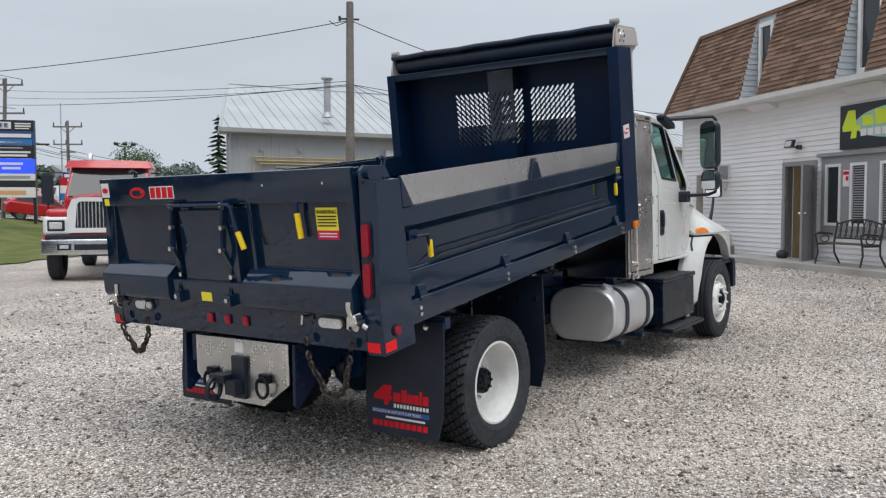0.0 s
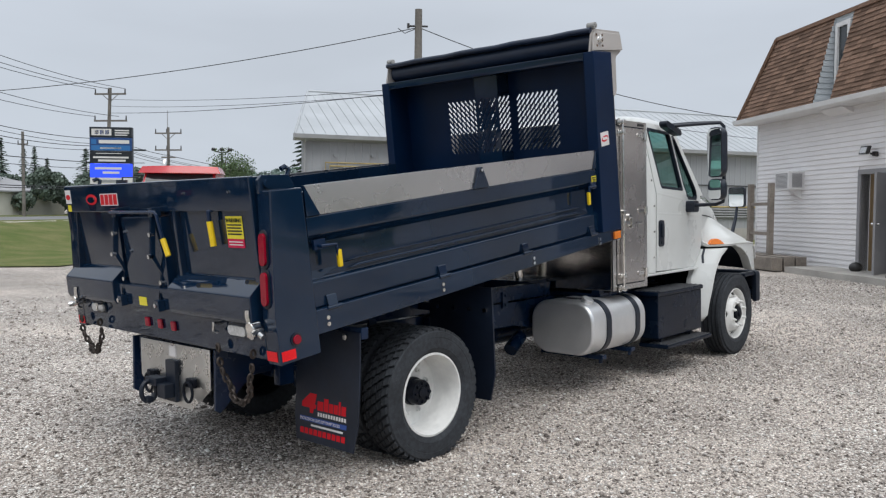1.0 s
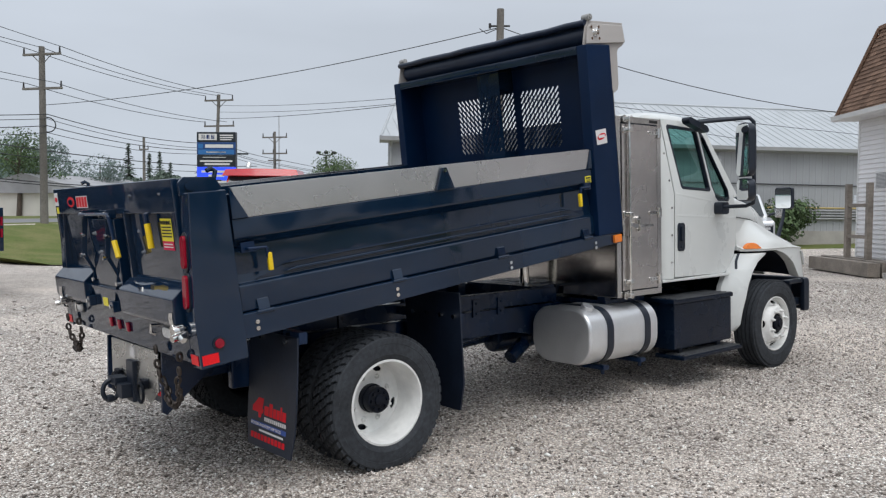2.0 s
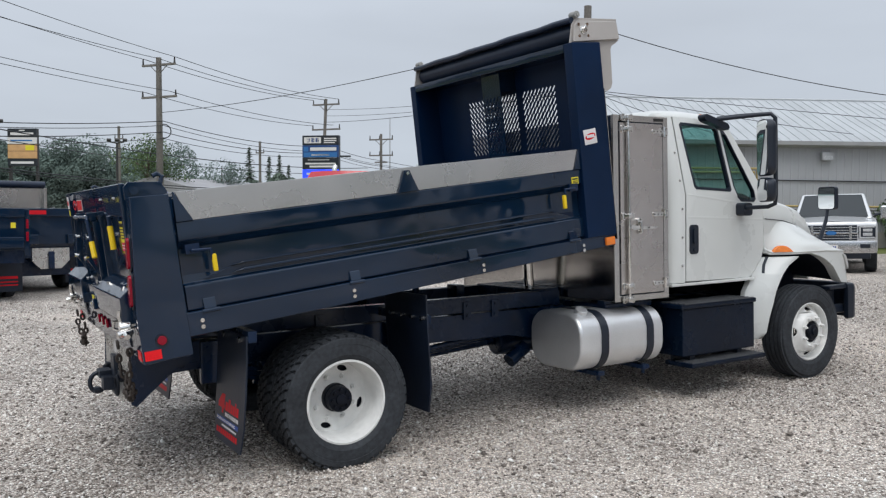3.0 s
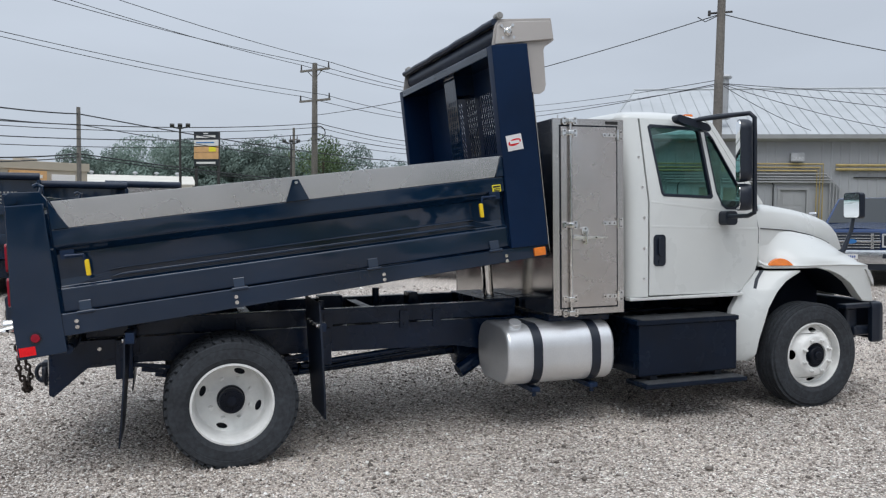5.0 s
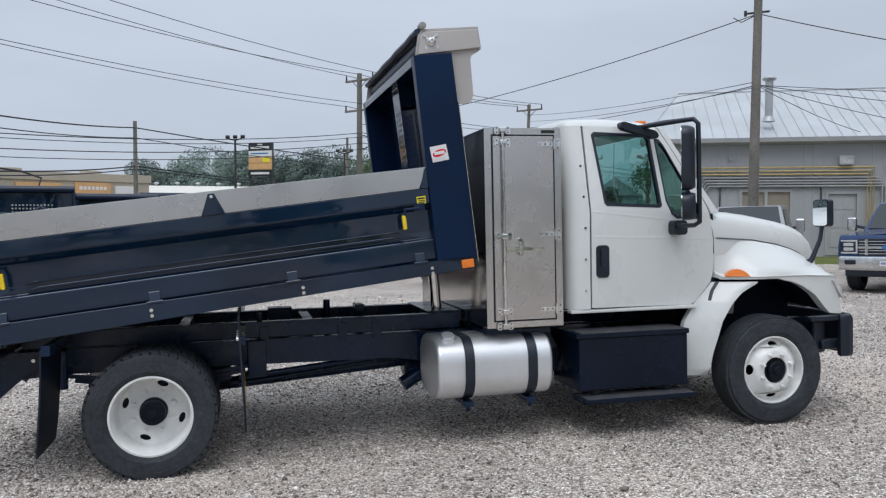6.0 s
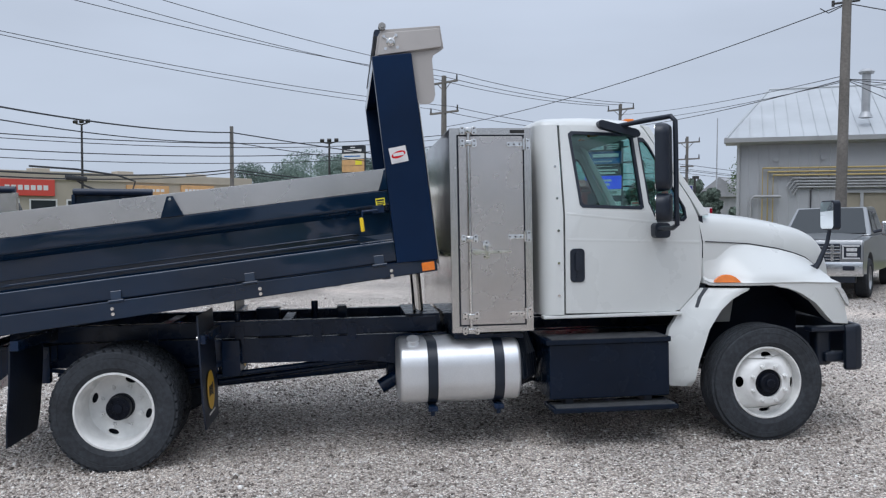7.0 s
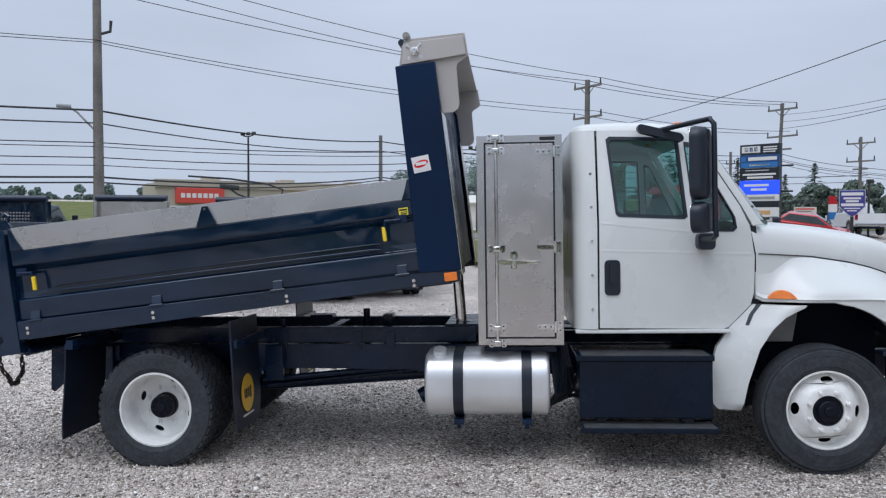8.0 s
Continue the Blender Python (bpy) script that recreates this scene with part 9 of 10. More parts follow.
def conifer(x, y, h, r, seed, label, material=None):
    rnd = random.Random(seed)
    z0 = ground_at(x, y) - 0.05
    to = thing("conifer", label, "tree")
    bm = bm_new()
    tube(bm, [(x, y, z0), (x, y, z0 + h)], 0.1, 7, radii=[h * 0.022, h * 0.003])
    part("trunk", bm, M_BARK, to)
    verts, faces = [], []
    tiers = int(h * 4.5)
    for i in range(tiers):
        t = i / tiers
        rr = r * (1 - t) * rnd.uniform(0.8, 1.12) + 0.04
        z = z0 + h * (0.05 + 0.95 * t)
        for k in range(max(5, int(20 * (1 - t)))):
            a = rnd.uniform(0, 6.28)
            L = rr * rnd.uniform(0.55, 1.15)
            n = 4 + int(L * 3)
            for q in range(n):
                f = (q + 0.7) / n
                c = Vector((x + math.cos(a) * L * f, y + math.sin(a) * L * f, z - L * 0.30 * f + 0.10 * L * f * f + rnd.uniform(-0.04, 0.04)))
                b = len(verts)
                g = (0.065 + 0.11 * (1 - f) + 0.005 * h) * rnd.uniform(0.7, 1.3)
                side = Vector((-math.sin(a), math.cos(a), rnd.uniform(-0.3, 0.3))) * g
                out = Vector((math.cos(a), math.sin(a), -0.35)) * g * 1.6
                verts += [tuple(c - side), tuple(c + out), tuple(c + side), tuple(c - out * 0.4 + Vector((0, 0, 0.3 * g)))]
                faces += [(b, b + 1, b + 2, b + 3)]
    mesh_part("crown", verts, faces, material or M_NEEDLE, to, kind="stuff")
    return to


def woods(name, label, pts, n, h, seed, material, size=0.5, leaves=60):
    """A far belt of trees along a line of places, as one mass of foliage."""
    rnd = random.Random(seed)
    verts, faces = [], []
    for _ in range(n):
        k = rnd.randrange(len(pts) - 1)
        t = rnd.random()
        a, b = pts[k], pts[k + 1]
        x, y = a[0] + (b[0] - a[0]) * t, a[1] + (b[1] - a[1]) * t
        x, y = x + rnd.uniform(-6, 6), y + rnd.uniform(-6, 6)
        hh = h * rnd.uniform(0.45, 1.1)
        z = ground_at(x, y)
        r = hh * rnd.uniform(0.22, 0.38)
        for q in range(5):
            leaf_cloud(verts, faces, rnd, (x + rnd.uniform(-r, r) * 0.7, y + rnd.uniform(-r, r) * 0.7, z + hh * rnd.uniform(0.25, 0.85)), r * rnd.uniform(0.45, 0.8), leaves, size)
    ob = mesh_part(name, verts, faces, material, None)
    return tagged(ob, label, "woods", kind="stuff")


broadleaf(29.6, 47.6, 5.4, 2.5, 3, "dark round broadleaf tree beyond the road")
conifer(22.9, 29.7, 6.4, 1.75, 5, "narrow dark spruce beside the shed")
conifer(40.5, 46.5, 4.6, 1.8, 21, "dark spruce beside the road")
conifer(37.0, 47.0, 4.0, 1.5, 22, "dark spruce beside the road")
broadleaf(34.5, 44.8, 4.0, 1.9, 23, "dark broadleaf tree beside the road")
broadleaf(13.5, 72.0, 7.5, 3.6, 31, "pale green broadleaf tree across the road")
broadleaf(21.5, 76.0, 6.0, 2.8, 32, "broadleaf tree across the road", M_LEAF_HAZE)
conifer(34.8, 82.6, 7.2, 3.4, 6, "broad dark spruce far across the road", M_NEEDLE_HAZE)
conifer(39.0, 107.5, 8.9, 2.2, 7, "narrow far spruce across the road", M_NEEDLE_HAZE)
conifer(28.6, 89.2, 8.3, 2.3, 8, "dark spruce far across the road", M_NEEDLE_HAZE)
conifer(34.1, 97.9, 7.9, 2.0, 9, "small far spruce across the road", M_NEEDLE_HAZE)
conifer(36.5, 97.1, 6.8, 1.6, 10, "small far spruce across the road", M_NEEDLE_HAZE)
woods("tree_belt", "dark trees far across the road", [(28.5, 74.4), (32.0, 73.0), (37.5, 71.0)], 30, 4.6, 14, M_NEEDLE_HAZE, 0.22, 260)
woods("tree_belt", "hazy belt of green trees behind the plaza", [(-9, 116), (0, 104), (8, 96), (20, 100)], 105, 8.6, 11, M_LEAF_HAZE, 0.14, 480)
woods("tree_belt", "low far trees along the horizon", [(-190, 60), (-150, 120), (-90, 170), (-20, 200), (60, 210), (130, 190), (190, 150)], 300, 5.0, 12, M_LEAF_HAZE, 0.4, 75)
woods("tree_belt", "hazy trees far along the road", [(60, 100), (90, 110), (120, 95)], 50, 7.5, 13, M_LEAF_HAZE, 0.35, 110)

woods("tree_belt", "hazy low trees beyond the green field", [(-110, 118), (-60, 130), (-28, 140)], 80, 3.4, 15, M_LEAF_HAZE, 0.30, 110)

# unseen belt behind the camera, added to darken what the truck's paint reflects
woods("tree_belt", "unseen dark green trees added behind the camera to darken reflections", [(-70, -20), (-45, -34), (-15, -42), (20, -42), (50, -32), (70, -10)], 120, 7.5, 17, M_LEAF, 0.55, 26)


def bush():
    rnd = random.Random(2)
    q = Vector(sp(15.6, 1.0, 0))
    bo = thing("bush", "round dark green bush before the shed wall", "bush")
    bm = bm_new()
    for k in range(6):
        a = k * 1.05
        tube(bm, [(q.x, q.y, 0.4), (q.x + 0.4 * math.cos(a), q.y + 0.4 * math.sin(a), 1.3)], 0.03, 5)
    part("stems", bm, M_BARK, bo)
    verts, faces = [], []
    for k in range(9):
        leaf_cloud(verts, faces, rnd, (q.x + rnd.uniform(-0.7, 0.7), q.y + rnd.uniform(-0.5, 0.5), rnd.uniform(0.9, 1.75)), rnd.uniform(0.5, 0.75), 330, 0.075)
    mesh_part("foliage", verts, faces, M_LEAF, bo, kind="stuff")


bush()

# ---- parked vehicles ----
def simple_wheel(parent, x, y, r, w, side, rim_mat, name="wheel"):
    bm = bm_new()
    h = w / 2
    lathe(bm, [(r * 0.62, -h * 0.8), (r * 0.70, -h), (r * 0.92, -h * 0.95), (r, -h * 0.7), (r, h * 0.7), (r * 0.92, h * 0.95), (r * 0.70, h), (r * 0.62, h * 0.8)], (x, y, r), (0, side, 0), 28)
    wo = part(name, bm, M_RUBBER, parent)
    bm = bm_new()
    lathe(bm, [(r * 0.64, h * 0.75), (r * 0.60, h * 0.9), (r * 0.56, h * 0.6), (r * 0.48, h * 0.25), (r * 0.28, h * 0.35), (r * 0.22, h * 0.75), (r * 0.02, h * 0.78)], (x, y, r), (0, side, 0), 28, closed=False)
    for k in range(6):
        a = math.pi / 3 * k
        cyl(bm, (x + r * 0.38 * math.cos(a), y + side * h * 0.2, r + r * 0.38 * math.sin(a)), (x + r * 0.38 * math.cos(a), y + side * h * 0.45, r + r * 0.38 * math.sin(a)), r * 0.05, 6)
    part("rim", bm, rim_mat, wo)
    return wo


def at_heading(x, y, deg):
    """Standing on the ground, its nose towards deg."""
    e = 1.0
    a = radians(deg)
    c, s = math.cos(a), math.sin(a)
    zf, zb = ground_z(x + c * e, y + s * e), ground_z(x - c * e, y - s * e)
    zl, zr = ground_z(x - s * e, y + c * e), ground_z(x + s * e, y - c * e)
    return Matrix.Translation((x, y, (zf + zb) / 2)) @ Matrix.Rotation(a, 4, "Z") @ Matrix.Rotation(-math.atan2(zf - zb, 2 * e), 4, "Y") @ Matrix.Rotation(math.atan2(zl - zr, 2 * e), 4, "X")


def pickup(label, paint, x, y, deg, bright_grille=True):
    """Nose at +x; origin under the front axle's middle."""
    p = thing("pickup_truck", label, "pickup", at_heading(x, y, deg), group="parked pickups")
    hw = 0.99
    # lower body with wheel arches
    bm = bm_new()
    side = [(0.92, 0.55), (0.95, 0.80), (0.93, 1.12), (0.86, 1.24), (-0.62, 1.30), (-0.70, 1.30), (-4.85, 1.34), (-4.88, 0.62)]
    arch = lambda cx: [(cx - 0.50 * math.cos(math.pi * k / 8), 0.52 + 0.46 * math.sin(math.pi * k / 8)) for k in range(9)]
    prism(bm, side + arch(-3.75)[0:] + arch(0.0), XZ(0), -hw, hw, 0.0)
    bmesh.ops.bevel(bm, geom=[e for e in bm.edges if abs(e.verts[0].co.y - e.verts[1].co.y) < 0.01 and e.verts[0].co.z > 1.05], offset=0.06, segments=3, profile=0.5, affect="EDGES", clamp_overlap=True)
    part("body", bm, paint, p)
    bm = bm_new()
    prism(bm, [(-4.8, 1.346), (-2.75, 1.346), (-2.75, 0.9), (-4.8, 0.9)], XZ(0), -0.80, 0.80)
    part("bed_floor", bm, M_PLASTIC, p)
    # hood bulge
    bm = bm_new()
    loft(bm, [[(0.84, -0.72, 1.23), (0.86, 0.0, 1.27), (0.84, 0.72, 1.23), (0.8, 0.72, 1.15), (0.8, -0.72, 1.15)], [(-0.62, -0.80, 1.34), (-0.62, 0.0, 1.38), (-0.62, 0.80, 1.34), (-0.62, 0.80, 1.2), (-0.62, -0.80, 1.2)]])
    part("hood", bm, paint, p)
    # cabin
    bm = bm_new()
    low = [(-0.66, -0.93, 1.30), (-0.66, 0.93, 1.30), (-2.72, 0.93, 1.32), (-2.72, -0.93, 1.32)]
    top = [(-1.32, -0.74, 1.95), (-1.32, 0.74, 1.95), (-2.55, 0.74, 1.97), (-2.55, -0.74, 1.97)]
    loft(bm, [low, top])
    bmesh.ops.bevel(bm, geom=list(bm.edges), offset=0.05, segments=3, profile=0.5, affect="EDGES", clamp_overlap=True)
    part("cabin", bm, paint, p)
    bm = bm_new()
    loft(bm, [[(-0.70, -0.82, 1.345), (-0.66, 0.0, 1.345), (-0.70, 0.82, 1.345)], [(-1.27, -0.68, 1.905), (-1.24, 0.0, 1.92), (-1.27, 0.68, 1.905)]], closed=False)
    bmesh.ops.translate(bm, verts=bm.verts, vec=(0.018, 0, 0.018))
    part("windshield", bm, M_WINDOW, p)
    for s in (-1, 1):
        for x0, x1, t0, t1 in ((-0.98, -1.62, -1.36, -1.66), (-1.70, -2.42, -1.74, -2.36)):
            bm = bm_new()
            fy = lambda z: s * (0.942 - (z - 1.31) * 0.19 / 0.64)
            v = [bm.verts.new((a, fy(z), z)) for a, z in ((x0, 1.40), (x1, 1.40), (t1, 1.86), (t0, 1.86))]
            bm.faces.new(v)
            part("side_window", bm, M_WINDOW, p, smooth=0)
        # mirrors
        bm = bm_new()
        tube(bm, [(-0.85, s * 0.94, 1.38), (-0.85, s * 1.10, 1.42)], 0.035, 6)
        arm = part("mirror_arm", bm, M_PLASTIC, p)
        bm = bm_new()
        box(bm, -0.93, -0.80, s * 1.20 - 0.10, s * 1.20 + 0.10, 1.30, 1.62, 0.04, 3)
        part("mirror", bm, M_BRIGHT, arm, "bright tow mirror")
        # headlamps: a dark cluster framed by a C of lenses
        bm = bm_new()
        box(bm, 0.84, 0.962, min(s * 0.58, s * 0.95), max(s * 0.58, s * 0.95), 0.84, 1.15, 0.03)
        lamp = part("headlamp", bm, M_PLASTIC, p, "dark headlamp cluster with a bright outline")
        bm = bm_new()
        for y0, y1, z0, z1 in ((0.60, 0.93, 1.105, 1.140), (0.60, 0.93, 0.85, 0.885), (0.60, 0.635, 0.885, 1.105)):
            box(bm, 0.95, 0.974, min(s * y0, s * y1), max(s * y0, s * y1), z0, z1, 0.006)
        part("lens_outline", bm, M_LAMPGLASS, lamp)
        for z in (0.945, 1.045):
            bm = bm_new()
            box(bm, 0.95, 0.970, min(s * 0.68, s * 0.88), max(s * 0.68, s * 0.88), z - 0.036, z + 0.036, 0.02)
            part("lamp_insert", bm, M_LAMPGLASS, lamp)
        bm = bm_new()
        box(bm, 0.95, 1.055, min(s * 0.62, s * 0.84), max(s * 0.62, s * 0.84), 0.62, 0.72, 0.02)
        part("fog_lamp", bm, M_PLASTIC, p)
    # grille
    bm = bm_new()
    box(bm, 0.86, 0.965, -0.56, 0.56, 0.80, 1.17, 0.02)
    part("grille_back", bm, M_PLASTIC, p)
    for z in (0.85, 0.915, 1.045, 1.11):
        bm = bm_new()
        box(bm, 0.955, 0.985, -0.57, 0.57, z - 0.008, z + 0.008, 0.004)
        part("grille_bar", bm, M_BRIGHT, p)
    bm = bm_new()
    box(bm, 0.955, 1.0, -0.58, 0.58, 0.955, 1.005, 0.008)
    for s in (-1, 1):
        box(bm, 0.955, 1.0, s * 0.42 - 0.03, s * 0.42 + 0.03, 0.82, 1.15, 0.008)
    part("grille", bm, M_BRIGHT if bright_grille else M_SILVER, p, "barred grille")
    bm = bm_new()
    prism(bm, [(0.12 * math.cos(a), 0.98 + 0.05 * math.sin(a)) for a in (2 * math.pi * k / 20 for k in range(20))], lambda a, b, d: (1.0 + d, a, b), 0.0, 0.012)
    part("badge", bm, M_BLUEPANEL, p)
    bm = bm_new()
    rings = []
    for k in range(9):
        t = k / 4 - 1
        xx = 1.06 - 0.10 * abs(t) ** 3
        rings.append([(xx - 0.12, 0.98 * t, 0.52), (xx - 0.02, 0.98 * t, 0.50), (xx, 0.98 * t, 0.56), (xx, 0.98 * t, 0.74), (xx - 0.02, 0.98 * t, 0.79), (xx - 0.12, 0.98 * t, 0.79)])
    loft(bm, rings)
    part("bumper", bm, M_BRIGHT, p, "bright front bumper")
    bm = bm_new()
    box(bm, 0.80, 0.98, -0.85, 0.85, 0.36, 0.52, 0.03)
    part("air_dam", bm, M_PLASTIC, p)
    bm = bm_new()
    box(bm, 1.058, 1.066, -0.15, 0.15, 0.60, 0.70, 0.0)
    pl = part("number_plate", bm, M_STICKER, p, "pale number plate")
    bm = bm_new()
    for k in range(6):
        box(bm, 1.066, 1.068, -0.12 + 0.04 * k, -0.095 + 0.04 * k, 0.63, 0.675, 0.0)
    part("plate_bars", bm, M_DECALBLUE, pl)
    bm = bm_new()
    box(bm, -4.93, -4.83, -0.95, 0.95, 0.55, 0.75, 0.03)
    part("rear_bumper", bm, M_BRIGHT, p)
    for s in (-1, 1):
        bm = bm_new()
        box(bm, -4.90, -4.80, min(s * 0.80, s * 0.97), max(s * 0.80, s * 0.97), 0.95, 1.28, 0.02)
        part("tail_lamp", bm, M_RED, p)
        for xx in (0.0, -3.75):
            simple_wheel(p, xx, s * 0.86, 0.42, 0.28, s, M_SILVER)
    bm = bm_new()
    box(bm, -4.6, 0.8, -0.6, 0.6, 0.40, 0.60, 0.02)
    part("underbody", bm, M_FRAME, p)
    return p


NOSE = 214
pickup("grey pickup with a bright barred grille, parked nose out", M_SILVER, 11.85, 9.79, NOSE + 14)
pickup("dark blue pickup with a bright grille, parked nose out", M_BLUE, 14.45, 7.85, NOSE)
pickup("pale silver pickup parked by the shed, nose out", M_PALE, 16.84, 6.47, NOSE - 2)
pickup("white pickup parked across the road", M_WHITE2, 24.7, 49.1, 86)


def red_car(x, y, deg):
    p = thing("red_car", "red hatchback parked beside the road", "car", at_heading(x, y, deg) @ Matrix.Diagonal((1.0, 1.0, 1.04, 1)))
    bm = bm_new()
    prism(bm, [(1.9, 0.35), (2.0, 0.6), (1.85, 0.78), (0.9, 0.92), (-1.9, 0.98), (-2.1, 0.8), (-2.1, 0.35)], XZ(0), -0.88, 0.88, 0.08, 3)
    part("body", bm, M_REDCAB, p)
    bm = bm_new()
    loft(bm, [[(1.0, -0.80, 0.9), (1.0, 0.80, 0.9), (-1.95, 0.80, 0.95), (-1.95, -0.80, 0.95)], [(0.1, -0.60, 1.42), (0.1, 0.60, 1.42), (-1.35, 0.60, 1.42), (-1.35, -0.60, 1.42)]])
    bmesh.ops.bevel(bm, geom=list(bm.edges), offset=0.06, segments=3, profile=0.5, affect="EDGES", clamp_overlap=True)
    part("cabin", bm, M_REDCAB, p)
    for s in (-1, 1):
        bm = bm_new()
        v = [bm.verts.new((a, s * (0.82 - (z - 0.9) * 0.385), z)) for a, z in ((0.75, 0.98), (-1.7, 1.02), (-1.3, 1.36), (0.1, 1.36))]
        bm.faces.new(v)
        part("side_window", bm, M_WINDOW, p, smooth=0)
        for xx in (1.25, -1.35):
            simple_wheel(p, xx, s * 0.78, 0.32, 0.2, s, M_SILVER)
    bm = bm_new()
    v = [bm.verts.new(c) for c in ((1.0, -0.68, 0.97), (1.0, 0.68, 0.97), (0.16, 0.54, 1.39), (0.16, -0.54, 1.39))]
    bm.faces.new(v)
    part("windshield", bm, M_WINDOW, p, smooth=0)


red_car(19.4, 40.3, -20)


def parked_dump(label, x, y, deg, cab_paint, tall=1.0, steel=False):
    """A smaller dump truck: origin under the rear axle, nose at +x."""
    p = thing("parked_dump_truck", label, "truck", at_heading(x, y, deg) @ Matrix.Diagonal((1, 0.79, 1, 1)), group="parked dump trucks")
    bm = bm_new()
    for s in (-1, 1):
        box(bm, -1.1, 5.0, s * 0.40 - 0.05, s * 0.40 + 0.05, 0.65, 0.88, 0.01)
    box(bm, -1.2, -1.1, -1.1, 1.1, 0.72, 0.95, 0.01)
    part("chassis", bm, M_FRAME, p)
    bm = bm_new()
    box(bm, -0.9, 4.7, -0.62, 0.62, 0.34, 0.70, 0.03)
    part("underbody", bm, M_FRAME, p)
    bm = bm_new()
    box(bm, -1.25, 2.2, -1.15, 1.15, 0.95, 1.05, 0.01)
    body_o = part("dump_bed", bm, M_BLACK, p, "black dump bed")
    for s in (-1, 1):
        bm = bm_new()
        ring = [(s * yy, w) for yy, w in ((1.10, 1.0), (1.17, 1.02), (1.17, 1.20), (1.12, 1.24), (1.12, 1.36), (1.18, 1.42), (1.18, 1.55), (1.10, 1.55))]
        loft(bm, [[(u, yy, w) for yy, w in ring] for u in (-1.2, 2.15)])
        sb = part("side_board", bm, M_BLACK, body_o)
        bm = bm_new()
        box(bm, -1.15, 2.1, s * 1.15 - 0.012, s * 1.15 + 0.012, 1.55, 1.68, 0.003)
        part("top_strip", bm, M_STEEL, sb, "bright top board")
        bm = bm_new()
        box(bm, -1.26, -1.05, s * 1.15 - 0.06, s * 1.15 + 0.06, 0.85, 1.70, 0.01)
        post = part("rear_post", bm, M_BLACK, body_o)
        for z0, z1 in ((1.35, 1.52), (1.12, 1.29)):
            bm = bm_new()
            box(bm, -1.285, -1.26, s * 1.15 - 0.028, s * 1.15 + 0.028, z0, z1, 0.008)
            part("tail_lamp", bm, M_RED, post)
        bm = bm_new()
        box(bm, -0.72, -0.70, min(s * 0.55, s * 1.18), max(s * 0.55, s * 1.18), 0.16, 0.80, 0.004)
        fl = part("mud_flap", bm, M_FLAP, p)
        bm = bm_new()
        for k, zz in enumerate((0.40, 0.33, 0.27)):
            box(bm, -0.725, -0.721, min(s * 0.65, s * 1.08), max(s * 0.65, s * 1.08), zz, zz + (0.05 if k == 0 else 0.025), 0.0)
        part("flap_print", bm, M_DECALRED, fl)
        simple_wheel(p, 0.0, s * 1.02, 0.46, 0.26, s, M_RIM, "rear_wheel")
        simple_wheel(p, 0.0, s * 0.74, 0.46, 0.26, s, M_RIM, "rear_wheel")
        simple_wheel(p, 4.4, s * 0.98, 0.46, 0.26, s, M_RIM, "front_wheel")
    bm = bm_new()
    box(bm, -1.30, -1.24, -1.08, 1.08, 1.0, 1.70, 0.01)
    box(bm, -1.34, -1.29, -1.08, 1.08, 1.56, 1.72, 0.01)
    for y0, y1 in ((-1.05, -0.35), (0.35, 1.05)):
        box(bm, -1.40, -1.30, y0, y1, 1.0, 1.20, 0.02)
    tg = part("tailgate", bm, M_BLACK, p, "black tailgate with a red mark")
    bm = bm_new()
    box(bm, -1.345, -1.341, 0.15, 0.55, 1.60, 1.68, 0.0)
    part("mark_bar", bm, M_DECALRED, tg)
    bm = bm_new()
    box(bm, -1.346, -1.341, 0.9, 1.0, 1.58, 1.68, 0.0)
    part("decal", bm, M_STICKER, tg)
    bm = bm_new()
    box(bm, -1.315, -1.301, -0.9, -0.8, 1.36, 1.46, 0.0)
    part("sticker", bm, M_DECALYEL, tg)
    bm = bm_new()
    prism(bm, [(-0.45, 0.92), (0.45, 0.92), (0.45, 0.66), (0.25, 0.5), (-0.25, 0.5), (-0.45, 0.66)], YZ(-1.2), -0.02, 0.0)
    part("hitch_plate", bm, M_DIAMOND, p, "bright hitch plate")
    bm = bm_new()
    box(bm, -1.27, -1.22, -0.07, 0.07, 0.5, 0.85, 0.01)
    part("receiver", bm, M_FRAME, p)
    # bulkhead with tarp roll
    top = 2.30 * tall
    bm = bm_new()
    box(bm, 2.1, 2.2, -1.15, 1.15, 1.0, top, 0.01)
    for s in (-1, 1):
        box(bm, 1.95, 2.22, s * 1.13 - 0.05, s * 1.13 + 0.05, 1.0, top, 0.01)
    bh = part("bulkhead", bm, M_STEEL if steel else M_BLACK, p, "bulkhead at the head of the bed")
    bm = bm_new()
    tube(bm, [(2.05, -1.15 + 2.3 * k / 8, top + 0.07) for k in range(9)], 0.085, 10)
    part("tarp_roll", bm, M_TARP, bh)
    bm = bm_new()
    for r in range(4):
        for c in range(12):
            box(bm, 2.096, 2.099, -0.55 + 0.095 * c, -0.50 + 0.095 * c, top - 0.55 + 0.08 * r, top - 0.515 + 0.08 * r, 0.0)
    part("window_slots", bm, M_STEEL, bh, smooth=0)["kind"] = "stuff"
    # cab and hood
    bm = bm_new()
    loft(bm, [[(2.45, -0.98, 0.9), (3.9, -0.98, 0.9), (3.9, 0.98, 0.9), (2.45, 0.98, 0.9)], [(2.45, -0.98, 1.6), (3.9, -0.98, 1.6), (3.9, 0.98, 1.6), (2.45, 0.98, 1.6)], [(2.5, -0.82, 2.22), (3.4, -0.82, 2.22), (3.4, 0.82, 2.22), (2.5, 0.82, 2.22)]])
    bmesh.ops.bevel(bm, geom=list(bm.edges), offset=0.06, segments=3, profile=0.5, affect="EDGES", clamp_overlap=True)
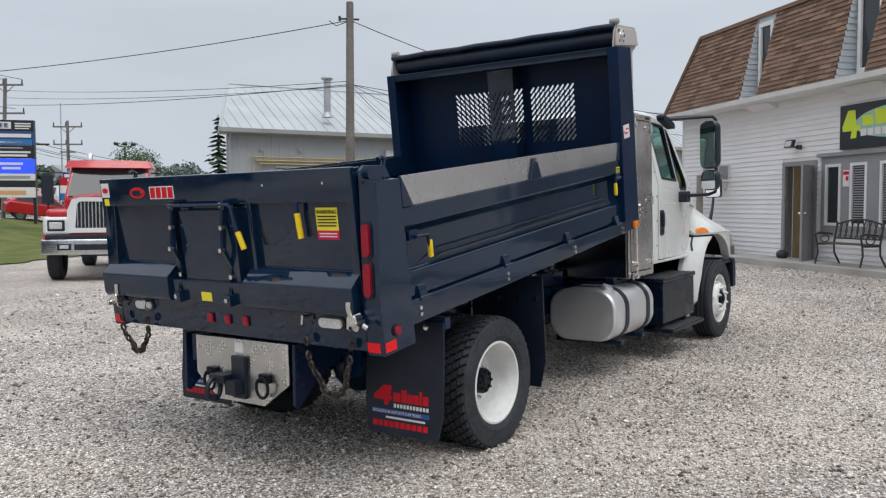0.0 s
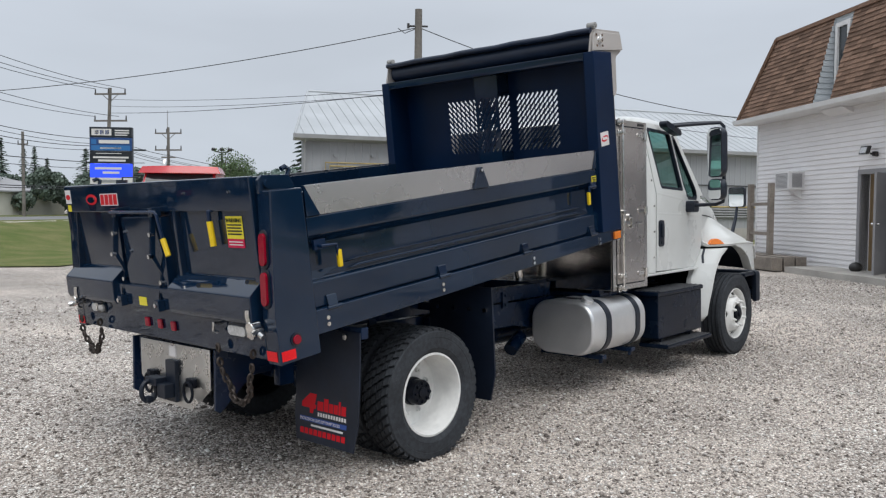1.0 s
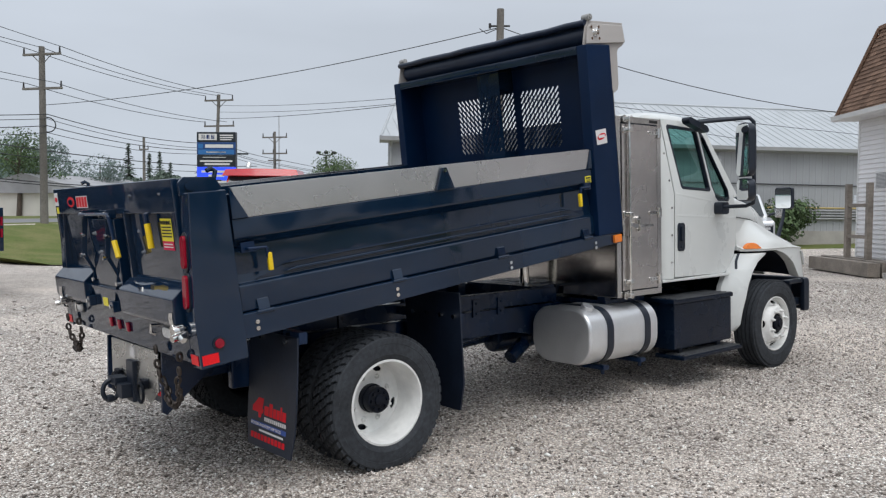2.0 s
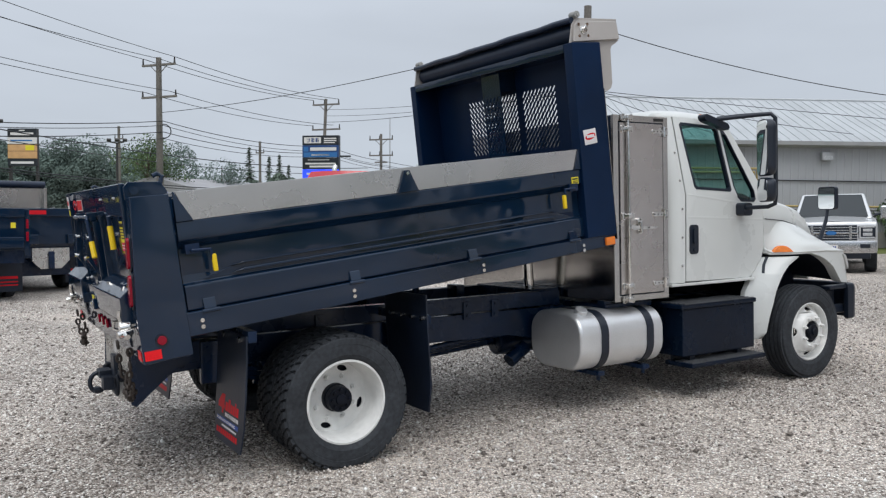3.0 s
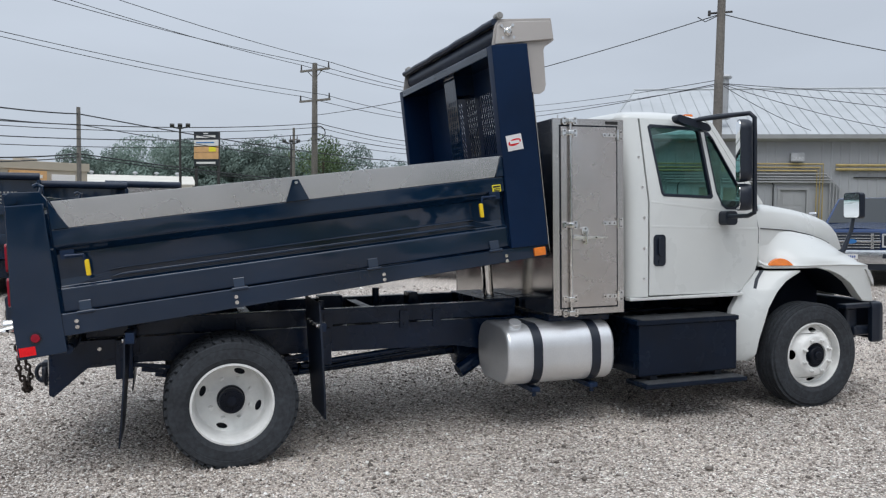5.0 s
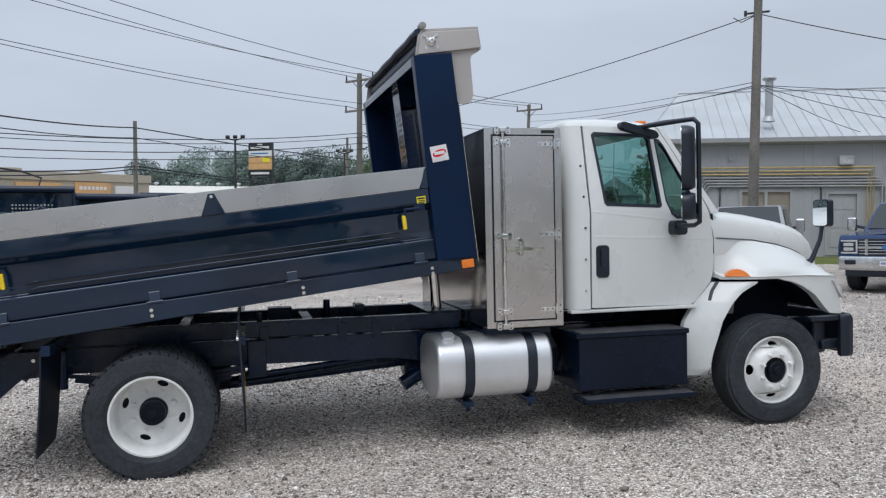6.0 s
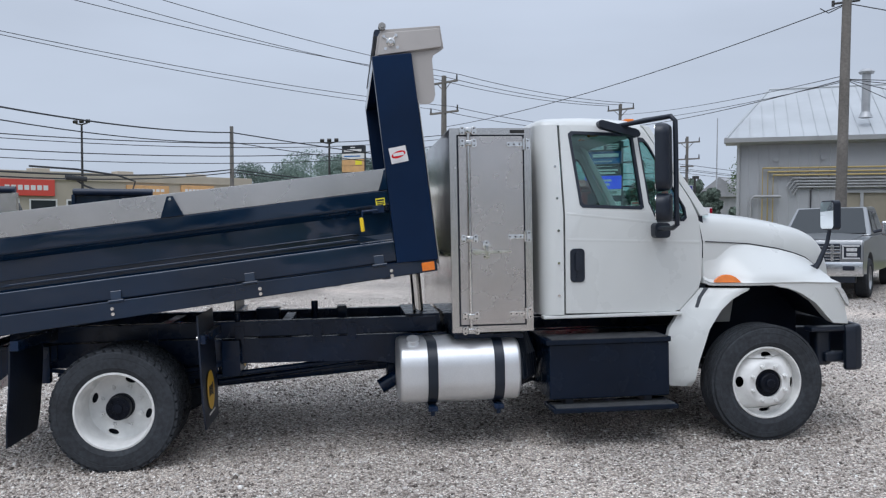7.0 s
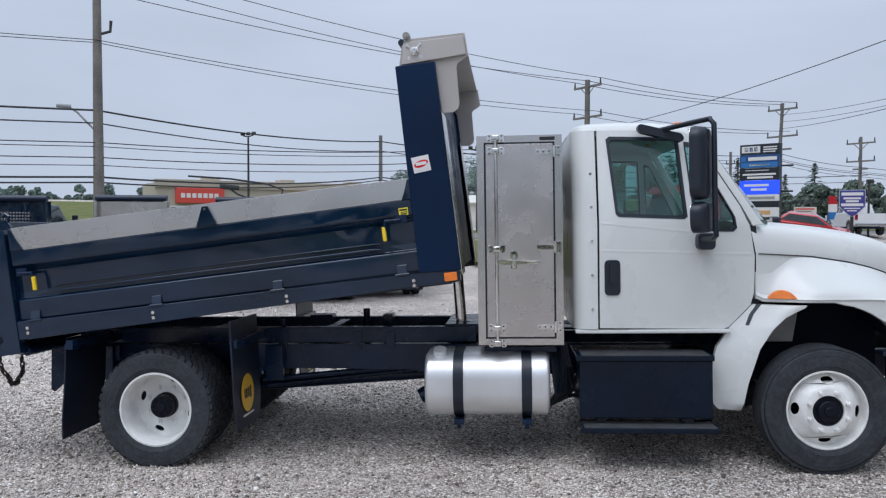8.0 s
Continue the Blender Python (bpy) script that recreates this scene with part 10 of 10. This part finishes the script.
    cb = part("cab", bm, cab_paint, p)
    for s in (-1, 1):
        bm = bm_new()
        v = [bm.verts.new((a, s * (0.99 - (z - 1.6) * 0.255), z)) for a, z in ((2.75, 1.66), (3.75, 1.66), (3.38, 2.12), (2.75, 2.12))]
        bm.faces.new(v)
        part("side_window", bm, M_WINDOW, cb, smooth=0)
        bm = bm_new()
        box(bm, 3.72, 3.80, s * 1.18 - 0.10, s * 1.18 + 0.10, 1.5, 1.95, 0.03)
        tube(bm, [(3.76, s * 0.96, 1.6), (3.76, s * 1.1, 1.65)], 0.03, 6)
        part("mirror", bm, M_PLASTIC, cb)
    bm = bm_new()
    v = [bm.verts.new(c) for c in ((3.915, -0.86, 1.63), (3.915, 0.86, 1.63), (3.45, 0.74, 2.16), (3.45, -0.74, 2.16))]
    bm.faces.new(v)
    part("windshield", bm, M_WINDOW, cb, smooth=0)
    bm = bm_new()
    prism(bm, [(3.88, 0.75), (3.88, 1.58), (4.9, 1.42), (5.15, 1.25), (5.2, 0.75)], XZ(0), -0.95, 0.95, 0.06, 3)
    part("hood", bm, cab_paint, p)
    bm = bm_new()
    box(bm, 5.15, 5.35, -1.1, 1.1, 0.5, 0.75, 0.03)
    part("bumper", bm, M_BRIGHT, p)
    return p


parked_dump("dump truck with a bright steel bulkhead, tail to the lot", -0.66, 13.5, 102, M_BLACK, 0.96, steel=True)
parked_dump("black dump truck backed up beside a steel-headed one", -2.02, 11.88, 98, M_BLACK, 0.93)
parked_dump("red-cab dump truck with a black bed and tarp", -3.95, 11.6, 95, M_REDCAB, 1.0)
parked_dump("steel-headed dump truck with rolled tarp on the row", -7.0, 11.5, 98, M_WHITE2, 1.02, steel=True)
parked_dump("black dump truck at the far end of the row", -9.9, 10.9, 98, M_BLACK, 1.0)


def red_truck(x, y, deg):
    """A red heavy truck, its face to the lot; origin under the front axle."""
    p = thing("red_truck", "red and white heavy truck facing the lot", "truck", at_heading(x, y, deg))
    bm = bm_new()
    loft(bm, [[(-2.3, -1.0, 1.1), (-0.75, -1.0, 1.1), (-0.75, 1.0, 1.1), (-2.3, 1.0, 1.1)], [(-2.3, -1.0, 1.85), (-0.75, -0.98, 1.85), (-0.75, 0.98, 1.85), (-2.3, 1.0, 1.85)], [(-2.3, -0.95, 2.62), (-1.15, -0.86, 2.62), (-1.15, 0.86, 2.62), (-2.3, 0.95, 2.62)]])
    bmesh.ops.bevel(bm, geom=list(bm.edges), offset=0.05, segments=2, profile=0.5, affect="EDGES", clamp_overlap=True)
    part("cab", bm, M_REDCAB, p, "red cab")
    bm = bm_new()
    loft(bm, [[(-2.3, -0.98, 2.60), (-1.05, -1.0, 2.58), (-0.95, -0.7, 2.58), (-0.92, 0.0, 2.58), (-0.95, 0.7, 2.58), (-1.05, 1.0, 2.58), (-2.3, 0.98, 2.60)], [(-2.3, -0.9, 2.76), (-1.15, -0.92, 2.75), (-1.06, -0.6, 2.76), (-1.04, 0, 2.77), (-1.06, 0.6, 2.76), (-1.15, 0.92, 2.75), (-2.3, 0.9, 2.76)]])
    part("roof", bm, M_REDCAB, p, "red roof with a visor")
    bm = bm_new()
    v = [bm.verts.new(c) for c in ((-0.735, -0.90, 1.90), (-0.735, 0.90, 1.90), (-1.11, 0.80, 2.56), (-1.11, -0.80, 2.56))]
    bm.faces.new(v)
    part("windshield", bm, M_WINDOW, p, smooth=0)
    bm = bm_new()
    rings = []
    for x, z, w in ((-0.78, 1.95, 0.86), (-0.4, 1.93, 0.80), (0.1, 1.89, 0.72), (0.5, 1.84, 0.66), (0.74, 1.77, 0.62), (0.80, 1.68, 0.60)):
        half = [(-w, 1.0), (-w, z - 0.20), (-w + 0.03, z - 0.09), (-w + 0.10, z - 0.03), (-w + 0.3, z + 0.01), (0.0, z + 0.03)]
        rings.append([(x, y, q) for y, q in half] + [(x, -y, q) for y, q in half[-2::-1]])
    loft(bm, rings, cap=True, closed=True)
    part("hood", bm, M_REDCAB, p, "red sloping hood", smooth=40)
    bm = bm_new()
    plate(bm, [(-0.64, 1.08), (0.64, 1.08), (0.66, 1.55), (0.56, 1.80), (0.40, 1.85), (-0.40, 1.85), (-0.56, 1.80), (-0.66, 1.55)], [[(-0.50, 1.18), (0.50, 1.18), (0.46, 1.70), (0.40, 1.76), (-0.40, 1.76), (-0.46, 1.70)]], lambda a, b, d: (0.80 + d, a, b), 0.0, 0.07)
    part("grille_surround", bm, M_WHITE2, p, "white grille surround", smooth=30)
    bm = bm_new()
    box(bm, 0.80, 0.82, -0.50, 0.50, 1.15, 1.78, 0.0)
    part("grille_back", bm, M_PLASTIC, p)
    bm = bm_new()
    for k in range(13):
        yy = -0.45 + 0.075 * k
        box(bm, 0.82, 0.86, yy - 0.013, yy + 0.013, 1.17, 1.76, 0.004)
    part("grille", bm, M_BRIGHT, p, "bright upright grille bars")
    for s in (-1, 1):
        bm = bm_new()
        rings = []
        for k in range(11):
            a = math.pi * k / 10
            cx, cz = -0.64 * math.cos(a), 0.62 + 0.62 * math.sin(a)
            ox, oz = -0.82 * math.cos(a), 0.66 + 0.84 * math.sin(a)
            rings.append([(cx, s * 0.6, cz), (cx, s * 1.18, cz), (ox * 0.96, s * 1.18, oz * 0.97), (ox, s * 1.05, oz), (ox, s * 0.6, oz + 0.1)])
        loft(bm, rings)
        fd = part("fender", bm, M_REDCAB, p, "red front fender")
        bm = bm_new()
        box(bm, 0.45, 0.80, min(s * 0.60, s * 1.10), max(s * 0.60, s * 1.10), 1.38, 1.60, 0.09, 4)
        part("fender_cap", bm, M_REDCAB, fd)
        bm = bm_new()
        box(bm, 0.80, 0.86, min(s * 0.0, s * 1.12), max(s * 0.0, s * 1.12), 0.93, 1.03, 0.02)
        part("valance", bm, M_PLASTIC, fd, "dark valance above the bumper")
        bm = bm_new()
        box(bm, 0.55, 0.83, min(s * 0.58, s * 1.17), max(s * 0.58, s * 1.17), 1.02, 1.44, 0.09, 4)
        part("lamp_surround", bm, M_WHITE2, fd, "white headlamp surround")
        bm = bm_new()
        box(bm, 0.76, 0.842, min(s * 0.70, s * 1.08), max(s * 0.70, s * 1.08), 1.10, 1.37, 0.04, 3)
        part("lamp_bezel", bm, M_PLASTIC, fd, "dark headlamp bezel")
        bm = bm_new()
        box(bm, 0.77, 0.855, min(s * 0.76, s * 1.04), max(s * 0.76, s * 1.04), 1.15, 1.32, 0.035, 3)
        part("headlamp", bm, M_LAMPGLASS, fd, "clear headlamp")
        simple_wheel(p, 0.0, s * 1.02, 0.52, 0.30, s, M_WHITE2, "front_wheel")
        bm = bm_new()
        tube(bm, [(-0.85, s * 0.96, 2.45), (-0.72, s * 1.30, 2.45), (-0.72, s * 1.32, 1.6), (-0.82, s * 0.98, 1.6)], 0.022, 6)
        box(bm, -0.78, -0.66, s * 1.32 - 0.12, s * 1.32 + 0.12, 1.72, 2.38, 0.04, 3)
        part("mirror", bm, M_PLASTIC, p, "tall black mirror")
        bm = bm_new()
        box(bm, 0.90, 0.97, min(s * 0.63, s * 0.81), max(s * 0.63, s * 0.81), 0.735, 0.815, 0.01)
        part("fog_lamp", bm, M_LAMPGLASS, p)
    bm = bm_new()
    rings = []
    for k in range(9):
        t = k / 4 - 1
        xx = 0.95 - 0.14 * abs(t) ** 4
        rings.append([(xx - 0.1, 1.2 * t, 0.60), (xx - 0.01, 1.2 * t, 0.60), (xx, 1.2 * t, 0.63), (xx, 1.2 * t, 0.90), (xx - 0.02, 1.2 * t, 0.93), (xx - 0.1, 1.2 * t, 0.93)])
    loft(bm, rings)
    bp_o = part("bumper", bm, M_BRIGHT, p, "bright steel front bumper")
    bm = bm_new()
    box(bm, 0.94, 0.965, -0.52, 0.52, 0.70, 0.83, 0.01)
    part("bumper_opening", bm, M_PLASTIC, bp_o)
    for s in (-1, 1):
        bm = bm_new()
        box(bm, 0.935, 0.958, min(s * 0.58, s * 0.86), max(s * 0.58, s * 0.86), 0.70, 0.84, 0.01)
        part("lamp_recess", bm, M_PLASTIC, bp_o)
    bm = bm_new()
    box(bm, -5.4, 0.7, -0.45, 0.45, 0.55, 0.9, 0.02)
    part("chassis", bm, M_FRAME, p)
    bm = bm_new()
    box(bm, -5.4, -2.6, -1.10, 1.10, 1.0, 1.45, 0.03)
    part("body", bm, M_FRAME, p, "dark load body")
    for s in (-1, 1):
        simple_wheel(p, -4.6, s * 1.0, 0.52, 0.32, s, M_WHITE2, "rear_wheel")
    bm = bm_new()
    cyl(bm, (-2.42, -0.62, 1.0), (-2.42, -0.62, 2.80), 0.07, 12)
    tube(bm, [(-2.42, -0.62, 2.78), (-2.42, -0.62, 2.88), (-2.50, -0.62, 2.97)], 0.07, 10)
    part("exhaust_stack", bm, M_CHROME, p, "upright exhaust stack")


red_truck(6.18, 13.22, 231)

# ---- loose stones on the lot ----
def stone_mat():
    m = bpy.data.materials.new("loose_crushed_stone")
    m.use_nodes = True
    n, l = m.node_tree.nodes, m.node_tree.links
    b = n["Principled BSDF"]
    b.inputs["Roughness"].default_value = 0.85
    b.inputs["Specular IOR Level"].default_value = 0.25
    g = n.new("ShaderNodeNewGeometry")
    ramp = n.new("ShaderNodeValToRGB")
    cr = ramp.color_ramp
    cr.elements[0].position, cr.elements[0].color = 0.0, (0.100, 0.086, 0.077, 1)
    cr.elements[1].position, cr.elements[1].color = 1.0, (0.900, 0.890, 0.854, 1)
    for p, c in ((0.25, (0.315, 0.275, 0.242, 1)), (0.55, (0.500, 0.450, 0.408, 1)), (0.75, (0.561, 0.525, 0.494, 1)), (0.9, (0.756, 0.695, 0.634, 1))):
        cr.elements.new(p).color = c
    l.new(g.outputs["Random Per Island"], ramp.inputs[0])
    tc, nz = n.new("ShaderNodeTexCoord"), n.new("ShaderNodeTexNoise")
    nz.inputs["Scale"].default_value = 160
    l.new(tc.outputs["Object"], nz.inputs["Vector"])
    r = n.new("ShaderNodeMapRange")
    r.inputs["From Min"].default_value, r.inputs["From Max"].default_value = 0.3, 0.7
    r.inputs["To Min"].default_value, r.inputs["To Max"].default_value = 0.8, 1.2
    l.new(nz.outputs[0], r.inputs[0])
    x = n.new("ShaderNodeMix")
    x.data_type, x.blend_type = "RGBA", "MULTIPLY"
    x.inputs[0].default_value = 1.0
    l.new(ramp.outputs[0], x.inputs[6])
    l.new(r.outputs[0], x.inputs[7])
    l.new(x.outputs[2], b.inputs["Base Color"])
    return m


def stones():
    rng = np.random.default_rng(11)
    bands = ((-7.0, 9.0, -4.2, -0.5, 1500, 0.0082), (-8.0, 9.5, -0.5, 2.6, 800, 0.0090), (9.0, 14.0, -3.6, 2.6, 300, 0.0115), (-9.0, 14.0, 2.6, 6.5, 200, 0.0125), (-9.0, 14.0, 6.5, 11.0, 60, 0.016))
    pts, size = [], []
    for x0, x1, y0, y1, dens, r in bands:
        k = int((x1 - x0) * (y1 - y0) * dens)
        pts.append(np.column_stack((rng.uniform(x0, x1, k), rng.uniform(y0, y1, k))))
        size.append(r * np.exp(rng.normal(0.0, 0.32, k)))
    pts, size = np.concatenate(pts), np.concatenate(size)
    # bare worn tracks hold fewer loose stones
    wear = np.sin(pts[:, 0] * 0.9 + 1.3 * np.sin(pts[:, 1] * 0.7)) + 0.7 * np.sin(pts[:, 1] * 1.9 + pts[:, 0] * 0.35)
    keep = rng.uniform(0, 1, len(pts)) < np.clip(0.78 - 0.28 * wear, 0.25, 1.0)
    pts, size = pts[keep], size[keep]
    n = len(pts)
    z = np.array([ground_z(a, b) for a, b in pts])
    base = np.array(((1, 0, 0), (0, 1, 0), (-1, 0, 0), (0, -1, 0), (0.15, 0.1, 0.75), (0, 0, -0.6)))
    v = base[None] * (1 + rng.normal(0, 0.22, (n, 6, 1))) + rng.normal(0, 0.16, (n, 6, 3))
    v[:, :, 0] *= rng.uniform(0.8, 1.35, n)[:, None]
    a = rng.uniform(0, 2 * math.pi, n)
    c, s = np.cos(a)[:, None], np.sin(a)[:, None]
    x, y = v[:, :, 0] * c - v[:, :, 1] * s, v[:, :, 0] * s + v[:, :, 1] * c
    v[:, :, 0], v[:, :, 1] = x, y
    v *= size[:, None, None]
    v[:, :, 0] += pts[:, 0, None]
    v[:, :, 1] += pts[:, 1, None]
    v[:, :, 2] += (z + size * 0.34)[:, None]
    tri = np.array(((0, 1, 4), (1, 2, 4), (2, 3, 4), (3, 0, 4), (1, 0, 5), (2, 1, 5), (3, 2, 5), (0, 3, 5)))
    f = (tri[None] + (np.arange(n) * 6)[:, None, None]).reshape(-1)
    me = bpy.data.meshes.new("gravel_stones")
    me.vertices.add(n * 6)
    me.vertices.foreach_set("co", v.reshape(-1))
    me.loops.add(len(f))
    me.loops.foreach_set("vertex_index", f.astype(np.int32))
    me.polygons.add(n * 8)
    me.polygons.foreach_set("loop_start", np.arange(0, n * 24, 3, dtype=np.int32))
    me.update(calc_edges=True)
    me.validate()
    me.materials.append(stone_mat())
    tagged(new("gravel_stones", me), "loose crushed grey and tan stones on the lot", "gravel", kind="stuff")


stones()
